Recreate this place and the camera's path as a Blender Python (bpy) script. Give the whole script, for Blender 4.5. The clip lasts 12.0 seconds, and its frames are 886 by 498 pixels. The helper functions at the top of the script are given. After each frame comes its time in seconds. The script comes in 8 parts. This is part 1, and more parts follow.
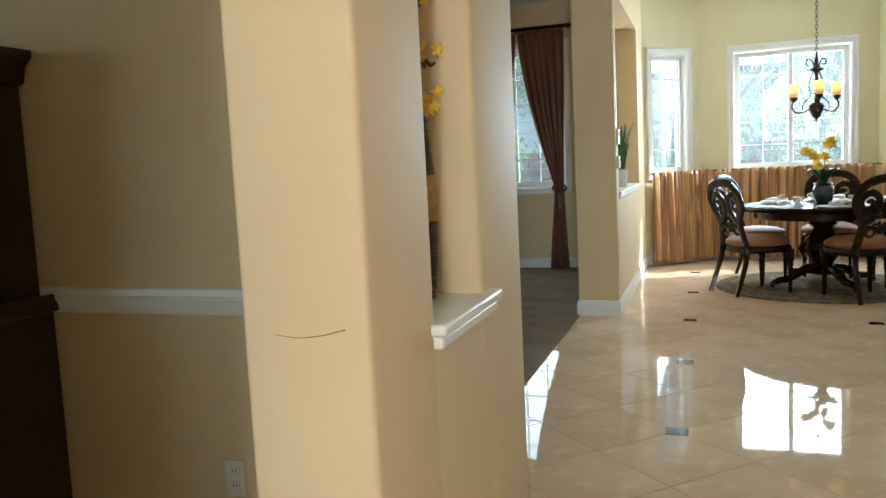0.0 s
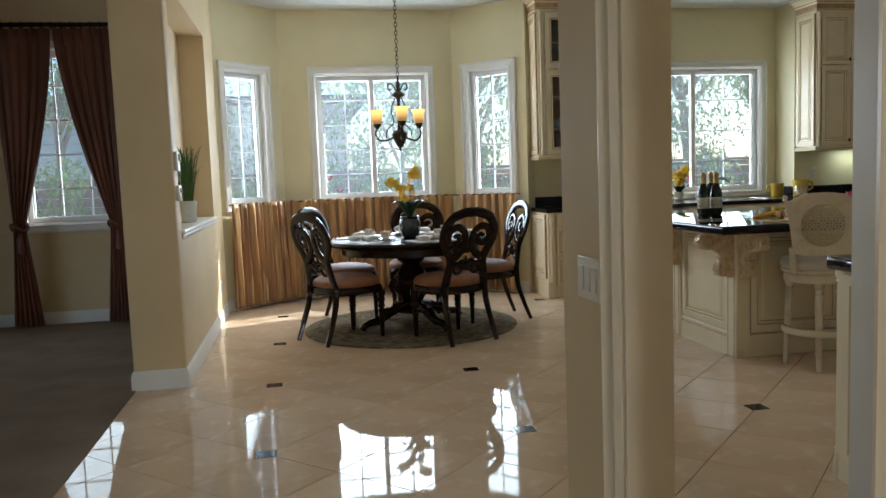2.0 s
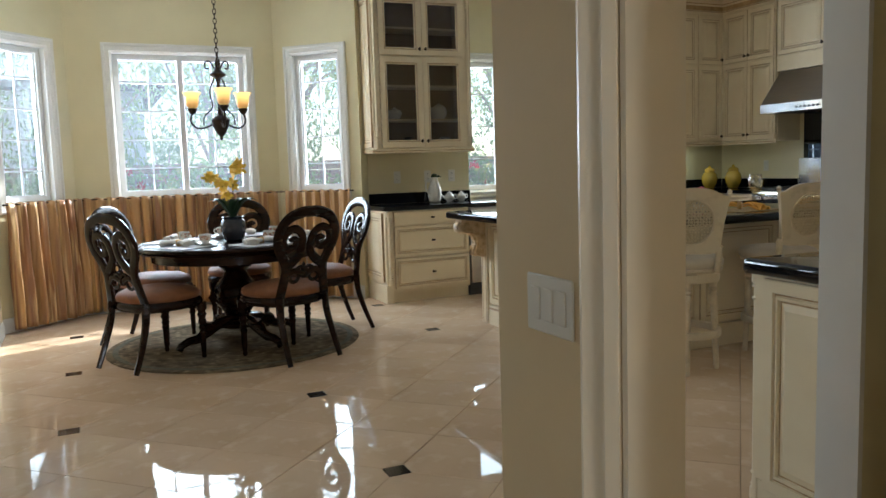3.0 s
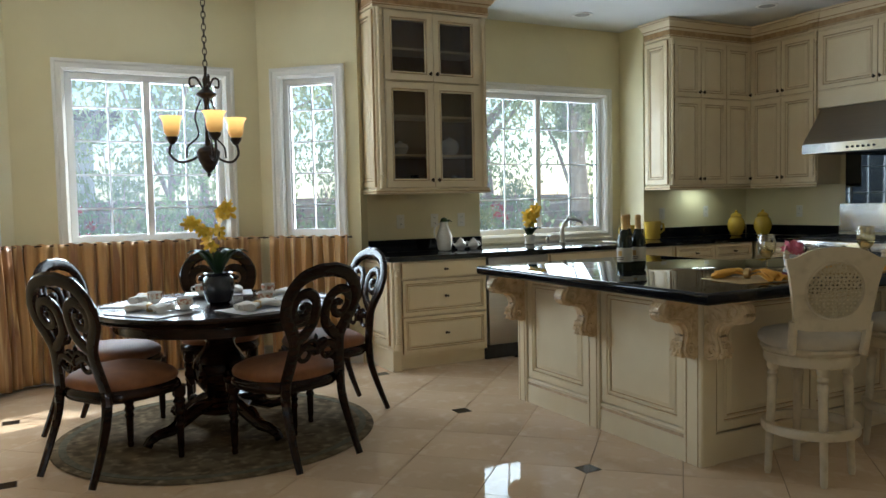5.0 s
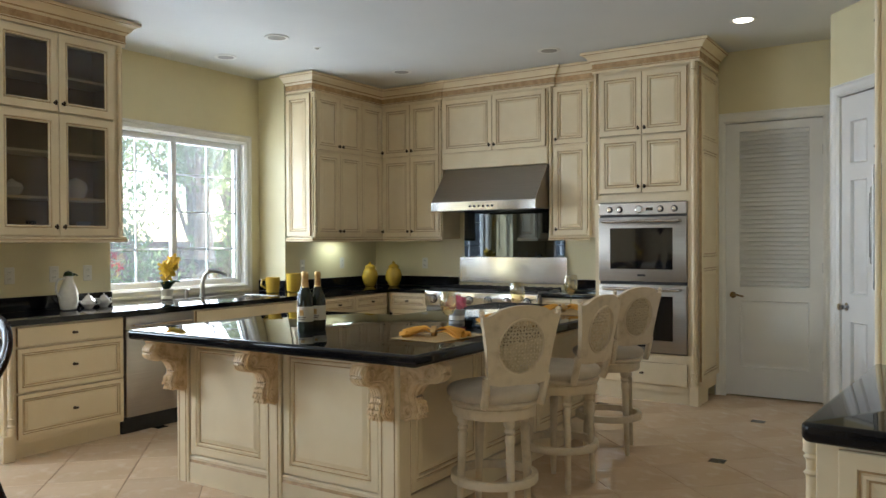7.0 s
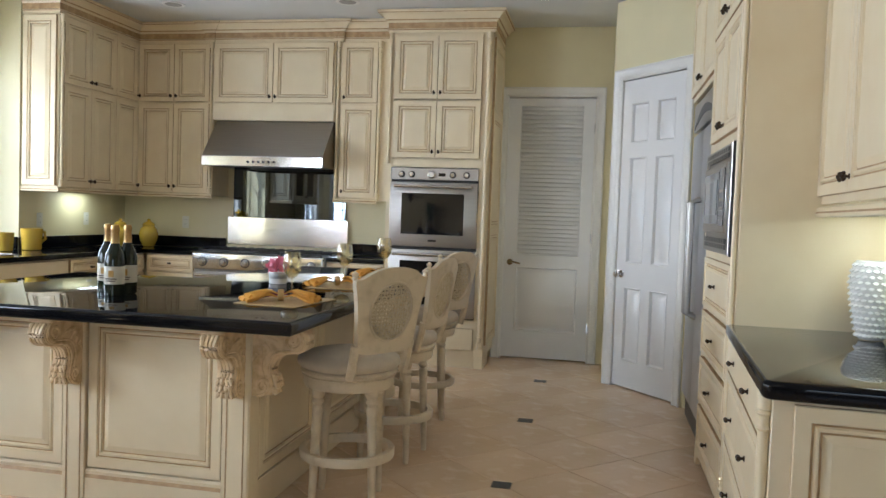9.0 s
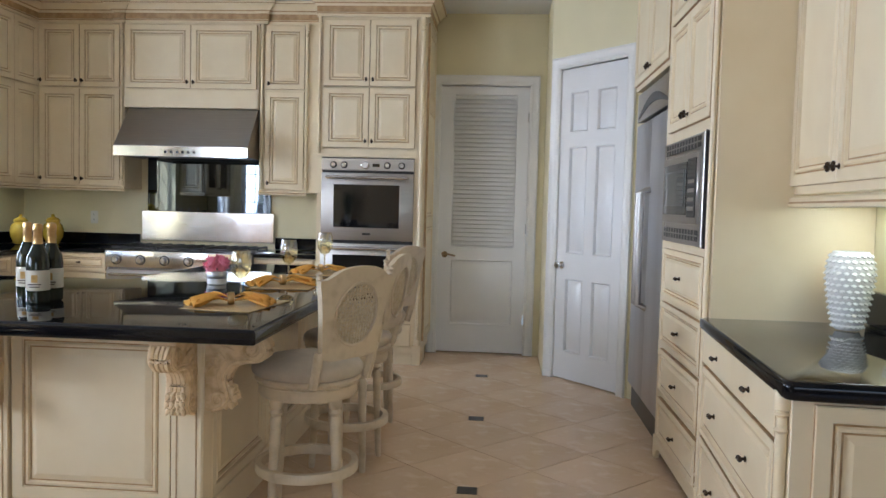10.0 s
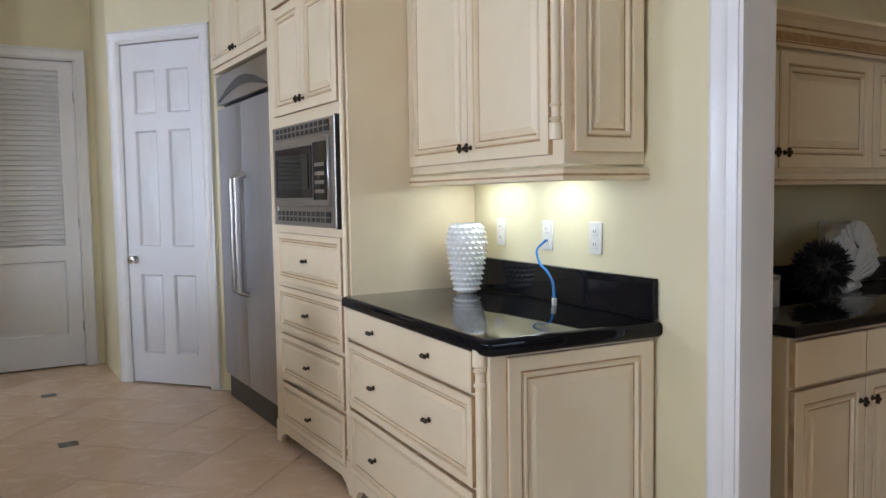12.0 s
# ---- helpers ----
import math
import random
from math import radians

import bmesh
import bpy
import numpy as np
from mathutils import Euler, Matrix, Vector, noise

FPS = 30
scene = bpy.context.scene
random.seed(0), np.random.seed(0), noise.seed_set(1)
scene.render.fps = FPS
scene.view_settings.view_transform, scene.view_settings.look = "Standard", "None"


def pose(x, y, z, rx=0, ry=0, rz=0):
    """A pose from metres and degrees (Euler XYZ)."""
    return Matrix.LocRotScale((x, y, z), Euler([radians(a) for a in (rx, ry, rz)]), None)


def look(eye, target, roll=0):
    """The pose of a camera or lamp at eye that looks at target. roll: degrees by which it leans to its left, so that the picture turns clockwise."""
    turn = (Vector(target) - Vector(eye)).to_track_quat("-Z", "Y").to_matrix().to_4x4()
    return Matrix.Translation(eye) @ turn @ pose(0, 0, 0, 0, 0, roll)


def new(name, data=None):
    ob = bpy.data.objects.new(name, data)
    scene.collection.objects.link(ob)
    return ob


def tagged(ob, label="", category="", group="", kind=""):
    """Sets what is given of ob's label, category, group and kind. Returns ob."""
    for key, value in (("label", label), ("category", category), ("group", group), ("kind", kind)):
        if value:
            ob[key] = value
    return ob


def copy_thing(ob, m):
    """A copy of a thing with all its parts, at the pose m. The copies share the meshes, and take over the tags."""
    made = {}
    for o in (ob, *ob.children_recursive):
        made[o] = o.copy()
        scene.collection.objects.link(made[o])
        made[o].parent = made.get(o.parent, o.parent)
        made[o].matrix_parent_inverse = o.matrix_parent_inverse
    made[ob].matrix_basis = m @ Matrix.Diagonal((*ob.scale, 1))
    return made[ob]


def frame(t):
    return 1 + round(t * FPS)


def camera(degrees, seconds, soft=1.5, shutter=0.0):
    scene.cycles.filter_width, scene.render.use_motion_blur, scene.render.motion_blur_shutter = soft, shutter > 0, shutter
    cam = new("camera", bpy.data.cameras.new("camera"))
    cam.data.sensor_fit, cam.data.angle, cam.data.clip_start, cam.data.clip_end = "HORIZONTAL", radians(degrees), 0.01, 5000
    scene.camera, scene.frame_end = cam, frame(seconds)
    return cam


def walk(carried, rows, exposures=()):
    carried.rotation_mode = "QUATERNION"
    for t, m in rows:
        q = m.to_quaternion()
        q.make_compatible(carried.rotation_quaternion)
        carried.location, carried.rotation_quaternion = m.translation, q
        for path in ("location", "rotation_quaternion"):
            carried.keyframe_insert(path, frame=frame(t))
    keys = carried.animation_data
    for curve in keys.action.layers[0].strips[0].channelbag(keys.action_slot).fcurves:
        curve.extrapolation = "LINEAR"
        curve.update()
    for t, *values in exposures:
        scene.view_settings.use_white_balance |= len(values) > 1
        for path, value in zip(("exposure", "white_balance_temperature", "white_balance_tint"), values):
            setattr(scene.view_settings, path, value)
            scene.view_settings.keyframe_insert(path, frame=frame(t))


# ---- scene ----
cam = camera(59.2, 12.0)
PATH = [
    (0, (-0.214, 0.59, 1.257), (-0.863, 2.469, 1.046), -2.8),
    (0.5, (-0.158, 0.807, 1.264), (-0.505, 2.767, 1.065), -2.6),
    (1, (-0.132, 1.103, 1.277), (-0.27, 3.09, 1.098), -2.0),
    (1.5, (-0.188, 1.434, 1.283), (-0.041, 3.42, 1.094), -2.7),
    (2, (-0.141, 1.799, 1.27), (0.209, 3.759, 1.083), -2.1),
    (2.5, (-0.182, 2.149, 1.27), (0.39, 4.056, 1.084), -1.4),
    (3, (-0.186, 2.501, 1.253), (0.627, 4.317, 1.043), -1.8),
    (3.5, (-0.157, 2.867, 1.274), (0.675, 4.677, 1.103), -1.3),
    (3.7, (-0.199, 3.004, 1.289), (0.649, 4.809, 1.144), -1.2),
    (5.3, (-0.218, 3.857, 1.338), (0.782, 5.586, 1.233), -1.3),
    (5.5, (-0.276, 3.945, 1.351), (0.858, 5.588, 1.236), -1.7),
    (6, (-0.204, 4.141, 1.35), (1.186, 5.576, 1.273), -0.8),
    (6.5, (-0.27, 4.236, 1.363), (1.295, 5.481, 1.339), -0.8),
    (7, (-0.362, 4.246, 1.385), (1.318, 5.33, 1.367), -0.3),
    (7.5, (-0.39, 4.318, 1.365), (1.358, 5.287, 1.314), 0.0),
    (7.7, (-0.38, 4.421, 1.343), (1.396, 5.338, 1.288), 0.2),
    (9.3, (-0.363, 5.122, 1.328), (1.609, 5.441, 1.231), 1.6),
    (9.5, (-0.324, 5.172, 1.34), (1.652, 5.465, 1.24), 1.1),
    (10, (-0.196, 5.326, 1.335), (1.796, 5.476, 1.226), 1.5),
    (10.5, (-0.165, 5.498, 1.334), (1.826, 5.369, 1.192), 0.9),
    (11, (-0.083, 5.656, 1.338), (1.872, 5.263, 1.179), 0.0),
    (11.5, (0.021, 5.736, 1.33), (1.907, 5.082, 1.2), 0.5),
    (12, (0.025, 5.839, 1.326), (1.735, 4.812, 1.189), -0.9),
]
EXPO = [(0.0, 1.4, 5450, 2), (0.5, 1.02, 5400, 6), (1.0, 0.98, 5450, 7), (2.0, 0.66, 5550, 7), (2.5, 0.7, 5550, 8), (3.0, 0.93, 5500, 8), (3.5, 1.16, 5600, 8), (5.5, 0.46, 5550, 5), (6.5, 1.02, 5650, 8), (7.5, 1.2, 5700, 9), (9.5, 1.52, 5400, 14), (12.0, 1.42, 5300, 19)]
walk(cam, [(t, look(eye, target, roll)) for t, eye, target, roll in PATH], EXPO)

# ---- world, sun and exposure ----
SUN_EL, SUN_AZ = 30.0, 69.0            # sun stands to the east-north-east of the bay
world = bpy.data.worlds.new("sky")
scene.world = world
world.use_nodes = True
wn = world.node_tree.nodes
wl = world.node_tree.links
sky = wn.new("ShaderNodeTexSky")
sky.sky_type = "NISHITA"
sky.sun_disc = False
sky.sun_elevation, sky.sun_rotation = radians(SUN_EL), radians(SUN_AZ)
wl.new(sky.outputs[0], wn["Background"].inputs[0])
wn["Background"].inputs[1].default_value = 0.15
sun = new("sun", bpy.data.lights.new("sun", "SUN"))
sun.data.energy, sun.data.angle, sun.data.color = 5.0, radians(0.5), (1.0, 0.94, 0.84)
sd = Vector((math.sin(radians(SUN_AZ)) * math.cos(radians(SUN_EL)), math.cos(radians(SUN_AZ)) * math.cos(radians(SUN_EL)), math.sin(radians(SUN_EL))))
sun.matrix_world = look(sd * 30, (0, 0, 0))


def area(name, m, sx, sy, watts, color=(1, 1, 1)):
    la = bpy.data.lights.new(name, "AREA")
    la.shape, la.size, la.size_y, la.energy, la.color = "RECTANGLE", sx, sy, watts, color
    ob = new(name, la)
    ob.matrix_world = m
    return ob


DAY = (0.93, 0.97, 1.0)
area("bay_window_light", look((0.66, 10.55, 1.75), (0.66, 5.0, 1.0)), 1.2, 1.3, 56, DAY)
area("bay_left_light", look((-0.78, 10.2, 1.75), (1.5, 7.6, 1.0)), 0.5, 1.3, 15, DAY)
area("bay_right_light", look((2.05, 10.2, 1.75), (-0.5, 7.6, 1.0)), 0.5, 1.3, 15, DAY)
area("kitchen_window_light", look((4.37, 10.5, 1.7), (4.37, 5.0, 1.0)), 1.5, 1.4, 37, DAY)
area("living_window_light", look((-2.25, 9.95, 1.7), (-2.25, 5.0, 0.8)), 1.0, 1.5, 14, DAY)
# unseen fill lamp, added to brighten the rooms from the west
area("patio_window_light", look((-5.9, 5.6, 1.5), (0, 5.6, 1.2)), 3.4, 2.0, 5, DAY)
# unseen fill lamp, added to lift the dining room wall
area("dining_window_light", look((-4.66, -0.2, 1.65), (0, 0.2, 1.2)), 1.9, 1.4, 5, DAY)
# unseen fill lamp behind the start, added to brighten the niche wall
area("entry_window_light", look((0.36, -2.4, 1.6), (0.16, 2.6, 1.2)), 0.44, 1.8, 36, (1.0, 0.98, 0.94))

# ---- materials ----
def nodes(name):
    m = bpy.data.materials.new(name)
    m.use_nodes = True
    n, l = m.node_tree.nodes, m.node_tree.links
    return m, n, l, n["Principled BSDF"]


def noise_mix(n, l, a, b, scale, detail=4, lo=0.35, hi=0.65, coord="Object", stretch=None):
    tc = n.new("ShaderNodeTexCoord")
    src = tc.outputs[coord]
    if stretch:
        mp = n.new("ShaderNodeMapping")
        mp.inputs["Scale"].default_value = stretch
        l.new(src, mp.inputs[0])
        src = mp.outputs[0]
    t = n.new("ShaderNodeTexNoise")
    t.inputs["Scale"].default_value, t.inputs["Detail"].default_value = scale, detail
    l.new(src, t.inputs["Vector"])
    r = n.new("ShaderNodeMapRange")
    r.inputs[1].default_value, r.inputs[2].default_value = lo, hi
    l.new(t.outputs[0], r.inputs[0])
    mx = n.new("ShaderNodeMix")
    mx.data_type = "RGBA"
    l.new(r.outputs[0], mx.inputs[0])
    for i, c in ((6, a), (7, b)):
        if isinstance(c, tuple):
            mx.inputs[i].default_value = (*c, 1)
        else:
            l.new(c, mx.inputs[i])
    return mx.outputs[2], t.outputs[0], src


def bump(n, l, p, height, strength, dist=0.002):
    b = n.new("ShaderNodeBump")
    b.inputs["Strength"].default_value, b.inputs["Distance"].default_value = strength, dist
    l.new(height, b.inputs["Height"])
    l.new(b.outputs[0], p.inputs["Normal"])


def fine(n, l, scale, detail=3):
    tc = n.new("ShaderNodeTexCoord")
    t = n.new("ShaderNodeTexNoise")
    t.inputs["Scale"].default_value, t.inputs["Detail"].default_value = scale, detail
    l.new(tc.outputs["Object"], t.inputs["Vector"])
    return t.outputs[0]


def mat(name, a, b=None, scale=8.0, rough=0.5, metal=0.0, bumps=None, coat=0.0, spec=0.5, stretch=None, rvar=0.0, lo=0.35, hi=0.65, sheen=0.0):
    """A plain two-tone noise material with fine relief."""
    m, n, l, p = nodes(name)
    b = b or tuple(c * 0.88 for c in a)
    col, fac, src = noise_mix(n, l, a, b, scale, stretch=stretch, lo=lo, hi=hi)
    l.new(col, p.inputs["Base Color"])
    p.inputs["Roughness"].default_value, p.inputs["Metallic"].default_value = rough, metal
    p.inputs["Specular IOR Level"].default_value = spec
    p.inputs["Coat Weight"].default_value = coat
    p.inputs["Sheen Weight"].default_value = sheen
    if rvar:
        r = n.new("ShaderNodeMapRange")
        r.inputs[3].default_value, r.inputs[4].default_value = max(rough - rvar, 0.02), rough + rvar
        l.new(fine(n, l, scale * 3.1), r.inputs[0])
        l.new(r.outputs[0], p.inputs["Roughness"])
    if bumps:
        bump(n, l, p, fine(n, l, bumps[0]), bumps[1], bumps[2] if len(bumps) > 2 else 0.002)
    return m


WALL = mat("wall_paint", (0.76, 0.68, 0.42), (0.72, 0.64, 0.39), 2.2, 0.42, bumps=(160, 0.25, 0.001), rvar=0.06)
WALL_H = mat("hall_paint", (0.70, 0.555, 0.325), (0.66, 0.515, 0.30), 2.2, 0.6, spec=0.3, bumps=(160, 0.25, 0.001), rvar=0.06)
CEIL = mat("ceiling_paint", (0.72, 0.72, 0.69), (0.69, 0.69, 0.66), 1.6, 0.7, bumps=(220, 0.3, 0.001))
TRIM = mat("white_trim_paint", (0.82, 0.80, 0.74), (0.78, 0.76, 0.70), 5, 0.3, bumps=(60, 0.08, 0.001))
DOORW = mat("white_door_paint", (0.80, 0.79, 0.76), (0.77, 0.76, 0.73), 4, 0.3, bumps=(50, 0.1, 0.001))
VINYL = mat("white_vinyl", (0.83, 0.83, 0.81), (0.80, 0.80, 0.78), 4, 0.28)
CAB = mat("antique_cream_paint", (0.84, 0.72, 0.49), (0.79, 0.66, 0.43), 3.5, 0.36, bumps=(70, 0.1, 0.001), rvar=0.08)
GLAZE = mat("brown_glaze", (0.56, 0.38, 0.19), (0.40, 0.25, 0.11), 22, 0.5)
CORB = mat("glazed_carving", (0.78, 0.60, 0.36), (0.52, 0.34, 0.15), 26, 0.42, bumps=(60, 0.3, 0.002), lo=0.42, hi=0.75)
STOOLP = mat("distressed_cream_paint", (0.66, 0.55, 0.38), (0.46, 0.36, 0.22), 14, 0.45, bumps=(80, 0.2, 0.001), lo=0.5, hi=0.85)
GRAN = mat("black_granite", (0.006, 0.006, 0.007), (0.022, 0.022, 0.024), 260, 0.045, lo=0.6, hi=0.8, spec=0.28)
STEEL = mat("brushed_steel", (0.46, 0.435, 0.40), (0.41, 0.385, 0.35), 9, 0.36, 1.0, stretch=(0.4, 1, 40))
STEELP = mat("polished_steel", (0.86, 0.86, 0.86), (0.80, 0.80, 0.80), 5, 0.14, 1.0, bumps=(3.0, 0.28, 0.010))
STEELH = mat("handle_steel", (0.62, 0.60, 0.57), (0.56, 0.54, 0.51), 9, 0.24, 1.0)
CHROME = mat("chrome", (0.75, 0.75, 0.76), (0.70, 0.70, 0.71), 9, 0.1, 1.0)
BRONZE = mat("dark_bronze", (0.035, 0.025, 0.018), (0.07, 0.045, 0.025), 40, 0.38, 0.8)
IRON = mat("dark_iron", (0.03, 0.022, 0.016), (0.06, 0.04, 0.025), 30, 0.45, 0.6)
BLACKG = mat("black_glass", (0.006, 0.006, 0.007), (0.008, 0.008, 0.009), 4, 0.04, spec=0.45)
DARKMIR = mat("smoked_mirror_glass", (0.11, 0.125, 0.145), (0.10, 0.115, 0.13), 4, 0.02, 1.0)
TRIMC = mat("cream_trim_paint", (0.80, 0.70, 0.52), (0.76, 0.66, 0.48), 5, 0.4, bumps=(60, 0.08, 0.001))
BLACKP = mat("black_enamel", (0.012, 0.012, 0.012), (0.02, 0.02, 0.02), 20, 0.35)
DWOOD = mat("espresso_wood", (0.011, 0.005, 0.003), (0.024, 0.010, 0.005), 7, 0.17, stretch=(1, 1, 6), spec=0.25, rvar=0.05, bumps=(40, 0.1, 0.001))
HUTCH = mat("dark_mahogany", (0.02, 0.009, 0.006), (0.035, 0.014, 0.008), 6, 0.3, stretch=(1, 1, 5))
CARPET = mat("grey_beige_carpet", (0.28, 0.21, 0.145), (0.22, 0.165, 0.11), 3, 0.95, bumps=(420, 0.8, 0.006), spec=0.1)


def tile_mat():
    m, n, l, p = nodes("cream_marble_tile")
    c1, f1, _ = noise_mix(n, l, (0.74, 0.56, 0.38), (0.64, 0.46, 0.29), 2.4, 6, 0.3, 0.7)
    c2, f2, _ = noise_mix(n, l, c1, (0.78, 0.62, 0.44), 9.0, 8, 0.52, 0.72)
    oi = n.new("ShaderNodeObjectInfo")
    r = n.new("ShaderNodeMapRange")
    r.inputs[3].default_value, r.inputs[4].default_value = 0.95, 1.03
    l.new(oi.outputs["Random"], r.inputs[0])
    h = n.new("ShaderNodeHueSaturation")
    l.new(r.outputs[0], h.inputs["Value"])
    l.new(c2, h.inputs["Color"])
    l.new(h.outputs[0], p.inputs["Base Color"])
    p.inputs["Roughness"].default_value = 0.07
    rr = n.new("ShaderNodeMapRange")
    rr.inputs[3].default_value, rr.inputs[4].default_value = 0.015, 0.045
    l.new(fine(n, l, 5), rr.inputs[0])
    l.new(rr.outputs[0], p.inputs["Roughness"])
    bump(n, l, p, fine(n, l, 4.5, 2), 0.03, 0.004)
    p.inputs["Specular IOR Level"].default_value = 0.15
    return m


TILE = tile_mat()
DOT = mat("black_marble_inset", (0.012, 0.012, 0.011), (0.03, 0.028, 0.025), 60, 0.09)
GROUT = mat("beige_grout", (0.42, 0.31, 0.20), (0.36, 0.26, 0.17), 60, 0.8, bumps=(200, 0.4, 0.001))


def glass_mat(name, tint=(0.96, 0.98, 0.97), ior=1.45):
    m = bpy.data.materials.new(name)
    m.use_nodes = True
    n, l = m.node_tree.nodes, m.node_tree.links
    n.remove(n["Principled BSDF"])
    tr, gl, fr, mx = n.new("ShaderNodeBsdfTransparent"), n.new("ShaderNodeBsdfGlossy"), n.new("ShaderNodeFresnel"), n.new("ShaderNodeMixShader")
    tr.inputs[0].default_value = (*tint, 1)
    gl.inputs["Roughness"].default_value = 0.01
    fr.inputs[0].default_value = ior
    l.new(fr.outputs[0], mx.inputs[0])
    l.new(tr.outputs[0], mx.inputs[1])
    l.new(gl.outputs[0], mx.inputs[2])
    l.new(mx.outputs[0], n["Material Output"].inputs[0])
    return m


def hazed(m, share, tint):
    """Mixes a share of pale translucent haze into the pane, imitating window glare."""
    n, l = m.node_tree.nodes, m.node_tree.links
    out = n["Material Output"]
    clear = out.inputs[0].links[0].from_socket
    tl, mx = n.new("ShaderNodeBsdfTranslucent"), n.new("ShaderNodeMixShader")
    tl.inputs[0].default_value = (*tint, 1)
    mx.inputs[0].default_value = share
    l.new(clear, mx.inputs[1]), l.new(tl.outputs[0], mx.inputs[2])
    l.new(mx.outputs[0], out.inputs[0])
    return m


GLASS = hazed(glass_mat("hazed_window_glass"), 0.012, (0.82, 0.92, 1.0))
CGLASS = glass_mat("cabinet_glass", (0.86, 0.83, 0.78))


def emit(name, color, strength):
    m, n, l, p = nodes(name)
    p.inputs["Base Color"].default_value = (*color, 1)
    p.inputs["Emission Color"].default_value = (*color, 1)
    p.inputs["Emission Strength"].default_value = strength
    return m


# ---- mesh tools ----
def thing(name, m, label="", category="", group="", kind=""):
    ob = new(name)
    ob.empty_display_size = 0.1
    ob.matrix_world = m
    return tagged(ob, label, category, group, kind)


def mesh_of(name, bm, mats, smooth=False):
    me = bpy.data.meshes.new(name)
    bmesh.ops.recalc_face_normals(bm, faces=bm.faces[:])
    bm.to_mesh(me)
    bm.free()
    for mm in (mats if isinstance(mats, (list, tuple)) else [mats]):
        me.materials.append(mm)
    if smooth:
        me.polygons.foreach_set("use_smooth", [True] * len(me.polygons))
        me.set_sharp_from_angle(angle=radians(38))
    return me


def part(name, bm, material, parent, label="", smooth=True, loc=None):
    ob = new(name, mesh_of(name, bm, material, smooth))
    ob.parent = parent
    if loc:
        ob.location = loc
    if label:
        ob["label"] = label
    return ob


def solid(name, bm, material, label="", category="", kind="", smooth=True, m=None):
    """A thing or a piece of the setting that is one mesh."""
    ob = new(name, mesh_of(name, bm, material, smooth))
    if m is not None:
        ob.matrix_world = m
    return tagged(ob, label, category, "", kind)


def box(bm, x0, x1, y0, y1, z0, z1, bevel=0.0, seg=1, mi=0):
    vs = [bm.verts.new((x, y, z)) for x in (x0, x1) for y in (y0, y1) for z in (z0, z1)]
    fs = []
    for q in ((0, 1, 3, 2), (4, 6, 7, 5), (0, 4, 5, 1), (2, 3, 7, 6), (0, 2, 6, 4), (1, 5, 7, 3)):
        f = bm.faces.new([vs[i] for i in q])
        f.material_index = mi
        fs.append(f)
    if bevel:
        es = list({e for f in fs for e in f.edges})
        bmesh.ops.bevel(bm, geom=es, offset=bevel, segments=seg, profile=0.5, affect="EDGES", clamp_overlap=True)
    return bm


def B(*a, **k):
    return box(bmesh.new(), *a, **k)


def lathe(bm, prof, segs=20, m=None, mi=0, caps=True):
    """prof: (radius, z) from bottom to top, turned about z."""
    m = m or Matrix.Identity(4)
    rings = []
    for r, z in prof:
        if r < 1e-5:
            rings.append([bm.verts.new(m @ Vector((0, 0, z)))])
        else:
            rings.append([bm.verts.new(m @ Vector((r * math.cos(2 * math.pi * i / segs), r * math.sin(2 * math.pi * i / segs), z))) for i in range(segs)])
    for a, b in zip(rings, rings[1:]):
        for i in range(segs):
            j = (i + 1) % segs
            if len(a) == 1 and len(b) == 1:
                continue
            if len(a) == 1:
                f = bm.faces.new((a[0], b[i], b[j]))
            elif len(b) == 1:
                f = bm.faces.new((a[i], a[j], b[0]))
            else:
                f = bm.faces.new((a[i], a[j], b[j], b[i]))
            f.material_index = mi
    for ring in (rings[0], rings[-1]):
        if caps and len(ring) > 2:
            bm.faces.new(ring).material_index = mi
    return bm


def tube(bm, pts, r, segs=8, flat=1.0, up=(0, 0, 1), closed=False, mi=0):
    """A bar swept along pts; r: radius or a function of 0..1; flat: its thickness across the plane normal to up."""
    pts = [Vector(p) for p in pts]
    n = len(pts)
    rings = []
    upv = Vector(up).normalized()
    for i, p in enumerate(pts):
        a = pts[(i - 1) % n] if (closed or i) else pts[i]
        b = pts[(i + 1) % n] if (closed or i < n - 1) else pts[i]
        d = (b - a).normalized()
        s = d.cross(upv)
        if s.length < 1e-4:
            s = d.cross(Vector((0.3, 0.9, 0.1)))
        s.normalize()
        u = s.cross(d).normalized()
        rr = r(i / max(n - 1, 1)) if callable(r) else r
        rings.append([bm.verts.new(p + s * (rr * math.cos(2 * math.pi * k / segs)) + u * (rr * flat * math.sin(2 * math.pi * k / segs))) for k in range(segs)])
    pairs = list(zip(rings, rings[1:])) + ([(rings[-1], rings[0])] if closed else [])
    for a, b in pairs:
        for k in range(segs):
            j = (k + 1) % segs
            bm.faces.new((a[k], a[j], b[j], b[k])).material_index = mi
    if not closed:
        bm.faces.new(rings[0]).material_index = mi
        bm.faces.new(rings[-1]).material_index = mi
    return bm


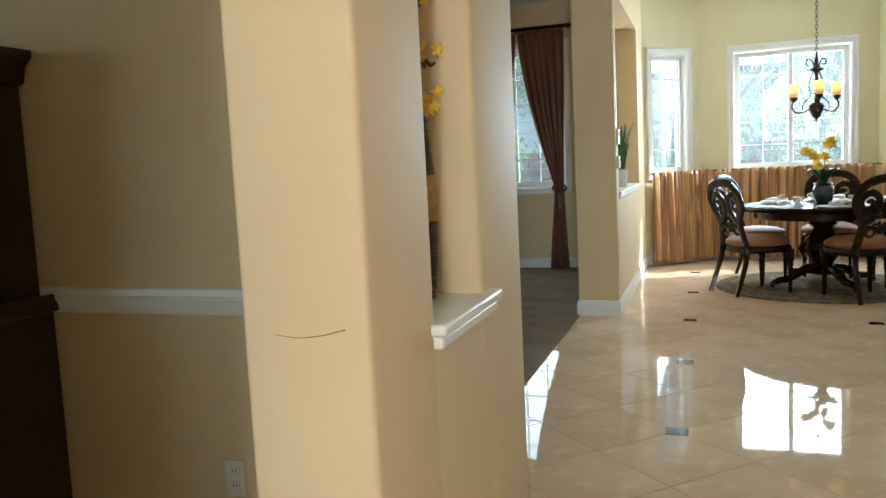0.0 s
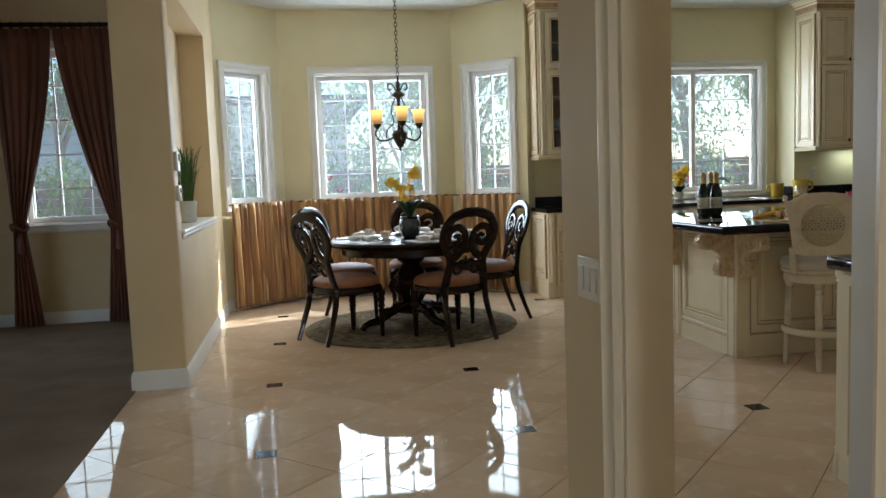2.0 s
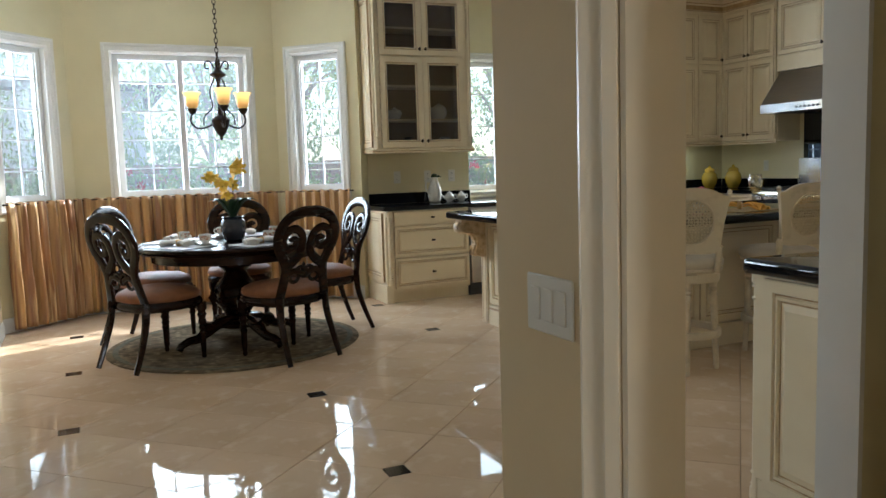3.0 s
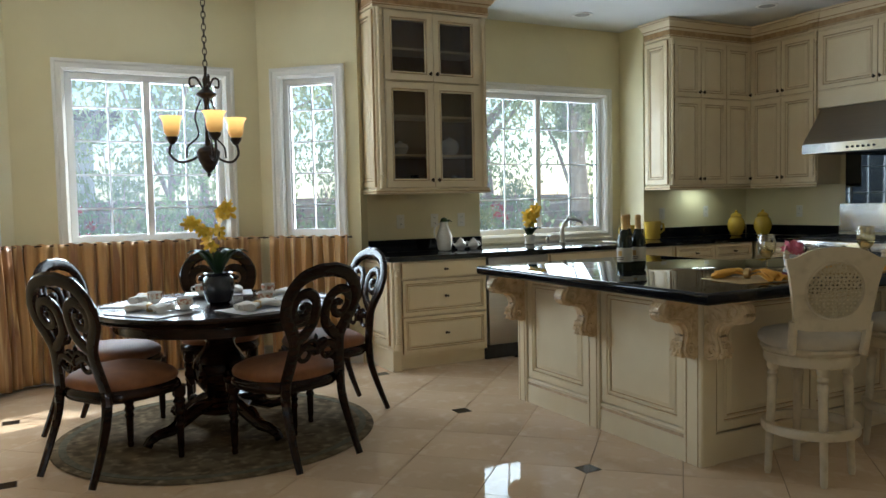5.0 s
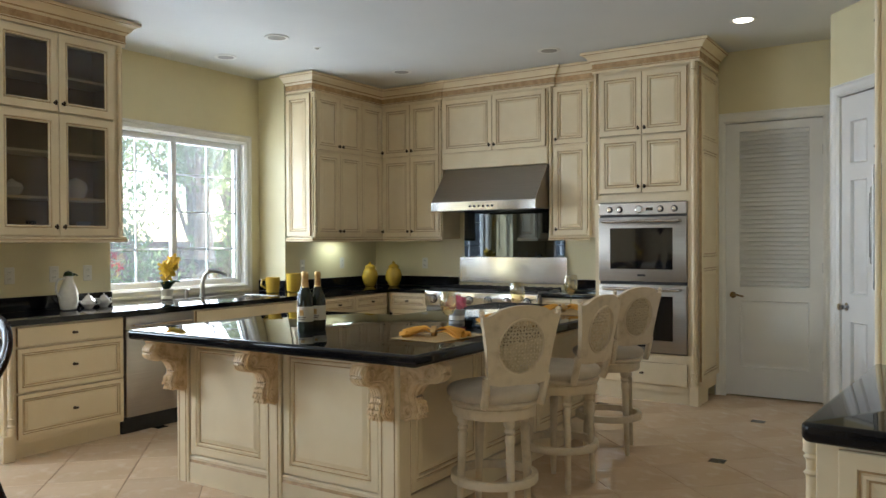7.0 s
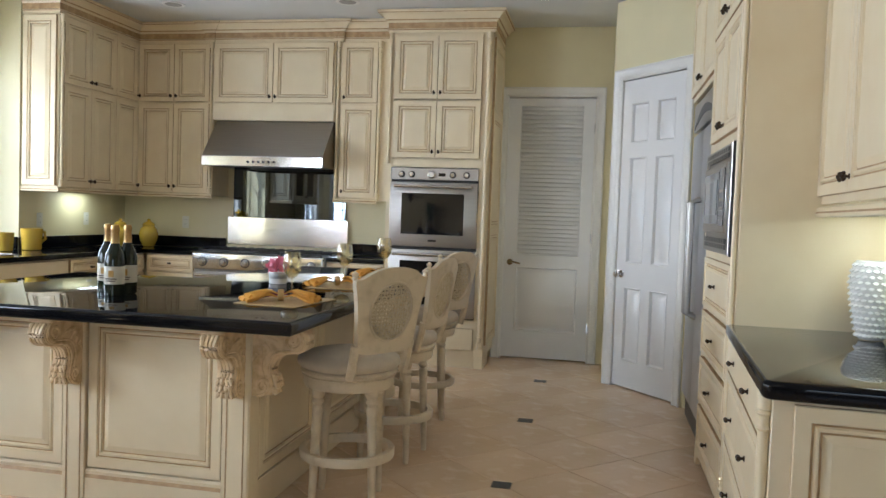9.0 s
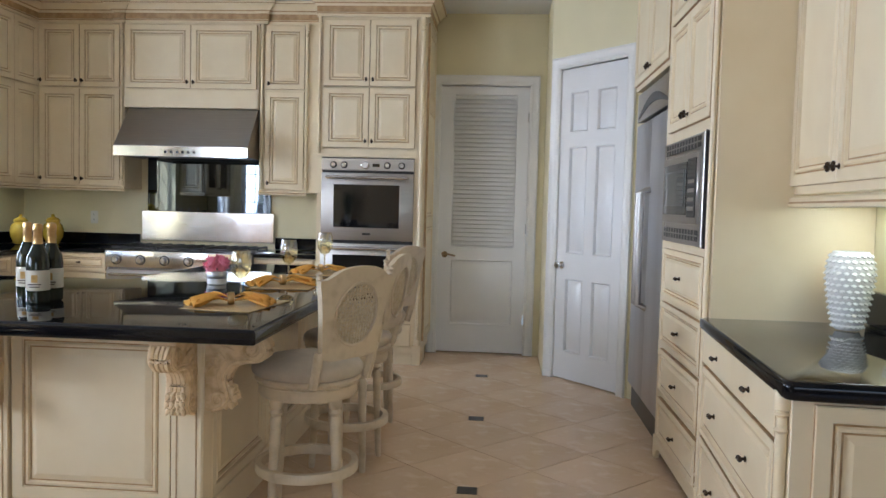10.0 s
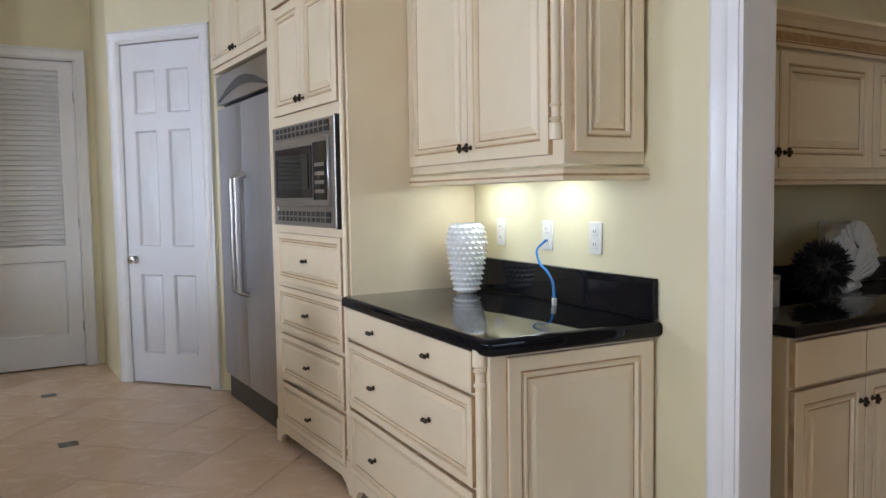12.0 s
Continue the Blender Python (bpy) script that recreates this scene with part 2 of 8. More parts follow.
def frame_ring(bm, x0, x1, z0, z1, prof, cap=True, glaze=()):
    """Nested rectangles in the xz plane: prof is (inset, y) from outside to inside. glaze: bands painted in the second colour."""
    rings = []
    for d, y in prof:
        rings.append([bm.verts.new(v) for v in ((x0 + d, y, z0 + d), (x1 - d, y, z0 + d), (x1 - d, y, z1 - d), (x0 + d, y, z1 - d))])
    for k, (a, b) in enumerate(zip(rings, rings[1:])):
        for i in range(4):
            j = (i + 1) % 4
            bm.faces.new((a[i], a[j], b[j], b[i])).material_index = 1 if k in glaze else 0
    if cap:
        bm.faces.new(rings[-1])
    return bm


def sweep(bm, path, prof, closed=False, mi=0, glaze=()):
    """Profile (outward, z) swept along a plan path of (x, y), mitred; outward is to the right of the way."""
    n = len(path)
    P = [Vector(p) for p in path]
    rings = []
    for i in range(n):
        dirs = []
        if closed or i:
            dirs.append((P[i] - P[i - 1]).normalized())
        if closed or i < n - 1:
            dirs.append((P[(i + 1) % n] - P[i]).normalized())
        nr = [Vector((d.y, -d.x)) for d in dirs]
        m = nr[0] if len(nr) == 1 else (nr[0] + nr[1]) / (1 + nr[0].dot(nr[1]))
        rings.append([bm.verts.new((P[i].x + m.x * o, P[i].y + m.y * o, z)) for o, z in prof])
    pairs = list(zip(rings, rings[1:])) + ([(rings[-1], rings[0])] if closed else [])
    for a, b in pairs:
        for k in range(len(prof) - 1):
            bm.faces.new((a[k], b[k], b[k + 1], a[k + 1])).material_index = 1 if k in glaze else mi
    if not closed:
        for ring in (rings[0], rings[-1]):
            if len(ring) > 2:
                bm.faces.new(ring)
    return bm


def prism(bm, pts, z0, z1, mi=0):
    a = [bm.verts.new((x, y, z0)) for x, y in pts]
    b = [bm.verts.new((x, y, z1)) for x, y in pts]
    n = len(pts)
    for i in range(n):
        j = (i + 1) % n
        bm.faces.new((a[i], a[j], b[j], b[i])).material_index = mi
    bm.faces.new(a).material_index = mi
    bm.faces.new(b).material_index = mi
    return bm


def extrude_xz(bm, pts, y0, y1, bevel=0.0, mi=0):
    """A plate with the outline pts in the xz plane, from y0 to y1."""
    a = [bm.verts.new((x, y0, z)) for x, z in pts]
    b = [bm.verts.new((x, y1, z)) for x, z in pts]
    n = len(pts)
    fs = []
    for i in range(n):
        j = (i + 1) % n
        fs.append(bm.faces.new((a[i], a[j], b[j], b[i])))
    caps = [bm.faces.new(a), bm.faces.new(b)]
    for f in fs + caps:
        f.material_index = mi
    if bevel:
        es = list({e for f in caps for e in f.edges})
        bmesh.ops.bevel(bm, geom=es, offset=bevel, segments=2, profile=0.5, affect="EDGES", clamp_overlap=True)
    return bm


def smooth_path(pts, n=8):
    P = [Vector(p) for p in pts]
    P = [P[0] * 2 - P[1]] + P + [P[-1] * 2 - P[-2]]
    out = []
    for i in range(1, len(P) - 2):
        for k in range(n):
            s = k / n
            a, b, c, d = P[i - 1], P[i], P[i + 1], P[i + 2]
            out.append(0.5 * ((2 * b) + (c - a) * s + (2 * a - 5 * b + 4 * c - d) * s * s + (3 * b - a - 3 * c + d) * s ** 3))
    out.append(P[-2])
    return out


# ---- structure ----
ZC = 3.06
XB, YW, YK, YB = 6.87, 9.84, 10.2, 10.32     # range wall, cabinet wall, sink window wall, bay wall
YS = 3.81                                    # wall behind the side counter


SROT = Matrix.Translation((3.10, YS, 0)) @ Matrix.Rotation(radians(-4.2), 4, "Z") @ Matrix.Translation((-3.10, -YS, 0))   # the side counter's wall runs slightly askew


def wall(name, p0, p1, thick, holes=(), z0=-0.03, z1=ZC + 0.02, material=None, label="cream yellow painted plaster wall"):
    """A wall whose face runs from p0 to p1; its thickness lies to the left of that way. holes: (from, to, z0, z1) along it."""
    p0, p1 = Vector(p0), Vector(p1)
    d = p1 - p0
    L = d.length
    m = Matrix.Translation((p0.x, p0.y, 0)) @ Matrix.Rotation(math.atan2(d.y, d.x), 4, "Z")
    bm = bmesh.new()
    xs = sorted({0.0, L, *[h[0] for h in holes], *[h[1] for h in holes]})
    zs = sorted({z0, z1, *[h[2] for h in holes], *[h[3] for h in holes]})
    for a, b in zip(xs, xs[1:]):
        for c, e in zip(zs, zs[1:]):
            cx, cz = (a + b) / 2, (c + e) / 2
            if not any(h[0] < cx < h[1] and h[2] < cz < h[3] for h in holes):
                box(bm, a, b, 0, thick, c, e)
    bmesh.ops.remove_doubles(bm, verts=bm.verts[:], dist=1e-5)
    return solid(name, bm, material or WALL, label, "wall", "structure", smooth=False, m=m)


def plain(name, x0, x1, y0, y1, z0, z1, material, label, category, bevel=0.0, seg=1):
    return solid(name, B(x0, x1, y0, y1, z0, z1, bevel=bevel, seg=seg), material, label, category, "structure")


S2 = math.sqrt(0.5)
BAYL = ((-0.98, 9.66), (-0.31, YB))
BAYR = ((1.55, YB), (2.20, 9.70))
# kitchen, range side
wall("wall_range", (XB, YW), (XB, 4.88), 0.15, [(3.93, 4.73, -0.03, 2.43)])
wall("wall_cabinets", (5.375, YW), (XB + 0.15, YW), 0.5)
wall("wall_sink", (3.42, YK), (5.375, YK), 0.15, [(0.15, 1.75, 0.98, 2.38)])
wall("wall_hutch_side", (2.2, YW), (3.42, YW), 0.10)
plain("wall_sink_return", 3.30, 3.42, YW + 0.101, YK + 0.15, -0.03, ZC + 0.02, WALL, "side wall of the sink window recess", "wall")
wall("wall_bay_right", BAYR[0], BAYR[1], 0.15, [(0.20, 0.70, 1.06, 2.38)])
wall("wall_bay_front", BAYL[1], BAYR[0], 0.15, [(0.38, 1.57, 1.06, 2.38)])
wall("wall_bay_left", BAYL[0], BAYL[1], 0.15, [(0.22, 0.72, 1.06, 2.38)])
# angled closet wall with the six-panel door
PD0, PD1 = Vector((6.10, 4.97)), Vector((5.30, 4.324))
wall("wall_closet", PD0, PD1, 0.12, [(0.11, 0.80, -0.03, 2.43)])
wall("wall_closet_return", (XB + 0.15, 4.97), (6.10, 4.97), 0.1)
wall("wall_fridge", (5.40, YS), (3.10, YS), 0.12)
wall("wall_side", (3.10, YS), tuple((SROT @ Vector((1.53, YS, 0))).xy), 0.12)
wall("wall_fridge_end", (5.40, 4.42), (5.40, YS - 0.1), 0.1)
# unseen blocks, added so no daylight leaks past the two doors
plain("wall_utility_back", 7.03, 7.2, 4.7, 6.3, -0.03, ZC + 0.02, WALL, "unseen block keeping daylight out behind the louvred door", "wall")
plain("wall_closet_back", 5.62, 7.0, 3.60, 4.22, -0.03, ZC + 0.02, WALL, "unseen block keeping daylight out behind the closet door", "wall")
plain("wall_closet_side", 6.90, 7.02, 4.22, 4.86, -0.03, ZC + 0.02, WALL, "unseen side block keeping daylight out behind the closet door", "wall")
# hall: stub with the light switch, and the pantry passage
STUBX, STUBW = 0.61, 0.115
stub = bmesh.new()
box(stub, STUBX, STUBX + STUBW, 3.55, 3.99, -0.03, ZC + 0.02)
solid("wall_stub", stub, WALL_H, "cream painted end of a partition wall", "wall", "structure", smooth=False)
plain("wall_hall_right", STUBX, STUBX + STUBW, -2.6, 2.69, -0.03, ZC + 0.02, WALL_H, "cream painted hall wall", "wall")
plain("wall_pantry_head", STUBX + 0.002, STUBX + STUBW - 0.002, 2.69, 3.55, 2.44, ZC + 0.02, WALL_H, "cream painted wall above a passage", "wall")
plain("wall_pantry_back", 2.13, 2.25, 0.6, 3.68, -0.03, ZC + 0.02, WALL, "cream painted pantry wall", "wall")
plain("wall_pantry_south", STUBX + STUBW, 2.13, 0.6, 0.72, -0.03, ZC + 0.02, WALL, "cream painted pantry wall", "wall")
# living room and its partition with the plant niche
NP0, NP1 = 7.03, 8.95
col = bmesh.new()
box(col, -1.23, -0.91, 6.85, NP0, -0.03, ZC + 0.02, bevel=0.018, seg=3)
box(col, -1.23, -0.91, NP1, 9.66, -0.03, ZC + 0.02)
box(col, -1.23, -1.12, NP0 - 0.02, NP1 + 0.02, -0.03, ZC + 0.018)
box(col, -1.13, -0.91, NP0 - 0.02, NP1 + 0.02, -0.03, 0.94)
box(col, -1.13, -0.91, NP0 - 0.02, NP1 + 0.02, 2.55, ZC + 0.018)
solid("wall_partition", col, WALL_H, "cream painted partition wall with a niche", "wall", "structure")
wall("wall_living", (-6.0, 9.64), (-0.98, 9.64), 0.15, [(3.33, 4.20, 0.96, 2.55)], material=WALL_H)
# the opening is unseen, added for the west fill lamp
wall("wall_living_west", (-6.0, 2.7), (-6.0, 9.64), 0.15, [(1.2, 4.6, 0.3, 2.5)], material=WALL_H)
# hall wall with the vase niche; dining room behind it
n1 = bmesh.new()
box(n1, -1.07, -0.80, 1.86, 2.21, -0.03, ZC + 0.02, bevel=0.014, seg=4)
box(n1, -1.07, -0.80, 2.59, 3.06, -0.03, ZC + 0.02, bevel=0.02, seg=3)
box(n1, -1.0695, -1.03, 2.18, 2.63, -0.03, ZC + 0.018)
box(n1, -1.04, -0.8005, 2.18, 2.63, -0.03, 0.88)
box(n1, -1.04, -0.8005, 2.18, 2.63, 2.35, ZC + 0.018)
solid("wall_niche", n1, WALL_H, "cream painted wall with a tall display niche", "wall", "structure")
plain("wall_dining", -6.0, -1.071, 2.60, 2.70, -0.03, ZC + 0.02, WALL_H, "cream painted dining room wall", "wall")
# out of view; added to keep the entry lamp off the dining wall
plain("wall_dining_east", -1.07, -0.95, -2.6, 1.10, -0.03, ZC + 0.02, WALL_H, "unseen wall added to shade the dining room", "wall")
# the opening is unseen, added for the dining fill lamp
wall("wall_dining_west", (-4.6, -2.6), (-4.6, 2.6), 0.12, [(1.4, 3.4, 0.9, 2.4)], material=WALL_H)
# the opening is unseen, added along with the entry fill lamp
wall("wall_entry", (STUBX + 0.1, -2.6), (-4.6, -2.6), 0.12, [(0.46, 1.46, 0.9, 2.5)], material=WALL_H)
# ceiling, floors
cb = bmesh.new()
box(cb, -6.3, 7.2, -2.8, 10.6, ZC, ZC + 0.15)
solid("ceiling", cb, CEIL, "white painted flat ceiling", "ceiling", "structure", smooth=False)
solid("floor", B(-6.3, 7.2, -2.8, 10.6, -0.12, -0.006), GROUT, "beige grout bed of the tiled floor", "floor", "structure", smooth=False)
solid("carpet", B(-5.99, -1.22, 2.71, 9.63, -0.005, 0.006), CARPET, "grey-beige cut pile carpet", "carpet", "structure", smooth=False)

# ---- windows ----
def window(name, m, w, z0, z1, cols, rows, slider, label):
    """m: pose of the hole's left end on the wall face, x along the wall, y outwards."""
    t = thing(name, m, label, "window", kind="structure")
    c = 0.085
    bm = bmesh.new()
    frame_ring(bm, -c, w + c, z0 - c, z1 + c, [(0, 0), (0, -0.020), (0.008, -0.026), (0.022, -0.026), (0.030, -0.016), (0.055, -0.016), (0.066, -0.022), (0.078, -0.012), (c, -0.006), (c + 0.003, -0.004), (c + 0.003, 0.075)], cap=False)
    part("casing", bm, TRIM, t, "white moulded casing")
    fr = 0.042
    bm = bmesh.new()
    frame_ring(bm, 0.005, w - 0.005, z0 + 0.005, z1 - 0.005, [(0, 0.13), (0, 0.06), (0.004, 0.055), (fr, 0.055), (fr, 0.075), (fr + 0.012, 0.078), (fr + 0.012, 0.105), (fr, 0.13), (0, 0.13)], cap=False)
    part("window_frame", bm, VINYL, t)
    if slider:
        sx = w * slider
        part("meeting_rail", B(sx - 0.028, sx + 0.028, 0.062, 0.11, z0 + fr, z1 - fr, bevel=0.006), VINYL, t)
        bays = [(fr, sx - 0.028), (sx + 0.028, w - fr)]
    else:
        bays = [(fr, w - fr)]
    g = 0.007
    for i, (a, b) in enumerate(bays):
        cc = cols[i]
        y = 0.09 if i == 0 else 0.082
        # the panes carry the glare-like haze mixed into GLASS
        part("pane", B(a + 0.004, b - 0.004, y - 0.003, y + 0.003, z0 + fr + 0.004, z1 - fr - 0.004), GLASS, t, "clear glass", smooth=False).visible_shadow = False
        for k in range(1, cc):
            x = a + (b - a) * k / cc
            part("muntin", B(x - g, x + g, y - 0.010, y + 0.010, z0 + fr, z1 - fr, bevel=0.003), VINYL, t)
        for k in range(1, rows):
            z = z0 + (z1 - z0) * k / rows
            part("muntin", B(a, b, y - 0.0094, y + 0.0094, z - g, z + g, bevel=0.003), VINYL, t)
    return t


def along(p0, p1, s):
    d = (Vector(p1) - Vector(p0)).normalized()
    q = Vector(p0) + d * s
    return Matrix.Translation((q.x, q.y, 0)) @ Matrix.Rotation(math.atan2(d.y, d.x), 4, "Z")


window("window_1", along(BAYL[0], BAYL[1], 0.22), 0.50, 1.06, 2.38, (2,), 5, 0, "tall narrow white bay window with grid bars")
window("window_2", along(BAYL[1], BAYR[0], 0.38), 1.19, 1.06, 2.38, (2, 2), 5, 0.5, "wide white sliding bay window with grid bars")
window("window_3", along(BAYR[0], BAYR[1], 0.20), 0.50, 1.06, 2.38, (2,), 5, 0, "tall narrow white bay window with grid bars")
window("window_4", along((3.42, YK), (5.375, YK), 0.15), 1.60, 0.98, 2.38, (2, 2), 4, 0.5, "white sliding window above the kitchen sink")
window("window_5", along((-6.0, 9.64), (-0.98, 9.64), 3.33), 0.87, 0.96, 2.55, (3,), 5, 0, "white living room window with grid bars")

# ---- trim ----
BASEP = [(0, 0), (0.014, 0), (0.014, 0.085), (0.009, 0.105), (0.005, 0.118), (0, 0.122)]


def baseboard(path, name="baseboard"):
    solid(name, sweep(bmesh.new(), path, BASEP), TRIM, "white painted baseboard", "baseboard", "structure")


baseboard([(-0.98, 9.60), (-0.91, 9.60), (-0.91, 6.85), (-1.23, 6.85), (-1.23, 9.62)][::-1])
baseboard([(-1.5, 2.60), (-1.072, 2.60)])
baseboard([(-2.9, 2.60), (-1.55, 2.60)])
baseboard([(-5.98, 9.64), (-1.232, 9.64)])
baseboard([(-0.97, 9.665), (-0.31, 10.315), (1.55, 10.315), (2.19, 9.705)])
baseboard([(STUBX + STUBW, 3.99), (STUBX, 3.99), (STUBX, 3.66)][::-1])
baseboard([(XB, 5.93), (XB, 5.90)])
solid("trim_chair_rail", sweep(bmesh.new(), [(-4.5, 2.60), (-1.072, 2.60)], [(0, 0.835), (0.012, 0.838), (0.014, 0.855), (0.024, 0.868), (0.024, 0.885), (0.012, 0.895), (0.010, 0.915), (0, 0.92)]), TRIM, "white moulded chair rail", "chair rail", "structure")


def casing_v(name, m, z1, w=0.09, mt=TRIM):
    """An upright door casing board; m: pose of its foot, x across, -y towards the viewer."""
    bm = bmesh.new()
    prof = [(0, 0), (0, -0.022), (0.012, -0.026), (0.022, -0.018), (0.055, -0.014), (0.066, -0.018), (w - 0.006, -0.010), (w, -0.006), (w, 0)]
    a = [bm.verts.new((x, y, 0)) for x, y in prof]
    b = [bm.verts.new((x, y, z1)) for x, y in prof]
    for i in range(len(prof)):
        j = (i + 1) % len(prof)
        bm.faces.new((a[i], a[j], b[j], b[i]))
    bm.faces.new(a), bm.faces.new(b)
    return solid(name, bm, mt, "cream moulded door casing" if mt is TRIMC else "white moulded door casing", "door casing", "structure", m=m)


# passage between hall and pantry
casing_v("trim_casing_1", pose(STUBX - 0.001, 3.645, 0, rz=-90), 2.5, mt=TRIMC)
plain("trim_jamb_1", STUBX - 0.004, STUBX + STUBW + 0.004, 3.535, 3.549, 0, 2.45, TRIMC, "cream door jamb", "door jamb")
plain("trim_jamb_2", STUBX - 0.004, STUBX + STUBW + 0.004, 2.691, 2.705, 0, 2.45, TRIMC, "cream door jamb", "door jamb")
casing_v("trim_casing_2", pose(STUBX - 0.001, 2.69, 0, rz=-90), 2.5, mt=TRIMC)
casing_v("trim_casing_3", pose(STUBX + STUBW + 0.001, 2.60, 0, rz=90), 2.5)
casing_v("trim_casing_4", SROT @ pose(1.625, YS + 0.001, 0, rz=180), 2.5, 0.095)
plain("trim_jamb_3", 1.514, 1.529, YS - 0.13, YS + 0.004, 0, 2.5, TRIM, "white door jamb", "door jamb").matrix_world = SROT


def door_frame(name, m, w, h):
    """Casing round a doorway; x from the hole's left edge, -y towards the room."""
    t = thing(name, m, "white moulded door casing", "door casing", kind="structure")
    c = 0.085
    bm = bmesh.new()
    prof = [(0, 0), (0, -0.022), (0.012, -0.027), (0.024, -0.018), (0.056, -0.014), (0.068, -0.018), (c, -0.008), (c + 0.003, -0.006), (c + 0.003, 0.11)]
    rings = []
    for d, y in prof:
        rings.append([bm.verts.new(v) for v in ((-c + d, y, 0), (-c + d, y, h + c - d), (w + c - d, y, h + c - d), (w + c - d, y, 0))])
    for a, b in zip(rings, rings[1:]):
        for i in range(3):
            bm.faces.new((a[i], a[i + 1], b[i + 1], b[i]))
    part("casing", bm, TRIM, t)
    return t


def hinge(t, x, z):
    part("hinge", B(x - 0.012, x + 0.012, -0.006, 0.006, z - 0.045, z + 0.045, bevel=0.004), CHROME, t, "satin nickel hinge")


def ring_panel(bm, x0, x1, z0, z1, y):
    frame_ring(bm, x0, x1, z0, z1, [(0, y), (0.005, y - 0.004), (0.012, y + 0.004), (0.016, y + 0.017), (0.026, y + 0.017), (0.05, y + 0.002)])


def leaf_with_holes(w, h, z0, holes, th=0.035):
    bm = bmesh.new()
    xs = sorted({0, w, *[a for q in holes for a in q[:2]]})
    zs = sorted({z0, h, *[a for q in holes for a in q[2:]]})
    for a, b in zip(xs, xs[1:]):
        for c, e in zip(zs, zs[1:]):
            if not any(q[0] < (a + b) / 2 < q[1] and q[2] < (c + e) / 2 < q[3] for q in holes):
                vs = [bm.verts.new(v) for v in ((a, 0, c), (b, 0, c), (b, 0, e), (a, 0, e))]
                bm.faces.new(vs)
    for y, x in ((0, 0), (0, w)):
        bm.faces.new([bm.verts.new(v) for v in ((x, 0, z0), (x, th, z0), (x, th, h), (x, 0, h))])
    bm.faces.new([bm.verts.new(v) for v in ((0, th, z0), (w, th, z0), (w, th, h), (0, th, h))])
    bm.faces.new([bm.verts.new(v) for v in ((0, 0, z0), (w, 0, z0), (w, th, z0), (0, th, z0))])
    return bm


# louvred utility door
M = pose(XB, YW - 3.93, 0, rz=-90)
door_frame("door_frame_1", M, 0.80, 2.43)
lt = thing("door_1", M @ pose(0, 0.02, 0), "closed white door with louvred upper half", "door", kind="structure")
lv = (0.12, 0.69, 0.975, 2.35)
bm = leaf_with_holes(0.795, 2.42, 0.012, [lv, (0.12, 0.69, 0.26, 0.86)])
ring_panel(bm, 0.12, 0.69, 0.26, 0.86, 0)
frame_ring(bm, *lv, [(0, 0), (0.004, 0.004), (0.006, 0.03)], cap=True)
part("leaf", bm, DOORW, lt)
nl = 35
for i in range(nl):
    z = lv[2] + 0.012 + (lv[3] - lv[2] - 0.02) * i / nl
    bm = bmesh.new()
    vs = [(0.126, -0.002, z), (0.684, -0.002, z), (0.684, 0.021, z + 0.029), (0.126, 0.021, z + 0.029)]
    lo = [bm.verts.new(v) for v in vs]
    hi = [bm.verts.new((x, y - 0.003, zz + 0.005)) for x, y, zz in vs]
    for k in range(4):
        j = (k + 1) % 4
        bm.faces.new((lo[k], lo[j], hi[j], hi[k]))
    bm.faces.new(lo), bm.faces.new(hi)
    part("slat", bm, DOORW, lt, smooth=False)
lvh = bmesh.new()
lathe(lvh, [(0.028, 0), (0.028, 0.006), (0.012, 0.010), (0.011, 0.045)], 16, pose(0.065, 0, 0.90, rx=90))
tube(lvh, [(0.065, -0.045, 0.90), (0.10, -0.05, 0.905), (0.14, -0.048, 0.895), (0.165, -0.045, 0.89)], lambda s: 0.010 - 0.003 * s, 8)
part("door_handle", lvh, mat("aged_brass", (0.35, 0.27, 0.16), (0.28, 0.2, 0.11), 20, 0.25, 1.0), lt, "aged brass lever handle")
for z in (0.32, 1.15, 2.15):
    hinge(lt, 0.80, z)

# six-panel closet door
d = (PD1 - PD0).normalized()
M = Matrix.Translation((PD0.x + d.x * 0.11, PD0.y + d.y * 0.11, 0)) @ Matrix.Rotation(math.atan2(d.y, d.x), 4, "Z")
door_frame("door_frame_2", M, 0.69, 2.43)
pt = thing("door_2", M @ pose(0, 0.012, 0), "closed white six-panel closet door", "door", kind="structure")
pan = [(a, a + 0.19, b, c) for b, c in ((1.93, 2.24), (0.99, 1.82), (0.22, 0.80)) for a in (0.105, 0.39)]
bm = leaf_with_holes(0.685, 2.42, 0.012, pan)
for q in pan:
    ring_panel(bm, *q, 0)
part("leaf", bm, DOORW, pt)
kb = bmesh.new()
lathe(kb, [(0.030, 0), (0.030, 0.005), (0.012, 0.010), (0.011, 0.030), (0.024, 0.036), (0.030, 0.048), (0.026, 0.060), (0.0, 0.065)], 18, pose(0.065, 0, 0.90, rx=90))
part("door_knob", kb, CHROME, pt, "polished nickel knob")
for z in (0.32, 1.2, 2.12):
    hinge(pt, 0.688, z)

# ---- cabinet kit: x along the front, y into the wall, z up ----
DOORP = [(0, 0.003), (0, -0.017), (0.003, -0.020), (0.044, -0.020), (0.047, -0.011), (0.053, -0.011), (0.058, -0.019), (0.066, -0.019), (0.070, -0.008), (0.076, -0.008), (0.100, -0.017)]
DRAWP = [(0, 0.003), (0, -0.017), (0.003, -0.020), (0.026, -0.020), (0.029, -0.011), (0.034, -0.011), (0.038, -0.019), (0.043, -0.009), (0.048, -0.009), (0.062, -0.017)]
FLATP = [(0, 0.003), (0, -0.017), (0.003, -0.020)]
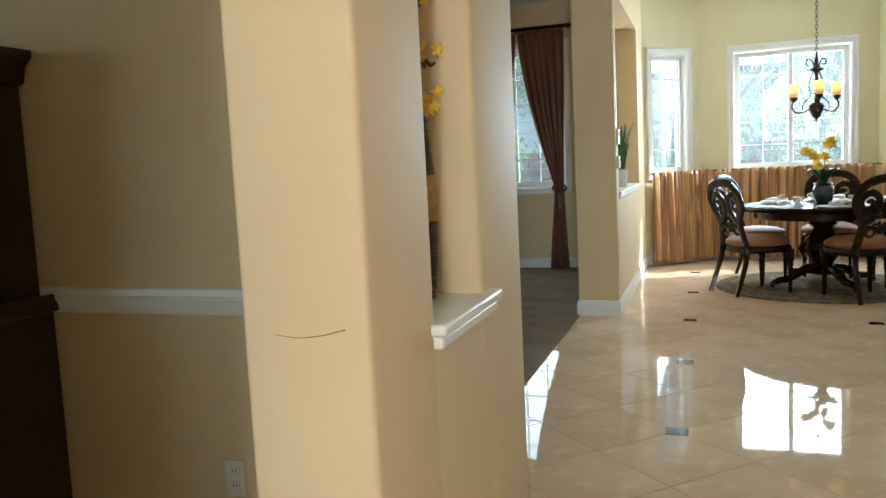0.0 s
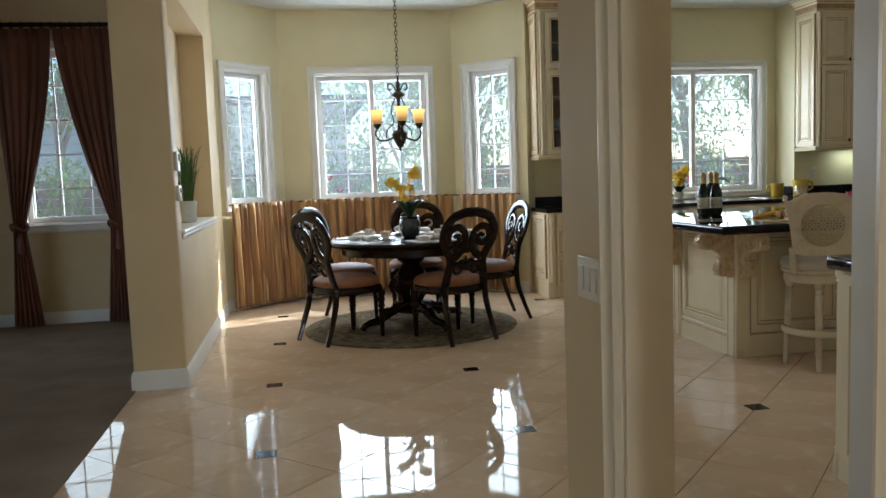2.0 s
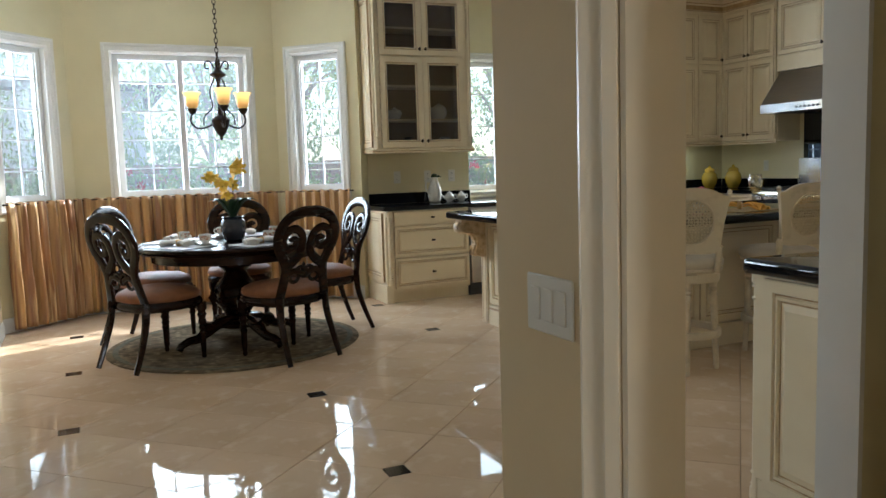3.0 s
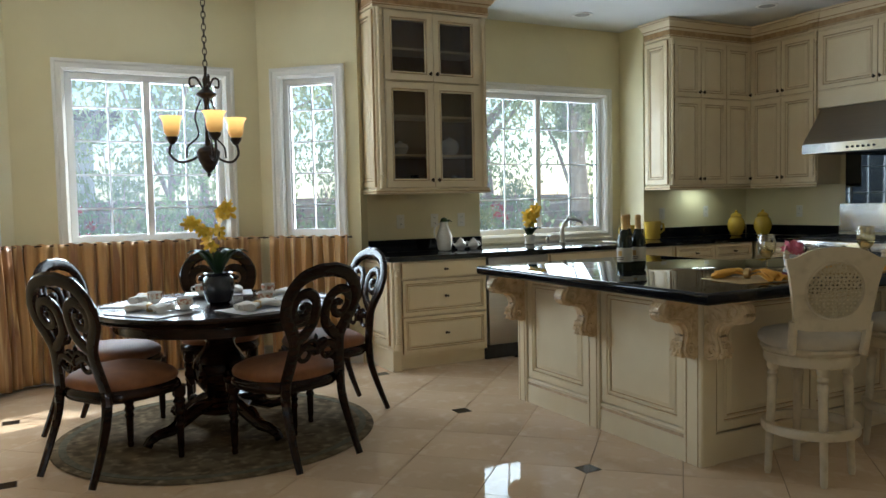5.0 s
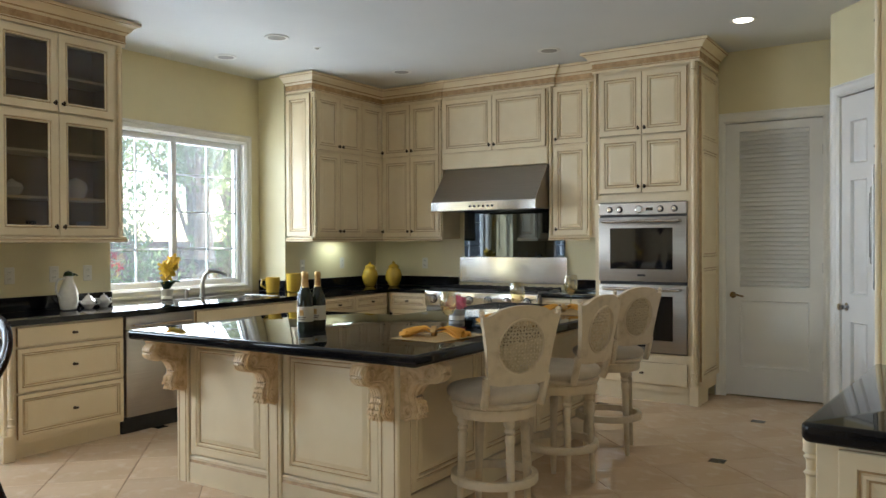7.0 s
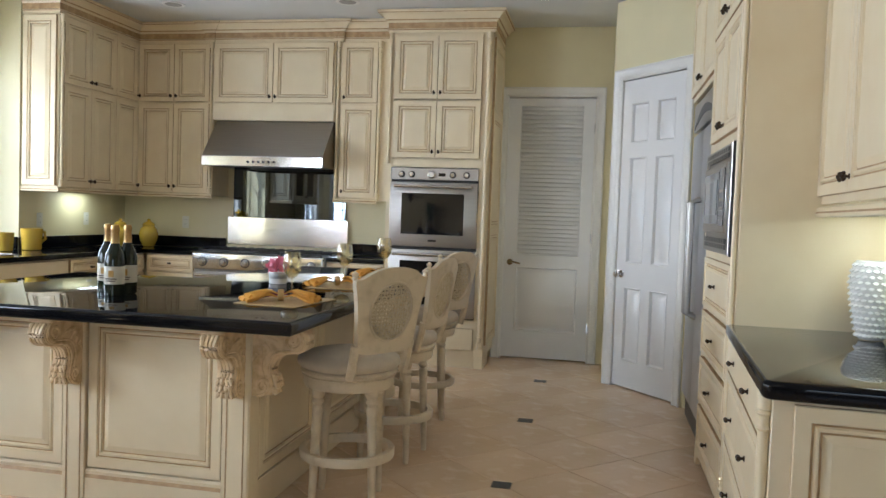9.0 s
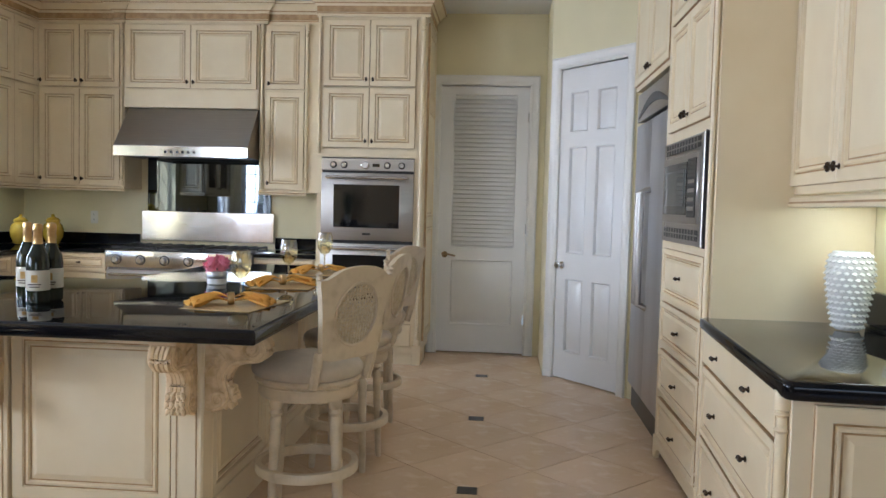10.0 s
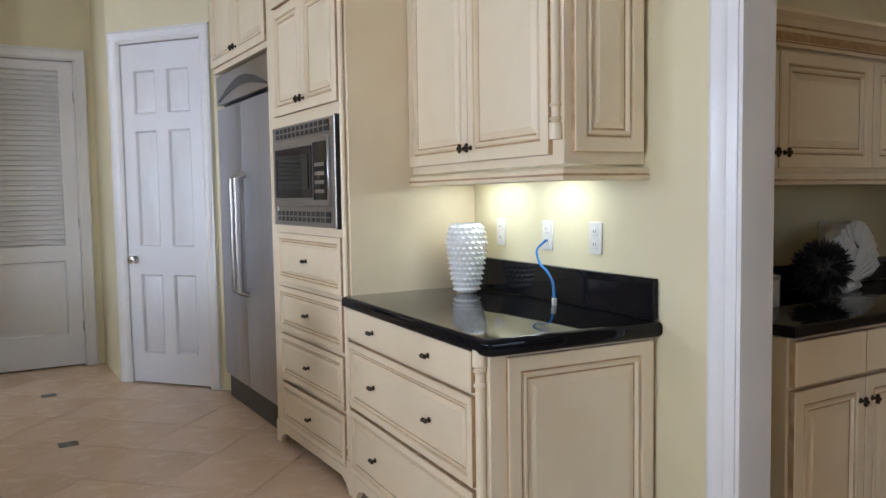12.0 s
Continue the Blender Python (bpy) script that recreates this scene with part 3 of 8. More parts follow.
# the painted edge of every door shows a thin brown line
EDGEG = (0,)


def knob(parent, x, z, y=0.0, wide=True):
    bm = bmesh.new()
    lathe(bm, [(0.010, 0), (0.010, 0.003), (0.005, 0.006), (0.005, 0.016)], 10, pose(x, y, z, rx=90))
    if wide:
        for sx, r in ((-0.011, 0.0095), (0.011, 0.0095), (0, 0.008)):
            bmesh.ops.create_icosphere(bm, subdivisions=1, radius=r, matrix=pose(x + sx, y - 0.020, z))
    else:
        for sz in (-0.010, 0.010):
            bmesh.ops.create_icosphere(bm, subdivisions=1, radius=0.009, matrix=pose(x, y - 0.020, z + sz))
        bmesh.ops.create_icosphere(bm, subdivisions=1, radius=0.010, matrix=pose(x, y - 0.024, z))
    part("knob", bm, BRONZE, parent, "dark bronze knob")


def cab_door(t, x0, x1, z0, z1, knob_at=None, y=0.0, prof=None, name="door"):
    prof = [(a, b + y) for a, b in (prof or DOORP)]
    dr = part(name, frame_ring(bmesh.new(), x0 + 0.0025, x1 - 0.0025, z0 + 0.0025, z1 - 0.0025, prof, glaze=(0, 4, 8)), [CAB, GLAZE], t, smooth=False)
    if knob_at:
        knob(dr, knob_at[0], knob_at[1], y - 0.020, wide=False)
    return dr


def drawer(t, x0, x1, z0, z1, knobs=1, y=0.0, flat=False):
    p = FLATP if flat else DRAWP
    dr = part("drawer", frame_ring(bmesh.new(), x0 + 0.0025, x1 - 0.0025, z0 + 0.0025, z1 - 0.0025, [(a, b + y) for a, b in p], glaze=(0, 4, 7)), [CAB, GLAZE], t, smooth=False)
    for k in range(knobs):
        fx = 0.5 if knobs == 1 else (0.27, 0.73)[k]
        knob(dr, x0 + (x1 - x0) * fx, (z0 + z1) / 2, y - 0.020)
    return dr


def pair(t, x0, x1, z0, z1, low=True, n=2, y=0.0):
    """Doors side by side, knobs where they meet, near the bottom (or top)."""
    w = (x1 - x0) / n
    kz = z0 + 0.055 if low else z1 - 0.055
    for i in range(n):
        a = x0 + w * i
        kx = a + w - 0.028 if (i % 2 == 0 and n > 1) else a + 0.028
        cab_door(t, a, a + w, z0, z1, (kx, kz), y)


def body(t, x0, x1, y0, y1, z0, z1, name="body"):
    return part(name, B(x0, x1, y0, y1, z0, z1, bevel=0.002), CAB, t)


def side_panel(t, x, y0, y1, z0, z1, face, name="side_panel"):
    """A framed panel on a cabinet's side at x; face -1 looks to -x, 1 to +x."""
    bm = frame_ring(bmesh.new(), y0, y1, z0, z1, DOORP, glaze=(0, 4, 8))
    m = Matrix.Translation((x, 0, 0)) @ (Matrix.Rotation(radians(90), 4, "Z"))
    if face < 0:
        m = Matrix.Translation((x, y0 + y1, 0)) @ Matrix.Rotation(radians(-90), 4, "Z")
    bmesh.ops.transform(bm, matrix=m, verts=bm.verts[:])
    part(name, bm, [CAB, GLAZE], t, smooth=False)


def pilaster(t, x, z0, z1, y=-0.016, r=0.016):
    """A slim turned quarter column on a cabinet corner."""
    prof = [(r * 1.25, z0), (r * 1.25, z0 + 0.05), (r * 0.8, z0 + 0.056), (r * 1.2, z0 + 0.064), (r * 0.8, z0 + 0.072), (r * 0.8, z0 + 0.10), (r * 1.2, z0 + 0.108), (r * 0.85, z0 + 0.116),
            (r * 0.85, z1 - 0.116), (r * 1.2, z1 - 0.108), (r * 0.8, z1 - 0.10), (r * 0.8, z1 - 0.072), (r * 1.2, z1 - 0.064), (r * 0.8, z1 - 0.056), (r * 1.25, z1 - 0.05), (r * 1.25, z1)]
    part("pilaster", lathe(bmesh.new(), prof, 10, pose(x, y, 0)), CAB, t)


CROWN = [(0, 2.87), (0.014, 2.87), (0.014, 2.892), (0.022, 2.899), (0.016, 2.906), (0.016, 2.955), (0.024, 2.962), (0.030, 2.972), (0.040, 2.980), (0.062, 3.010), (0.088, 3.026), (0.098, 3.030), (0.098, 3.052), (0, 3.052)]


def crown(t, path):
    part("crown_moulding", sweep(bmesh.new(), path, CROWN, glaze=(2, 4, 7, 10)), [CAB, GLAZE], t, smooth=False)


def crown_break(t, x, out=0.030, y=0.0, half=0.034):
    """The crown steps forward over a colonnette."""
    part("crown_break", sweep(bmesh.new(), [(x - half, y), (x - half, y - out), (x + half, y - out), (x + half, y)], CROWN, glaze=(2, 4, 7, 10)), [CAB, GLAZE], t, smooth=False)


LIGHTR = [(0, -0.004), (0.018, 0.0), (0.022, 0.012), (0.014, 0.020), (0.018, 0.032), (0.008, 0.040), (0, 0.042)]


def light_rail(t, path, z):
    part("light_rail", sweep(bmesh.new(), path, [(o, z + dz) for o, dz in LIGHTR], glaze=(2,)), [CAB, GLAZE], t, smooth=False)


UB, US, UT = 1.40, 2.30, 2.87        # upper cabinets: bottom, door split, top

# --- range wall, from the corner to the oven tower (front x grows towards -y) ---
XF = 6.53
def rw(y, x=XF):
    return pose(x, y, 0, rz=-90)


t = thing("corner_wall_cabinet", rw(9.49), "antique cream wall cabinet with glazed raised doors", "cabinet", "wall cabinets")
w = 9.49 - 8.69
body(t, 0, w, 0, 0.34, UB + 0.02, UT + 0.18)
pair(t, 0.02, w - 0.04, US + 0.01, UT - 0.01)
pair(t, 0.02, w - 0.04, UB + 0.045, US - 0.005)
pilaster(t, w - 0.02, UB + 0.04, UT)
crown(t, [(-0.095, 0), (w, 0)])
crown_break(t, w - 0.03)
light_rail(t, [(0.02, 0), (w, 0)], UB - 0.002)

t = thing("hood_wall_cabinet", rw(8.69), "antique cream cabinet above a steel hood", "cabinet", "wall cabinets")
w = 8.69 - 7.47
body(t, 0.002, w - 0.002, -0.015, 0.34, 2.14, UT + 0.18)
part("valance", B(0.01, w - 0.01, -0.026, -0.014, 2.14, 2.295, bevel=0.002), CAB, t)
pair(t, 0.02, w - 0.02, US + 0.005, UT - 0.01, y=-0.016)
crown(t, [(0, -0.02), (w, -0.02)])

t = thing("narrow_wall_cabinet", rw(7.47), "narrow antique cream wall cabinet beside the hood", "cabinet", "wall cabinets")
w = 7.47 - 6.88
body(t, 0, w, 0, 0.34, UB + 0.02, UT + 0.18)
cab_door(t, 0.05, 0.40, US + 0.01, UT - 0.01, (0.085, US + 0.06))
cab_door(t, 0.05, 0.40, UB + 0.045, US - 0.005, (0.085, UB + 0.10))
pilaster(t, 0.025, UB + 0.04, UT)
pilaster(t, 0.42, UB + 0.04, UT)
crown(t, [(0, 0), (w, 0)])
crown_break(t, 0.03)
light_rail(t, [(0, 0), (0.42, 0)], UB - 0.002)

# oven tower
OX = 6.235
t = thing("oven_tower", rw(6.88, OX), "tall antique cream cabinet housing a double oven", "cabinet")
w = 6.88 - 5.98
part("body", frame_ring(bmesh.new(), 0, w, 0.10, UT + 0.18, [(0, XB - OX - 0.01), (0, 0), (0.0001, 0)], cap=False), CAB, t, smooth=False)
bm = bmesh.new()
for a in ((0, 0.045, 0.10, UT), (w - 0.085, w, 0.10, UT), (0.045, w - 0.085, 0.10, 0.155), (0.045, w - 0.085, 0.345, 0.415), (0.045, w - 0.085, 1.725, 1.79), (0.045, w - 0.085, UT - 0.03, UT + 0.18)):
    box(bm, a[0], a[1], 0, 0.02, a[2], a[3])
box(bm, 0.03, w - 0.03, 0.03, 0.05, 0.10, UT + 0.15)
part("face_frame", bm, CAB, t, smooth=False)
pair(t, 0.045, w - 0.085, 2.305, UT - 0.02)
pair(t, 0.045, w - 0.085, 1.80, 2.295)
drawer(t, 0.045, w - 0.085, 0.155, 0.345, 1, flat=True)
part("plinth", B(0.02, w - 0.02, 0.02, 0.4, 0, 0.10), CAB, t)
part("foot", B(w - 0.07, w + 0.005, -0.012, 0.30, 0, 0.17, bevel=0.004), CAB, t)
pilaster(t, w - 0.03, 0.17, UT, -0.016, 0.02)
pilaster(t, 0.012, 1.75, UT, -0.012, 0.013)
for a, b in ((0.20, 1.2), (1.2, 2.2), (2.2, 2.84)):
    side_panel(t, w + 0.004, 0.04, XB - OX - 0.02, a, b, 1)
crown(t, [(0, 0.28), (0, -0.012), (w + 0.008, -0.012), (w + 0.008, XB - OX - 0.02)])

# --- base cabinets along the range wall ---
XBASE = 6.26
t = thing("base_cabinet", rw(9.20, XBASE), "antique cream base cabinet with drawer and doors", "cabinet", "base cabinets")
w = 9.20 - 8.69
body(t, 0, w, 0.004, 0.60, 0.10, 0.86)
part("plinth", B(0, w, 0.06, 0.5, 0, 0.10), CAB, t)
drawer(t, 0.02, w - 0.02, 0.70, 0.85, 1)
pair(t, 0.02, w - 0.02, 0.13, 0.69, low=False, n=1)
t = thing("base_cabinet", rw(7.42, XBASE), "narrow antique cream base cabinet beside the range", "cabinet", "base cabinets")
w = 7.42 - 6.885
body(t, 0, w, 0.004, 0.60, 0.10, 0.86)
part("plinth", B(0, w, 0.06, 0.5, 0, 0.10), CAB, t)
drawer(t, 0.02, w - 0.02, 0.70, 0.85, 1)
pair(t, 0.02, w - 0.02, 0.13, 0.69, low=False, n=1)

# --- window wall: wall cabinets ---
t = thing("window_wall_cabinet", pose(5.40, 9.49, 0), "antique cream wall cabinet with three narrow doors", "cabinet", "wall cabinets")
w = XF - 5.40
body(t, 0, w, 0.0, 0.34, UB + 0.02, UT + 0.18)
pair(t, 0.045, w - 0.01, US + 0.01, UT - 0.01, n=3)
pair(t, 0.045, w - 0.01, UB + 0.045, US - 0.005, n=3)
pilaster(t, 0.02, UB + 0.04, UT)
side_panel(t, 0.0, 0.02, 0.335, UB + 0.05, UT - 0.01, -1)
crown(t, [(-0.004, 0.34), (-0.004, 0), (w, 0)])
light_rail(t, [(-0.004, 0.34), (-0.004, 0), (w, 0)], UB - 0.002)

# glazed dish cabinet
t = thing("glass_door_cabinet", pose(2.27, 9.49, 0), "antique cream wall cabinet with glass doors, shelves inside", "cabinet")
w = 1.02
z0, z1 = UB + 0.02, UT + 0.18
for nm, dims in (("side_board", (0, 0.03, 0.012, 0.345, z0, z1)), ("side_board", (w - 0.03, w, 0.012, 0.345, z0, z1)), ("back_board", (0.03, w - 0.03, 0.325, 0.345, z0, z1)),
                 ("bottom_board", (0.03, w - 0.03, 0.012, 0.325, z0, z0 + 0.03)), ("top_board", (0.03, w - 0.03, 0.012, 0.325, UT - 0.01, z1)), ("divider", (0.03, w - 0.03, 0.012, 0.325, US - 0.015, US + 0.015)),
                 ("stile", (0, 0.075, 0.0, 0.0115, z0, z1)), ("stile", (w - 0.075, w, 0.0, 0.0115, z0, z1))):
    part(nm, B(*dims), CAB, t, smooth=False)
# brown sheets put the shade of the unlit inside into colour
INT = mat("interior_shade_brown", (0.38, 0.27, 0.16), (0.30, 0.21, 0.12), 8, 0.5, stretch=(1, 1, 0.2))
part("lining", B(0.032, w - 0.032, 0.316, 0.3235, z0 + 0.031, UT - 0.012), INT, t, "brown back sheet for the shade inside the cabinet", smooth=False)
for a in (0.0315, w - 0.0375):
    part("side_lining", B(a, a + 0.006, 0.02, 0.315, z0 + 0.031, UT - 0.012), INT, t, smooth=False)
GD = [(0, -0.001), (0, -0.017), (0.003, -0.020), (0.050, -0.020), (0.053, -0.011), (0.059, -0.011), (0.064, -0.019), (0.072, -0.010), (0.072, -0.003), (0.066, -0.001), (0, -0.001)]
for za, zb in ((US + 0.01, UT - 0.01), (UB + 0.045, US - 0.005)):
    for i in range(2):
        a = 0.075 + i * (w - 0.15) / 2
        b = a + (w - 0.15) / 2
        dr = part("door", frame_ring(bmesh.new(), a + 0.002, b - 0.002, za, zb, GD, cap=False, glaze=(4, 7)), [CAB, GLAZE], t, smooth=False)
        part("pane", B(a + 0.068, b - 0.068, -0.008, -0.004, za + 0.066, zb - 0.066), CGLASS, dr, "clear glass", smooth=False).visible_shadow = False
        knob(dr, (b - 0.03) if i == 0 else (a + 0.03), za + 0.06, -0.020, wide=False)
for z in (2.56, 1.70, 2.02):
    part("shelf", B(0.038, w - 0.038, 0.03, 0.314, z, z + 0.018), CAB, t, smooth=False)
pilaster(t, 0.03, UB + 0.04, UT)
pilaster(t, w - 0.03, UB + 0.04, UT)
side_panel(t, 0.0, 0.02, 0.335, UB + 0.05, UT - 0.01, -1)
side_panel(t, w, 0.02, 0.335, UB + 0.05, UT - 0.01, 1)
crown(t, [(-0.006, 0.34), (-0.006, -0.006), (w + 0.006, -0.006), (w + 0.006, 0.34)])
light_rail(t, [(-0.004, 0.34), (-0.004, -0.004), (w + 0.004, -0.004), (w + 0.004, 0.34)], UB - 0.002)

# window wall: base units
YF = 9.235
t = thing("drawer_cabinet", pose(2.25, YF, 0), "antique cream base cabinet with three drawers", "cabinet", "base cabinets")
w = 0.86
body(t, 0.005, w, 0.004, 0.60, 0.10, 0.86)
part("plinth", B(0.06, w, 0.05, 0.55, 0, 0.10), CAB, t)
drawer(t, 0.085, w - 0.01, 0.725, 0.85, 1, flat=True)
drawer(t, 0.085, w - 0.01, 0.43, 0.715, 1)
drawer(t, 0.085, w - 0.01, 0.13, 0.42, 1)
part("foot", B(-0.004, 0.075, -0.008, 0.55, 0, 0.17, bevel=0.004), CAB, t)
pilaster(t, 0.04, 0.17, 0.86, -0.012, 0.02)
side_panel(t, 0.004, 0.05, 0.58, 0.20, 0.84, -1)
t = thing("sink_cabinet", pose(3.73, YF, 0), "antique cream sink base cabinet", "cabinet", "base cabinets")
w = 1.45
body(t, 0, w, 0.004, 0.60, 0.10, 0.86)
part("plinth", B(0, w, 0.06, 0.5, 0, 0.10), CAB, t)
drawer(t, 0.02, w - 0.02, 0.725, 0.85, 0, flat=True)
pair(t, 0.02, w - 0.02, 0.13, 0.71, low=False)
t = thing("base_cabinet", pose(5.19, YF, 0), "antique cream base cabinet with drawers and doors", "cabinet", "base cabinets")
w = XBASE - 5.19
body(t, 0, w, 0.004, 0.60, 0.10, 0.86)
part("plinth", B(0, w, 0.06, 0.5, 0, 0.10), CAB, t)
drawer(t, 0.02, w / 2, 0.70, 0.85, 1), drawer(t, w / 2, w - 0.01, 0.70, 0.85, 1)
pair(t, 0.02, w - 0.01, 0.13, 0.69, low=False)

# dishwasher
t = thing("dishwasher", pose(3.115, YF, 0), "built-in stainless steel dishwasher", "dishwasher")
part("body", B(0, 0.61, 0.02, 0.58, 0.10, 0.86), BLACKP, t)
part("door", B(0.005, 0.605, -0.022, 0.018, 0.125, 0.755, bevel=0.006, seg=2), STEEL, t, "brushed steel door")
part("control_panel", B(0.005, 0.605, -0.022, 0.018, 0.76, 0.855, bevel=0.006, seg=2), STEEL, t)
hb = tube(bmesh.new(), [(0.05, -0.022, 0.79), (0.05, -0.05, 0.79), (0.56, -0.05, 0.79), (0.56, -0.022, 0.79)], 0.010, 8)
part("handle", hb, CHROME, t)
part("toe_kick", B(0.0, 0.61, 0.03, 0.06, 0.0, 0.12), BLACKP, t, "black toe kick")

# ---- counters ----
ZT = 0.90


def slab(name, pts, label, hole=None, z0=0.862, edge=0.012):
    bm = bmesh.new()
    prism(bm, pts, z0, ZT)
    es = [e for e in bm.edges if abs(e.verts[0].co.z - e.verts[1].co.z) < 1e-5]
    bmesh.ops.bevel(bm, geom=es, offset=edge, segments=4, profile=0.5, affect="EDGES")
    return solid(name, bm, GRAN, label, "countertop")


cn = [(2.235, YF - 0.03), (6.23, YF - 0.03), (6.23, 8.695), (XB - 0.002, 8.695), (XB - 0.002, YW - 0.002), (5.373, YW - 0.002), (5.373, YK - 0.002), (3.422, YK - 0.002), (3.422, YW - 0.002), (2.235, YW - 0.002)]
slab("countertop", cn, "polished black granite countertop under the window")
slab("countertop", [(6.23, 7.415), (6.23, 6.882), (XB - 0.002, 6.882), (XB - 0.002, 7.415)], "polished black granite countertop beside the range")


def splash(name, x0, x1, y0, y1, h=0.105):
    return solid(name, B(x0, x1, y0, y1, ZT + 0.001, ZT + h, bevel=0.003), GRAN, "black granite backsplash strip", "backsplash")


splash("backsplash", 2.245, 3.421, YW - 0.022, YW - 0.002)
splash("backsplash", 5.376, XB - 0.024, YW - 0.022, YW - 0.002)
splash("backsplash", 5.352, 5.373, YW - 0.0, YK - 0.005)
splash("backsplash", XB - 0.022, XB - 0.002, 8.70, YW - 0.023)
splash("backsplash", XB - 0.022, XB - 0.002, 6.89, 7.41)

# ---- island ----
IX0, IX1, IY0, IY1 = 2.36, 5.15, 6.145, 8.11
slab("island_countertop", [(IX0, IY0), (IX1, IY0), (IX1, 7.30), (3.82, 7.30), (3.82, IY1), (IX0, IY1)], "polished black granite island countertop", z0=0.845, edge=0.016)
LX, BY0, BY1, BX1 = 2.62, 6.43, 8.03, 5.05
t = thing("kitchen_island", pose(LX, BY1, 0, rz=-90), "antique cream island base with panels and carved corbels", "kitchen island")
W, D = BY1 - BY0, BX1 - LX
body(t, 0.03, W - 0.03, 0.03, 1.12, 0.0, 0.842)
body(t, 0.81, W - 0.031, 1.12, D - 0.03, 0.0, 0.842)
for x0, x1 in ((0.0, 0.10), (0.725, 0.835), (W - 0.12, W)):
    part("post", B(x0, x1, 0.0, 0.05, 0, 0.843, bevel=0.004), CAB, t)
    for gx in (x0 + 0.02, x1 - 0.024):
        part("bead", B(gx, gx + 0.005, -0.0025, 0.001, 0.0, 0.60), GLAZE, t, smooth=False)
part("plinth", sweep(bmesh.new(), [(0.10, 0.018), (0.725, 0.018)], [(0, 0), (0.012, 0), (0.012, 0.12), (0.006, 0.135), (0.010, 0.15), (0, 0.16)], glaze=(2,)), [CAB, GLAZE], t, smooth=False)
part("plinth", sweep(bmesh.new(), [(0.835, 0.018), (W - 0.12, 0.018)], [(0, 0), (0.012, 0), (0.012, 0.12), (0.006, 0.135), (0.010, 0.15), (0, 0.16)], glaze=(2,)), [CAB, GLAZE], t, smooth=False)
for x0, x1 in ((0.105, 0.72), (0.84, W - 0.125)):
    cab_door(t, x0, x1, 0.165, 0.835, None, 0.030, name="panel")
# stool side of the island
SP = [(0.10, 0.79), (0.79, 1.48), (1.48, D - 0.05)]
part("post", B(W - 0.05, W + 0.004, 0.004, 0.10, 0, 0.8435, bevel=0.004), CAB, t)
for a, b in SP:
    side_panel(t, W - 0.016, a + 0.004, b - 0.004, 0.165, 0.835, 1, "panel")
part("plinth", B(W - 0.03, W - 0.004, 0.10, D, 0, 0.15, bevel=0.004), CAB, t)


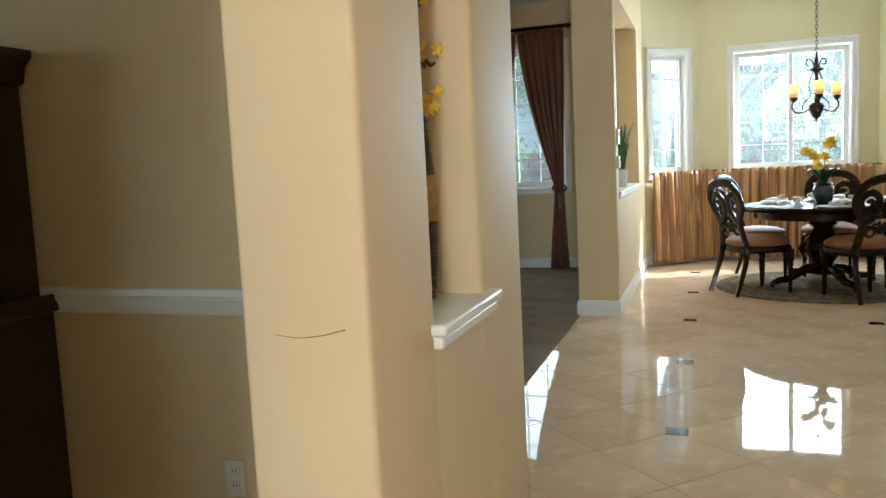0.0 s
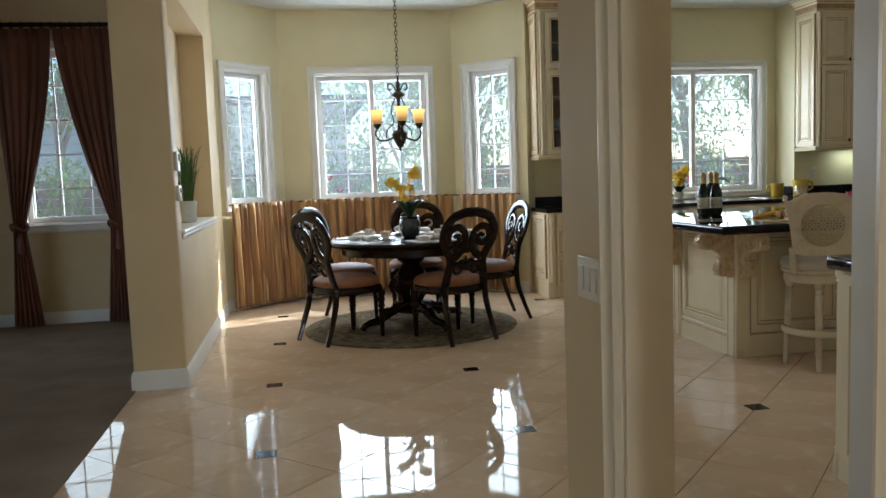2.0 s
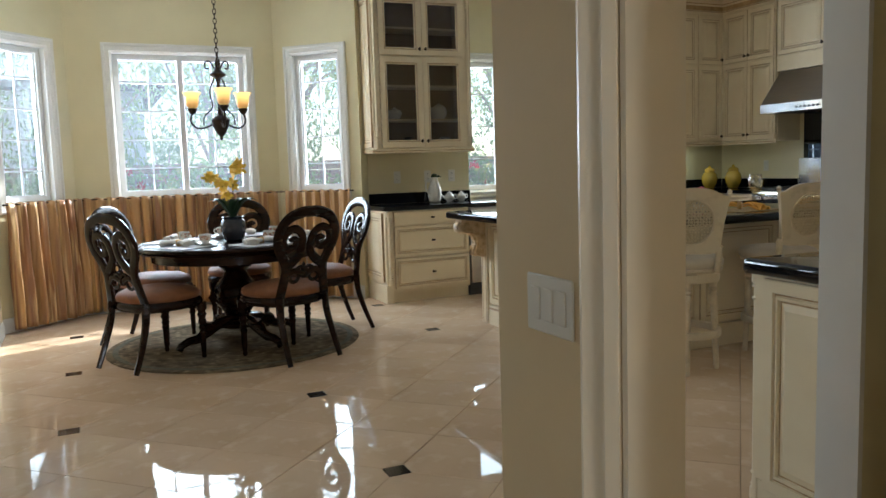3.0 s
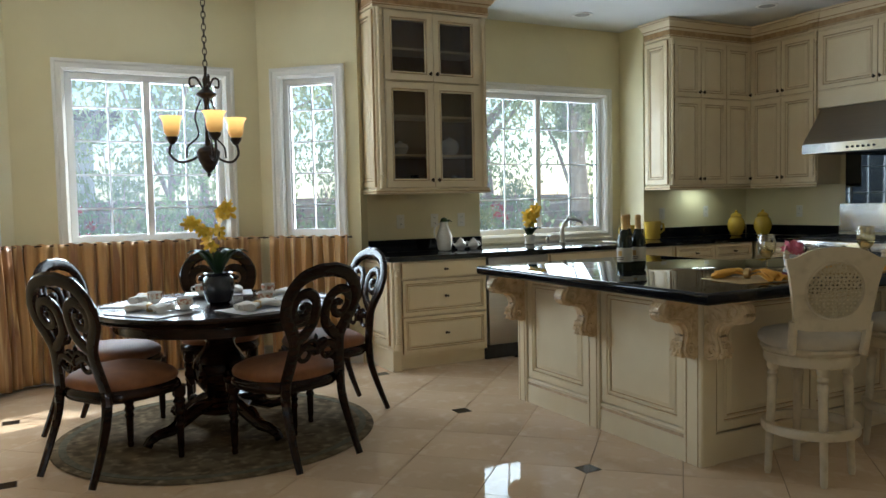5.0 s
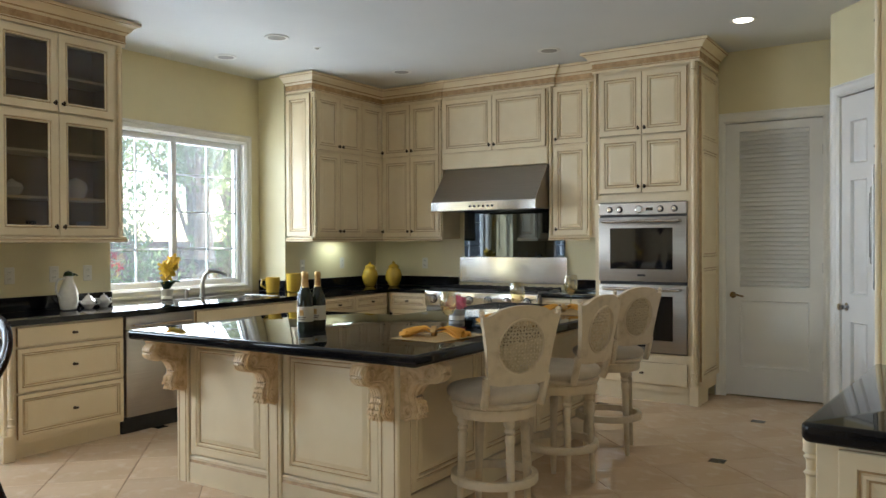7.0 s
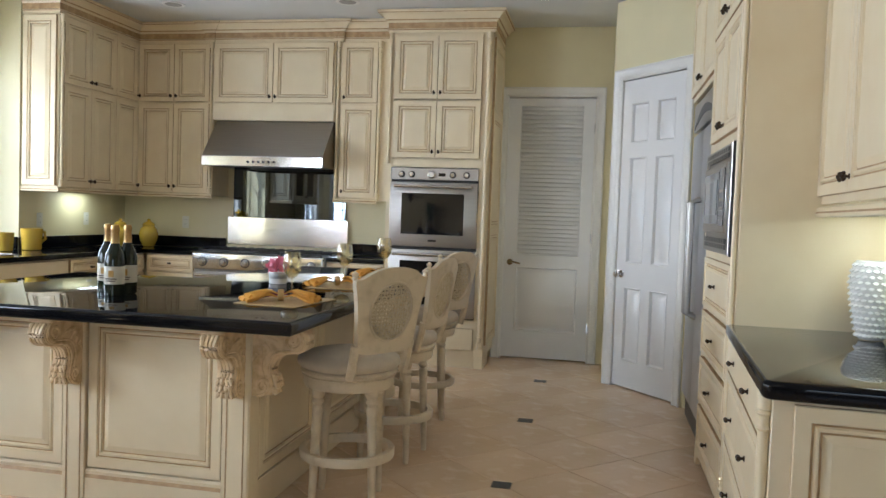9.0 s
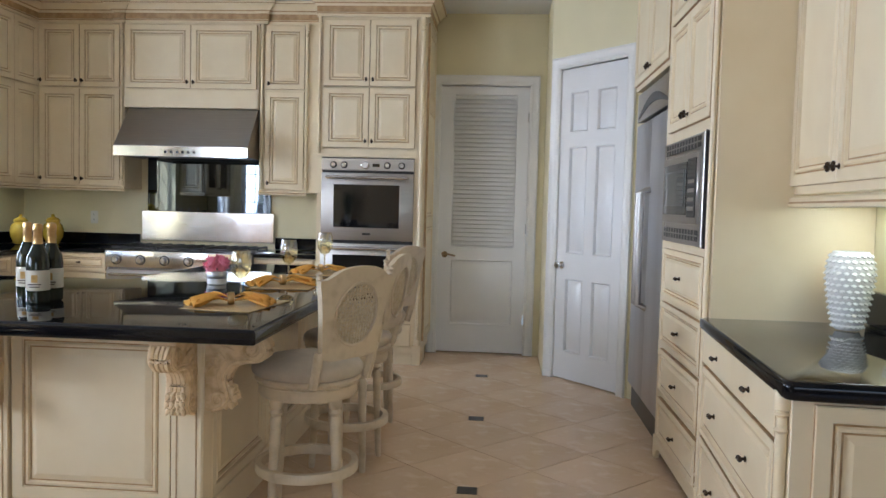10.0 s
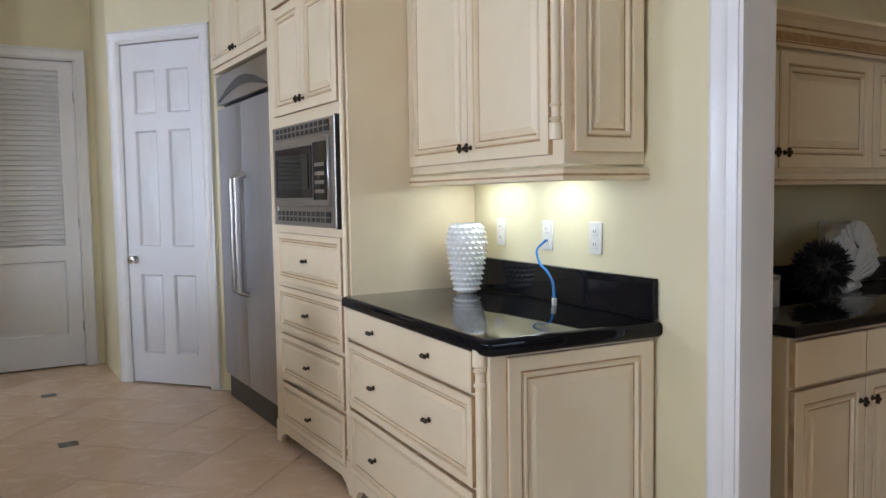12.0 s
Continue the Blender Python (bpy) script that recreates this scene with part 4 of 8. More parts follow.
def corbel(parent, m):
    """A carved scroll bracket: x across, -y outwards, z up; top at z 0."""
    bm = bmesh.new()
    th = 0.040
    front = [tuple(p) for p in smooth_path([(-0.200, -0.012, 0), (-0.232, -0.045, 0), (-0.228, -0.085, 0), (-0.195, -0.108, 0), (-0.155, -0.112, 0), (-0.115, -0.122, 0), (-0.088, -0.150, 0), (-0.078, -0.190, 0), (-0.088, -0.225, 0), (-0.092, -0.260, 0), (-0.070, -0.292, 0), (-0.035, -0.305, 0)], 3)]
    prof = [(0, 0), (-0.20, 0)] + [p[:2] for p in front] + [(0, -0.30)]
    vs = [[bm.verts.new((sx, y, z)) for y, z in prof] for sx in (-th, th)]
    n = len(prof)
    for i in range(n):
        j = (i + 1) % n
        bm.faces.new((vs[0][i], vs[0][j], vs[1][j], vs[1][i]))
    bm.faces.new(vs[0]), bm.faces.new(vs[1])
    box(bm, -th - 0.012, th + 0.012, -0.215, 0.0, -0.016, -0.001, bevel=0.004)

    def spiral(cy, cz, r0, turns, start, sgn=1):
        out = []
        for i in range(26):
            s = i / 25
            a = start + sgn * s * turns * 2 * math.pi
            r = r0 * (1 - 0.84 * s)
            out.append((cy + r * math.cos(a), cz + r * math.sin(a)))
        return out
    rim = [(y + 0.010, z + 0.004) for y, z, _ in front[4:]]
    for sx in (-th, th):
        tube(bm, [(sx, y, z) for y, z in rim], lambda s: 0.0075, 6, up=(1, 0, 0))
        tube(bm, [(sx, y + 0.026, z + 0.012) for y, z in rim[3:-4]], lambda s: 0.0045, 5, up=(1, 0, 0))
        tube(bm, [(sx, y, z) for y, z in spiral(-0.178, -0.060, 0.047, 1.6, math.pi * 0.5)], lambda s: 0.010 - 0.004 * s, 6, up=(1, 0, 0))
        tube(bm, [(sx, y, z) for y, z in spiral(-0.052, -0.258, 0.034, 1.3, math.pi, -1)], lambda s: 0.008 - 0.003 * s, 6, up=(1, 0, 0))
        for k in range(4):
            a0 = math.radians(200 + 32 * k)
            y0, z0 = -0.06 + 0.012 * k, -0.055 - 0.022 * k
            tube(bm, smooth_path([(sx, y0, z0), (sx, y0 + 0.035 * math.cos(a0), z0 + 0.022 * math.sin(a0)), (sx, y0 + 0.055 * math.cos(a0), z0 + 0.045 * math.sin(a0))], 4), lambda s: 0.010 * (1 - 0.75 * s), 6, 0.8, up=(1, 0, 0))
    # acanthus ribs down the front, and the hanging leaf at its foot
    for sx in (-0.026, -0.009, 0.009, 0.026):
        tube(bm, [(sx * (1 - 0.25 * i / len(front)), y - 0.003, z) for i, (y, z, _) in enumerate(front[1:-3])], lambda s: 0.0095 + 0.002 * math.sin(14 * s), 6)
    for r_, (y, z) in enumerate(((-0.094, -0.222), (-0.102, -0.248), (-0.092, -0.276))):
        for sx in (-0.030, -0.012, 0.012, 0.030):
            tube(bm, [(sx * 0.5, y + 0.012, z + 0.012), (sx * 0.9, y - 0.004, z), (sx * 1.15, y - 0.012, z - 0.016)], lambda s: 0.012 * math.sin(math.pi * (0.25 + 0.65 * s)), 6)
    bmesh.ops.transform(bm, matrix=m, verts=bm.verts[:])
    part("corbel", bm, CORB, parent, "carved acanthus corbel with brown glaze")


for x in (0.05, 0.78, W - 0.06):
    corbel(t, pose(x, 0.0, 0.843))
corbel(t, pose(W + 0.004, 0.055, 0.843, rz=90))
corbel(t, pose(W - 0.016, D - 0.10, 0.843, rz=90))

# ---- range, hood, splash, ovens ----
t = thing("range_hood", rw(8.65), "brushed stainless steel wall hood above the range", "range hood")
w = 1.17
bm = bmesh.new()
pr = [(-0.005, 2.135), (-0.28, 1.79), (-0.28, 1.70), (0.33, 1.70), (0.33, 2.135)]
a = [bm.verts.new((0, y, z)) for y, z in pr]
b = [bm.verts.new((w, y, z)) for y, z in pr]
for i in range(5):
    j = (i + 1) % 5
    if i != 2:
        bm.faces.new((a[i], a[j], b[j], b[i]))
bm.faces.new(a), bm.faces.new(b)
bmesh.ops.bevel(bm, geom=bm.edges[:], offset=0.004, segments=2, affect="EDGES", profile=0.5)
part("canopy", bm, STEEL, t, smooth=False)
part("front_band", B(-0.002, w + 0.002, -0.286, -0.276, 1.695, 1.785, bevel=0.003), STEELP, t, "polished steel band")
part("underside", B(0.02, w - 0.02, -0.26, 0.32, 1.715, 1.725), BLACKP, t)
for i in range(6):
    part("button", lathe(bmesh.new(), [(0.011, 0), (0.011, 0.008), (0.0, 0.009)], 12, pose(w / 2 + 0.05 * (i - 2.5) , -0.286, 1.735, rx=90)), BLACKP, t)

t = thing("range_backsplash", pose(XB - 0.004, 8.655, 0, rz=-90), "stainless steel panels on the wall behind the range", "backsplash")
part("glass_panel", B(0.03, 1.20, -0.012, 0.0, 1.225, 1.75), DARKMIR, t, "dark mirror-like panel", smooth=False)
part("steel_panel", B(-0.02, 1.235, -0.030, 0.0, 0.95, 1.225, bevel=0.004), STEELP, t, "wavy polished steel panel")

t = thing("gas_range", rw(8.69, 6.19), "stainless steel gas range with six knobs", "range")
w = 1.27
part("body", B(0.004, w - 0.004, 0.03, 0.64, 0.10, 0.885, bevel=0.004), STEEL, t)
part("control_panel", B(0.004, w - 0.004, -0.02, 0.03, 0.745, 0.895, bevel=0.012, seg=3), STEELP, t)
part("oven_door", B(0.01, w - 0.01, 0.0, 0.03, 0.16, 0.735, bevel=0.006), STEEL, t)
part("oven_window", B(0.25, w - 0.25, -0.004, 0.002, 0.32, 0.62), BLACKG, t)
part("handle", tube(bmesh.new(), [(0.06, 0.0, 0.69), (0.06, -0.05, 0.69), (w - 0.06, -0.05, 0.69), (w - 0.06, 0.0, 0.69)], 0.013, 8), CHROME, t)
part("toe_kick", B(0.01, w - 0.01, 0.06, 0.09, 0, 0.10), BLACKP, t)
part("cooktop", B(0.01, w - 0.01, 0.03, 0.63, 0.885, 0.897, bevel=0.003), BLACKP, t, "black enamel cooktop")
for i in range(6):
    x = 0.11 + i * (w - 0.22) / 5
    kb = lathe(bmesh.new(), [(0.034, 0), (0.034, 0.006), (0.026, 0.010), (0.024, 0.036), (0.020, 0.040), (0, 0.041)], 16, pose(x, -0.02, 0.815, rx=90))
    part("knob", kb, STEELH, t, "round control knob")
    part("bezel", lathe(bmesh.new(), [(0.043, 0), (0.043, 0.004), (0.033, 0.005)], 18, pose(x, -0.021, 0.815, rx=90)), BLACKP, t)
for i in range(3):
    gx = 0.03 + i * (w - 0.06) / 3
    gw = (w - 0.06) / 3 - 0.01
    bm = bmesh.new()
    for k in range(5):
        x = gx + 0.01 + k * (gw - 0.02) / 4
        box(bm, x - 0.006, x + 0.006, 0.05, 0.60, 0.915, 0.930)
    for y in (0.055, 0.32, 0.59):
        box(bm, gx, gx + gw, y - 0.006, y + 0.006, 0.906, 0.922)
        for x in (gx + 0.006, gx + gw - 0.006):
            box(bm, x - 0.006, x + 0.006, y - 0.006, y + 0.006, 0.896, 0.91)
    part("grate", bm, BLACKP, t, "black cast iron grate", smooth=False)
    for y in (0.19, 0.46):
        part("burner", lathe(bmesh.new(), [(0.05, 0.896), (0.05, 0.904), (0.035, 0.906), (0.033, 0.912), (0, 0.913)], 16, pose(gx + gw / 2, y, 0)), BLACKP, t)

t = thing("double_oven", rw(6.835, OX), "stainless steel built-in double wall oven", "oven")
w = 0.77
part("body", B(0, w, 0.0, 0.028, 0.42, 1.72), BLACKP, t)
part("control_panel", B(0, w, -0.03, -0.001, 1.612, 1.715, bevel=0.004), STEEL, t, "steel control panel")
dial = lathe(bmesh.new(), [(0.035, 0), (0.035, 0.010), (0.028, 0.014), (0, 0.015)], 18, pose(w / 2 - 0.02, -0.03, 1.658, rx=90))
part("dial", dial, CHROME, t)
part("clock_face", lathe(bmesh.new(), [(0.024, 0), (0.024, 0.002), (0, 0.0025)], 16, pose(w / 2 - 0.02, -0.045, 1.658, rx=90)), TRIM, t)
for x in (0.10, 0.19, w - 0.22, w - 0.10):
    part("knob", lathe(bmesh.new(), [(0.022, 0), (0.020, 0.024), (0.016, 0.028), (0, 0.029)], 14, pose(x, -0.03, 1.658, rx=90)), STEELH, t)
    part("bezel", lathe(bmesh.new(), [(0.029, 0), (0.029, 0.003), (0.023, 0.004)], 16, pose(x, -0.0305, 1.658, rx=90)), BLACKP, t, "dark ring")
part("display", B(w / 2 + 0.04, w / 2 + 0.10, -0.032, -0.028, 1.645, 1.672), BLACKG, t)
for z0, z1 in ((1.036, 1.592), (0.43, 1.008)):
    dr = part("oven_door", B(0, w, -0.035, -0.001, z0, z1, bevel=0.005, seg=2), STEEL, t)
    part("oven_window", B(0.105, w - 0.115, -0.038, -0.032, z0 + 0.105, z1 - 0.095, bevel=0.002), BLACKG, dr, "dark glass window")
    part("handle", tube(bmesh.new(), [(0.05, -0.035, z1 - 0.038), (0.05, -0.085, z1 - 0.038), (w - 0.05, -0.085, z1 - 0.038), (w - 0.05, -0.035, z1 - 0.038)], 0.014, 10), STEELH, dr, "steel bar handle")
    part("badge", B(w / 2 - 0.035, w / 2 + 0.035, -0.038, -0.034, z0 + 0.045, z0 + 0.062), BLACKP, dr, smooth=False)

# ---- side counter, microwave tower, refrigerator (fronts face +y) ----
YT = 4.46


def sw(x, y=YT):
    return pose(x, y, 0, rz=180)


STEELB = mat("satin_steel", (0.56, 0.57, 0.60), (0.51, 0.52, 0.55), 7, 0.42, 1.0, stretch=(1, 1, 0.05))
t = thing("refrigerator", sw(5.24, 4.40), "built-in stainless steel refrigerator", "refrigerator")
w = 1.09
part("body", B(0, w, 0.02, 0.60, 0.08, 2.12), BLACKP, t)
part("door", B(0.004, w * 0.48, -0.03, 0.015, 0.16, 1.91, bevel=0.008, seg=2), STEELB, t, "steel door")
part("door", B(w * 0.485, w - 0.004, -0.03, 0.015, 0.16, 1.91, bevel=0.008, seg=2), STEELB, t, "steel door")
part("grille", B(0.0, w, -0.03, 0.015, 1.935, 2.12, bevel=0.006, seg=2), STEEL, t, "curved steel top grille")
bm = bmesh.new()
for i in range(16):
    s = i / 15
    x = 0.06 + s * (w - 0.12)
    z = 1.962 + 0.10 * math.sin(math.pi * s)
    bm.verts.new((x, -0.034, z)), bm.verts.new((x, -0.034, 1.950 + 0.055 * math.sin(math.pi * s)))
bm.verts.ensure_lookup_table()
for i in range(15):
    bm.faces.new([bm.verts[k] for k in (2 * i, 2 * i + 2, 2 * i + 3, 2 * i + 1)])
ex = bmesh.ops.extrude_face_region(bm, geom=bm.faces[:])
bmesh.ops.translate(bm, verts=[v for v in ex["geom"] if isinstance(v, bmesh.types.BMVert)], vec=(0, 0.01, 0))
part("vent", bm, BLACKP, t, "black arched vent", smooth=False)
for x in (w * 0.44, w * 0.525):
    part("handle", tube(bmesh.new(), [(x, -0.03, 0.74), (x, -0.085, 0.76), (x, -0.085, 1.45), (x, -0.03, 1.47)], 0.021, 10, up=(1, 0, 0)), STEEL, t, "brushed steel bar handle")
part("toe_grille", B(0, w, 0.0, 0.05, 0.0, 0.14), BLACKP, t)

t = thing("fridge_top_cabinet", sw(5.26, 4.44), "antique cream cabinet above the refrigerator", "cabinet", "wall cabinets")
w = 1.13
body(t, 0, w, 0, 0.62, 2.14, UT + 0.18)
pair(t, 0.02, w - 0.02, 2.17, UT - 0.01)
crown(t, [(0, -0.004), (w, -0.004)])

t = thing("microwave_tower", sw(4.12), "tall antique cream cabinet with drawers and built-in microwave", "cabinet")
w = 4.12 - 3.10
part("body", B(0, w, 0.004, YT - YS - 0.002, 0.10, UT + 0.18, bevel=0.002), CAB, t)
pair(t, 0.14, w - 0.06, 1.74, 2.28)
pair(t, 0.14, w - 0.06, 2.29, UT - 0.01)
for z0, z1 in ((0.13, 0.36), (0.38, 0.62), (0.64, 0.87), (0.89, 1.15)):
    drawer(t, 0.14, w - 0.06, z0, z1, 1)
part("skirt", extrude_xz(bmesh.new(), [(0.0, 0.0), (0.06, 0.0), (0.09, 0.045), (0.14, 0.07), (w - 0.14, 0.07), (w - 0.09, 0.045), (w - 0.06, 0.0), (w, 0.0), (w, 0.115), (0.0, 0.115)], -0.004, 0.02, 0.002), CAB, t)
pilaster(t, w - 0.025, 0.12, UT, -0.010, 0.014)
crown(t, [(0, -0.004), (w + 0.004, -0.004), (w + 0.004, YT - YS - 0.02)])

t = thing("microwave_oven", sw(3.965, YT - 0.002), "built-in stainless steel microwave with slotted trim kit", "microwave")
w = 0.80
part("trim_frame", frame_ring(bmesh.new(), 0, w, 1.19, 1.68, [(0, 0), (0, -0.030), (0.003, -0.034), (0.045, -0.034), (0.047, -0.028)], cap=True), STEEL, t, smooth=False)
part("side_edge", B(w - 0.001, w + 0.005, -0.030, 0.0, 1.185, 1.685), BLACKP, t, "black edge seal")
dr = part("door", B(0.05, w - 0.05, -0.046, -0.029, 1.285, 1.60, bevel=0.004), STEEL, t)
part("door_window", B(0.075, w - 0.235, -0.049, -0.044, 1.325, 1.565), BLACKG, dr, "dark glass window")
part("window_mesh", frame_ring(bmesh.new(), 0.115, w - 0.275, 1.365, 1.53, [(0, -0.0485), (0, -0.0505), (0.004, -0.051), (0.006, -0.050)], cap=True), DARKMIR, dr, "grey window mesh", smooth=False)
part("control_panel", B(w - 0.215, w - 0.065, -0.0495, -0.044, 1.315, 1.575), BLACKG, dr)
for k in range(4):
    part("key_row", B(w - 0.195, w - 0.085, -0.051, -0.049, 1.345 + 0.04 * k, 1.362 + 0.04 * k), STEEL, dr, smooth=False)
for z0 in (1.212, 1.620):
    part("vent_recess", B(0.055, w - 0.055, -0.0355, -0.0335, z0, z0 + 0.048), BLACKP, t, "black vent recess", smooth=False)
    part("vent_bar", B(0.055, w - 0.055, -0.038, -0.0352, z0 + 0.021, z0 + 0.027), STEEL, t, smooth=False)
    for k in range(1, 12):
        x = 0.055 + (w - 0.11) * k / 12
        part("vent_divider", B(x - 0.005, x + 0.005, -0.0378, -0.0352, z0, z0 + 0.048), STEEL, t, smooth=False)

YF2 = 4.455
t = thing("side_drawer_cabinet", SROT @ sw(3.095, YF2), "antique cream base cabinet with three wide drawers", "cabinet")
w = 3.095 - 1.88
body(t, 0, w, 0.004, YF2 - YS - 0.002, 0.10, 0.86)
drawer(t, 0.03, w - 0.075, 0.715, 0.85, 2, flat=True)
drawer(t, 0.03, w - 0.075, 0.415, 0.705, 2)
drawer(t, 0.03, w - 0.075, 0.12, 0.405, 2)
part("skirt", extrude_xz(bmesh.new(), [(0.0, 0.0), (0.05, 0.0), (0.08, 0.045), (0.14, 0.065), (w - 0.18, 0.065), (w - 0.12, 0.045), (w - 0.09, 0.0), (w, 0.0), (w, 0.105), (0.0, 0.105)], -0.004, 0.02, 0.002), CAB, t)
pilaster(t, w - 0.03, 0.0, 0.86, -0.012, 0.019)
side_panel(t, w - 0.004, 0.06, YF2 - YS - 0.02, 0.08, 0.835, 1)
part("plinth", B(w - 0.02, w + 0.004, 0.03, YF2 - YS - 0.004, 0.0, 0.10), CAB, t)
slab("side_countertop", [(1.84, YS + 0.002), (3.097, YS + 0.002), (3.097, YF2 + 0.03), (1.868, YF2 + 0.03), (1.85, YF2 + 0.022), (1.84, YF2 + 0.004)], "polished black granite side countertop", z0=0.846, edge=0.017).matrix_world = SROT
splash("side_backsplash", 1.86, 3.097, YS + 0.002, YS + 0.024, 0.14).matrix_world = SROT

t = thing("side_wall_cabinet", SROT @ sw(3.095, 4.14), "antique cream wall cabinet with two doors, lit beneath", "cabinet", "wall cabinets")
w = 3.095 - 1.93
body(t, 0, w, 0, 4.14 - YS - 0.002, UB + 0.02, UT + 0.18)
pair(t, 0.02, w - 0.06, UB + 0.05, UT - 0.01)
pilaster(t, w - 0.028, UB + 0.10, UT, -0.012, 0.018)
side_panel(t, w, 0.03, 0.31, UB + 0.06, UT - 0.01, 1)
light_rail(t, [(0, -0.002), (w + 0.004, -0.002), (w + 0.004, 0.33)], UB - 0.03)
crown(t, [(0, -0.004), (w + 0.004, -0.004), (w + 0.004, 0.33)])

# pantry units seen through the passage
t = thing("pantry_base_cabinet", pose(1.55, 3.66, 0, rz=-90), "antique cream pantry base cabinet with drawers and doors", "cabinet")
w = 2.4
body(t, 0, w, 0.004, 0.57, 0.10, 0.86)
part("plinth", B(0, w, 0.06, 0.5, 0, 0.10), CAB, t)
edges = [0.01, 0.40, 0.86, 1.32, 1.78, 2.24]
for i, (a, b) in enumerate(zip(edges, edges[1:])):
    drawer(t, a, b, 0.70, 0.85, 0, flat=True)
    cab_door(t, a, b, 0.12, 0.69, (b - 0.035 if i % 2 == 0 else a + 0.035, 0.61))
slab("pantry_countertop", [(1.52, 3.67), (1.52, 1.24), (2.125, 1.24), (2.125, 3.67)], "polished black granite pantry countertop")
splash("pantry_backsplash", 2.105, 2.126, 1.25, 3.67)
t = thing("pantry_wall_cabinet", pose(1.82, 3.66, 0, rz=-90), "antique cream pantry wall cabinet with crown", "cabinet")
body(t, 0, w, 0, 0.305, 1.37, 1.90)
edges = [0.02, 0.29, 0.87, 1.45, 2.03]
for i, (a, b) in enumerate(zip(edges, edges[1:])):
    cab_door(t, a, b, 1.405, 1.825, (b - 0.03 if i % 2 == 0 else a + 0.03, 1.46))
part("crown_moulding", sweep(bmesh.new(), [(0, -0.004), (w, -0.004)], [(o, 1.835 + (z - 2.87) * 0.6) for o, z in CROWN], glaze=(2, 4, 7)), [CAB, GLAZE], t, smooth=False)
light_rail(t, [(0, -0.002), (w, -0.002)], 1.345)

# ---- more materials ----
RUST = mat("rust_brown_velvet", (0.20, 0.085, 0.045), (0.13, 0.05, 0.028), 9, 0.8, bumps=(300, 0.3, 0.001), sheen=0.3)
DRAPE = mat("rust_brown_drapery", (0.19, 0.055, 0.02), (0.11, 0.03, 0.011), 5, 0.45, stretch=(1, 1, 0.15), bumps=(200, 0.3, 0.001), sheen=0.2)


def cafe_mat():
    m, n, l, p = nodes("gold_rust_satin")
    c1, f, _ = noise_mix(n, l, (0.47, 0.27, 0.095), (0.24, 0.105, 0.033), 11, 3, 0.40, 0.60, stretch=(1, 1, 0.05))
    c2, f2, _ = noise_mix(n, l, c1, (0.62, 0.42, 0.18), 22, 2, 0.54, 0.68, stretch=(1, 1, 0.05))
    l.new(c2, p.inputs["Base Color"])
    p.inputs["Roughness"].default_value = 0.36
    p.inputs["Sheen Weight"].default_value = 0.25
    bump(n, l, p, fine(n, l, 240), 0.2, 0.001)
    return m


CAFE = cafe_mat()
TAN = mat("tan_suede_seat", (0.30, 0.115, 0.04), (0.22, 0.085, 0.03), 12, 0.6, bumps=(260, 0.4, 0.001), sheen=0.08)
SEATC = mat("cream_seat_fabric", (0.58, 0.49, 0.36), (0.50, 0.42, 0.31), 10, 0.75, bumps=(300, 0.4, 0.001), sheen=0.2)
CANE = mat("woven_cane", (0.64, 0.54, 0.36), (0.54, 0.43, 0.26), 60, 0.5)
CHINA = mat("white_china", (0.80, 0.79, 0.75), (0.76, 0.75, 0.71), 6, 0.12, coat=0.3)
CHINAB = mat("patterned_band", (0.45, 0.22, 0.14), (0.75, 0.68, 0.55), 60, 0.2, lo=0.45, hi=0.55)
LINEN = mat("white_linen", (0.74, 0.71, 0.66), (0.68, 0.65, 0.60), 14, 0.85, bumps=(350, 0.5, 0.001))
MATW = mat("pale_woven_placemat", (0.60, 0.60, 0.60), (0.50, 0.50, 0.51), 60, 0.5, stretch=(1, 8, 1), bumps=(200, 0.4, 0.001))
MATO = mat("straw_placemat", (0.55, 0.40, 0.18), (0.45, 0.30, 0.12), 40, 0.45, bumps=(160, 0.5, 0.002))
NAPK = mat("marigold_napkin", (0.78, 0.42, 0.07), (0.68, 0.34, 0.05), 10, 0.8, bumps=(260, 0.4, 0.001))
YELC = mat("yellow_ceramic", (0.62, 0.42, 0.05), (0.55, 0.36, 0.04), 5, 0.16, coat=0.4)
PETAL = mat("yellow_petal", (0.88, 0.64, 0.05), (0.80, 0.50, 0.02), 40, 0.5)
PINK = mat("pink_petal", (0.75, 0.22, 0.28), (0.65, 0.14, 0.2), 40, 0.5)
LEAFD = mat("dark_green_leaf", (0.012, 0.032, 0.010), (0.022, 0.05, 0.014), 20, 0.45, spec=0.25)
GRASS = mat("green_grass_blade", (0.06, 0.13, 0.03), (0.10, 0.18, 0.05), 20, 0.5)
STEMM = mat("brown_twig", (0.06, 0.035, 0.02), (0.10, 0.06, 0.03), 30, 0.7)
POTB = mat("dark_glazed_pot", (0.018, 0.022, 0.03), (0.035, 0.04, 0.05), 14, 0.12, coat=0.5)
VASEB = mat("ribbed_brown_ceramic", (0.045, 0.022, 0.013), (0.075, 0.038, 0.02), 18, 0.3)
VASEG = mat("etched_tan_band", (0.45, 0.28, 0.12), (0.36, 0.21, 0.08), 24, 0.45, bumps=(50, 0.6, 0.003))
VASEL = mat("pale_etched_line", (0.58, 0.42, 0.22), (0.50, 0.35, 0.17), 30, 0.5)
WHITEV = mat("white_glazed_ceramic", (0.78, 0.77, 0.72), (0.70, 0.69, 0.64), 30, 0.25, coat=0.2)
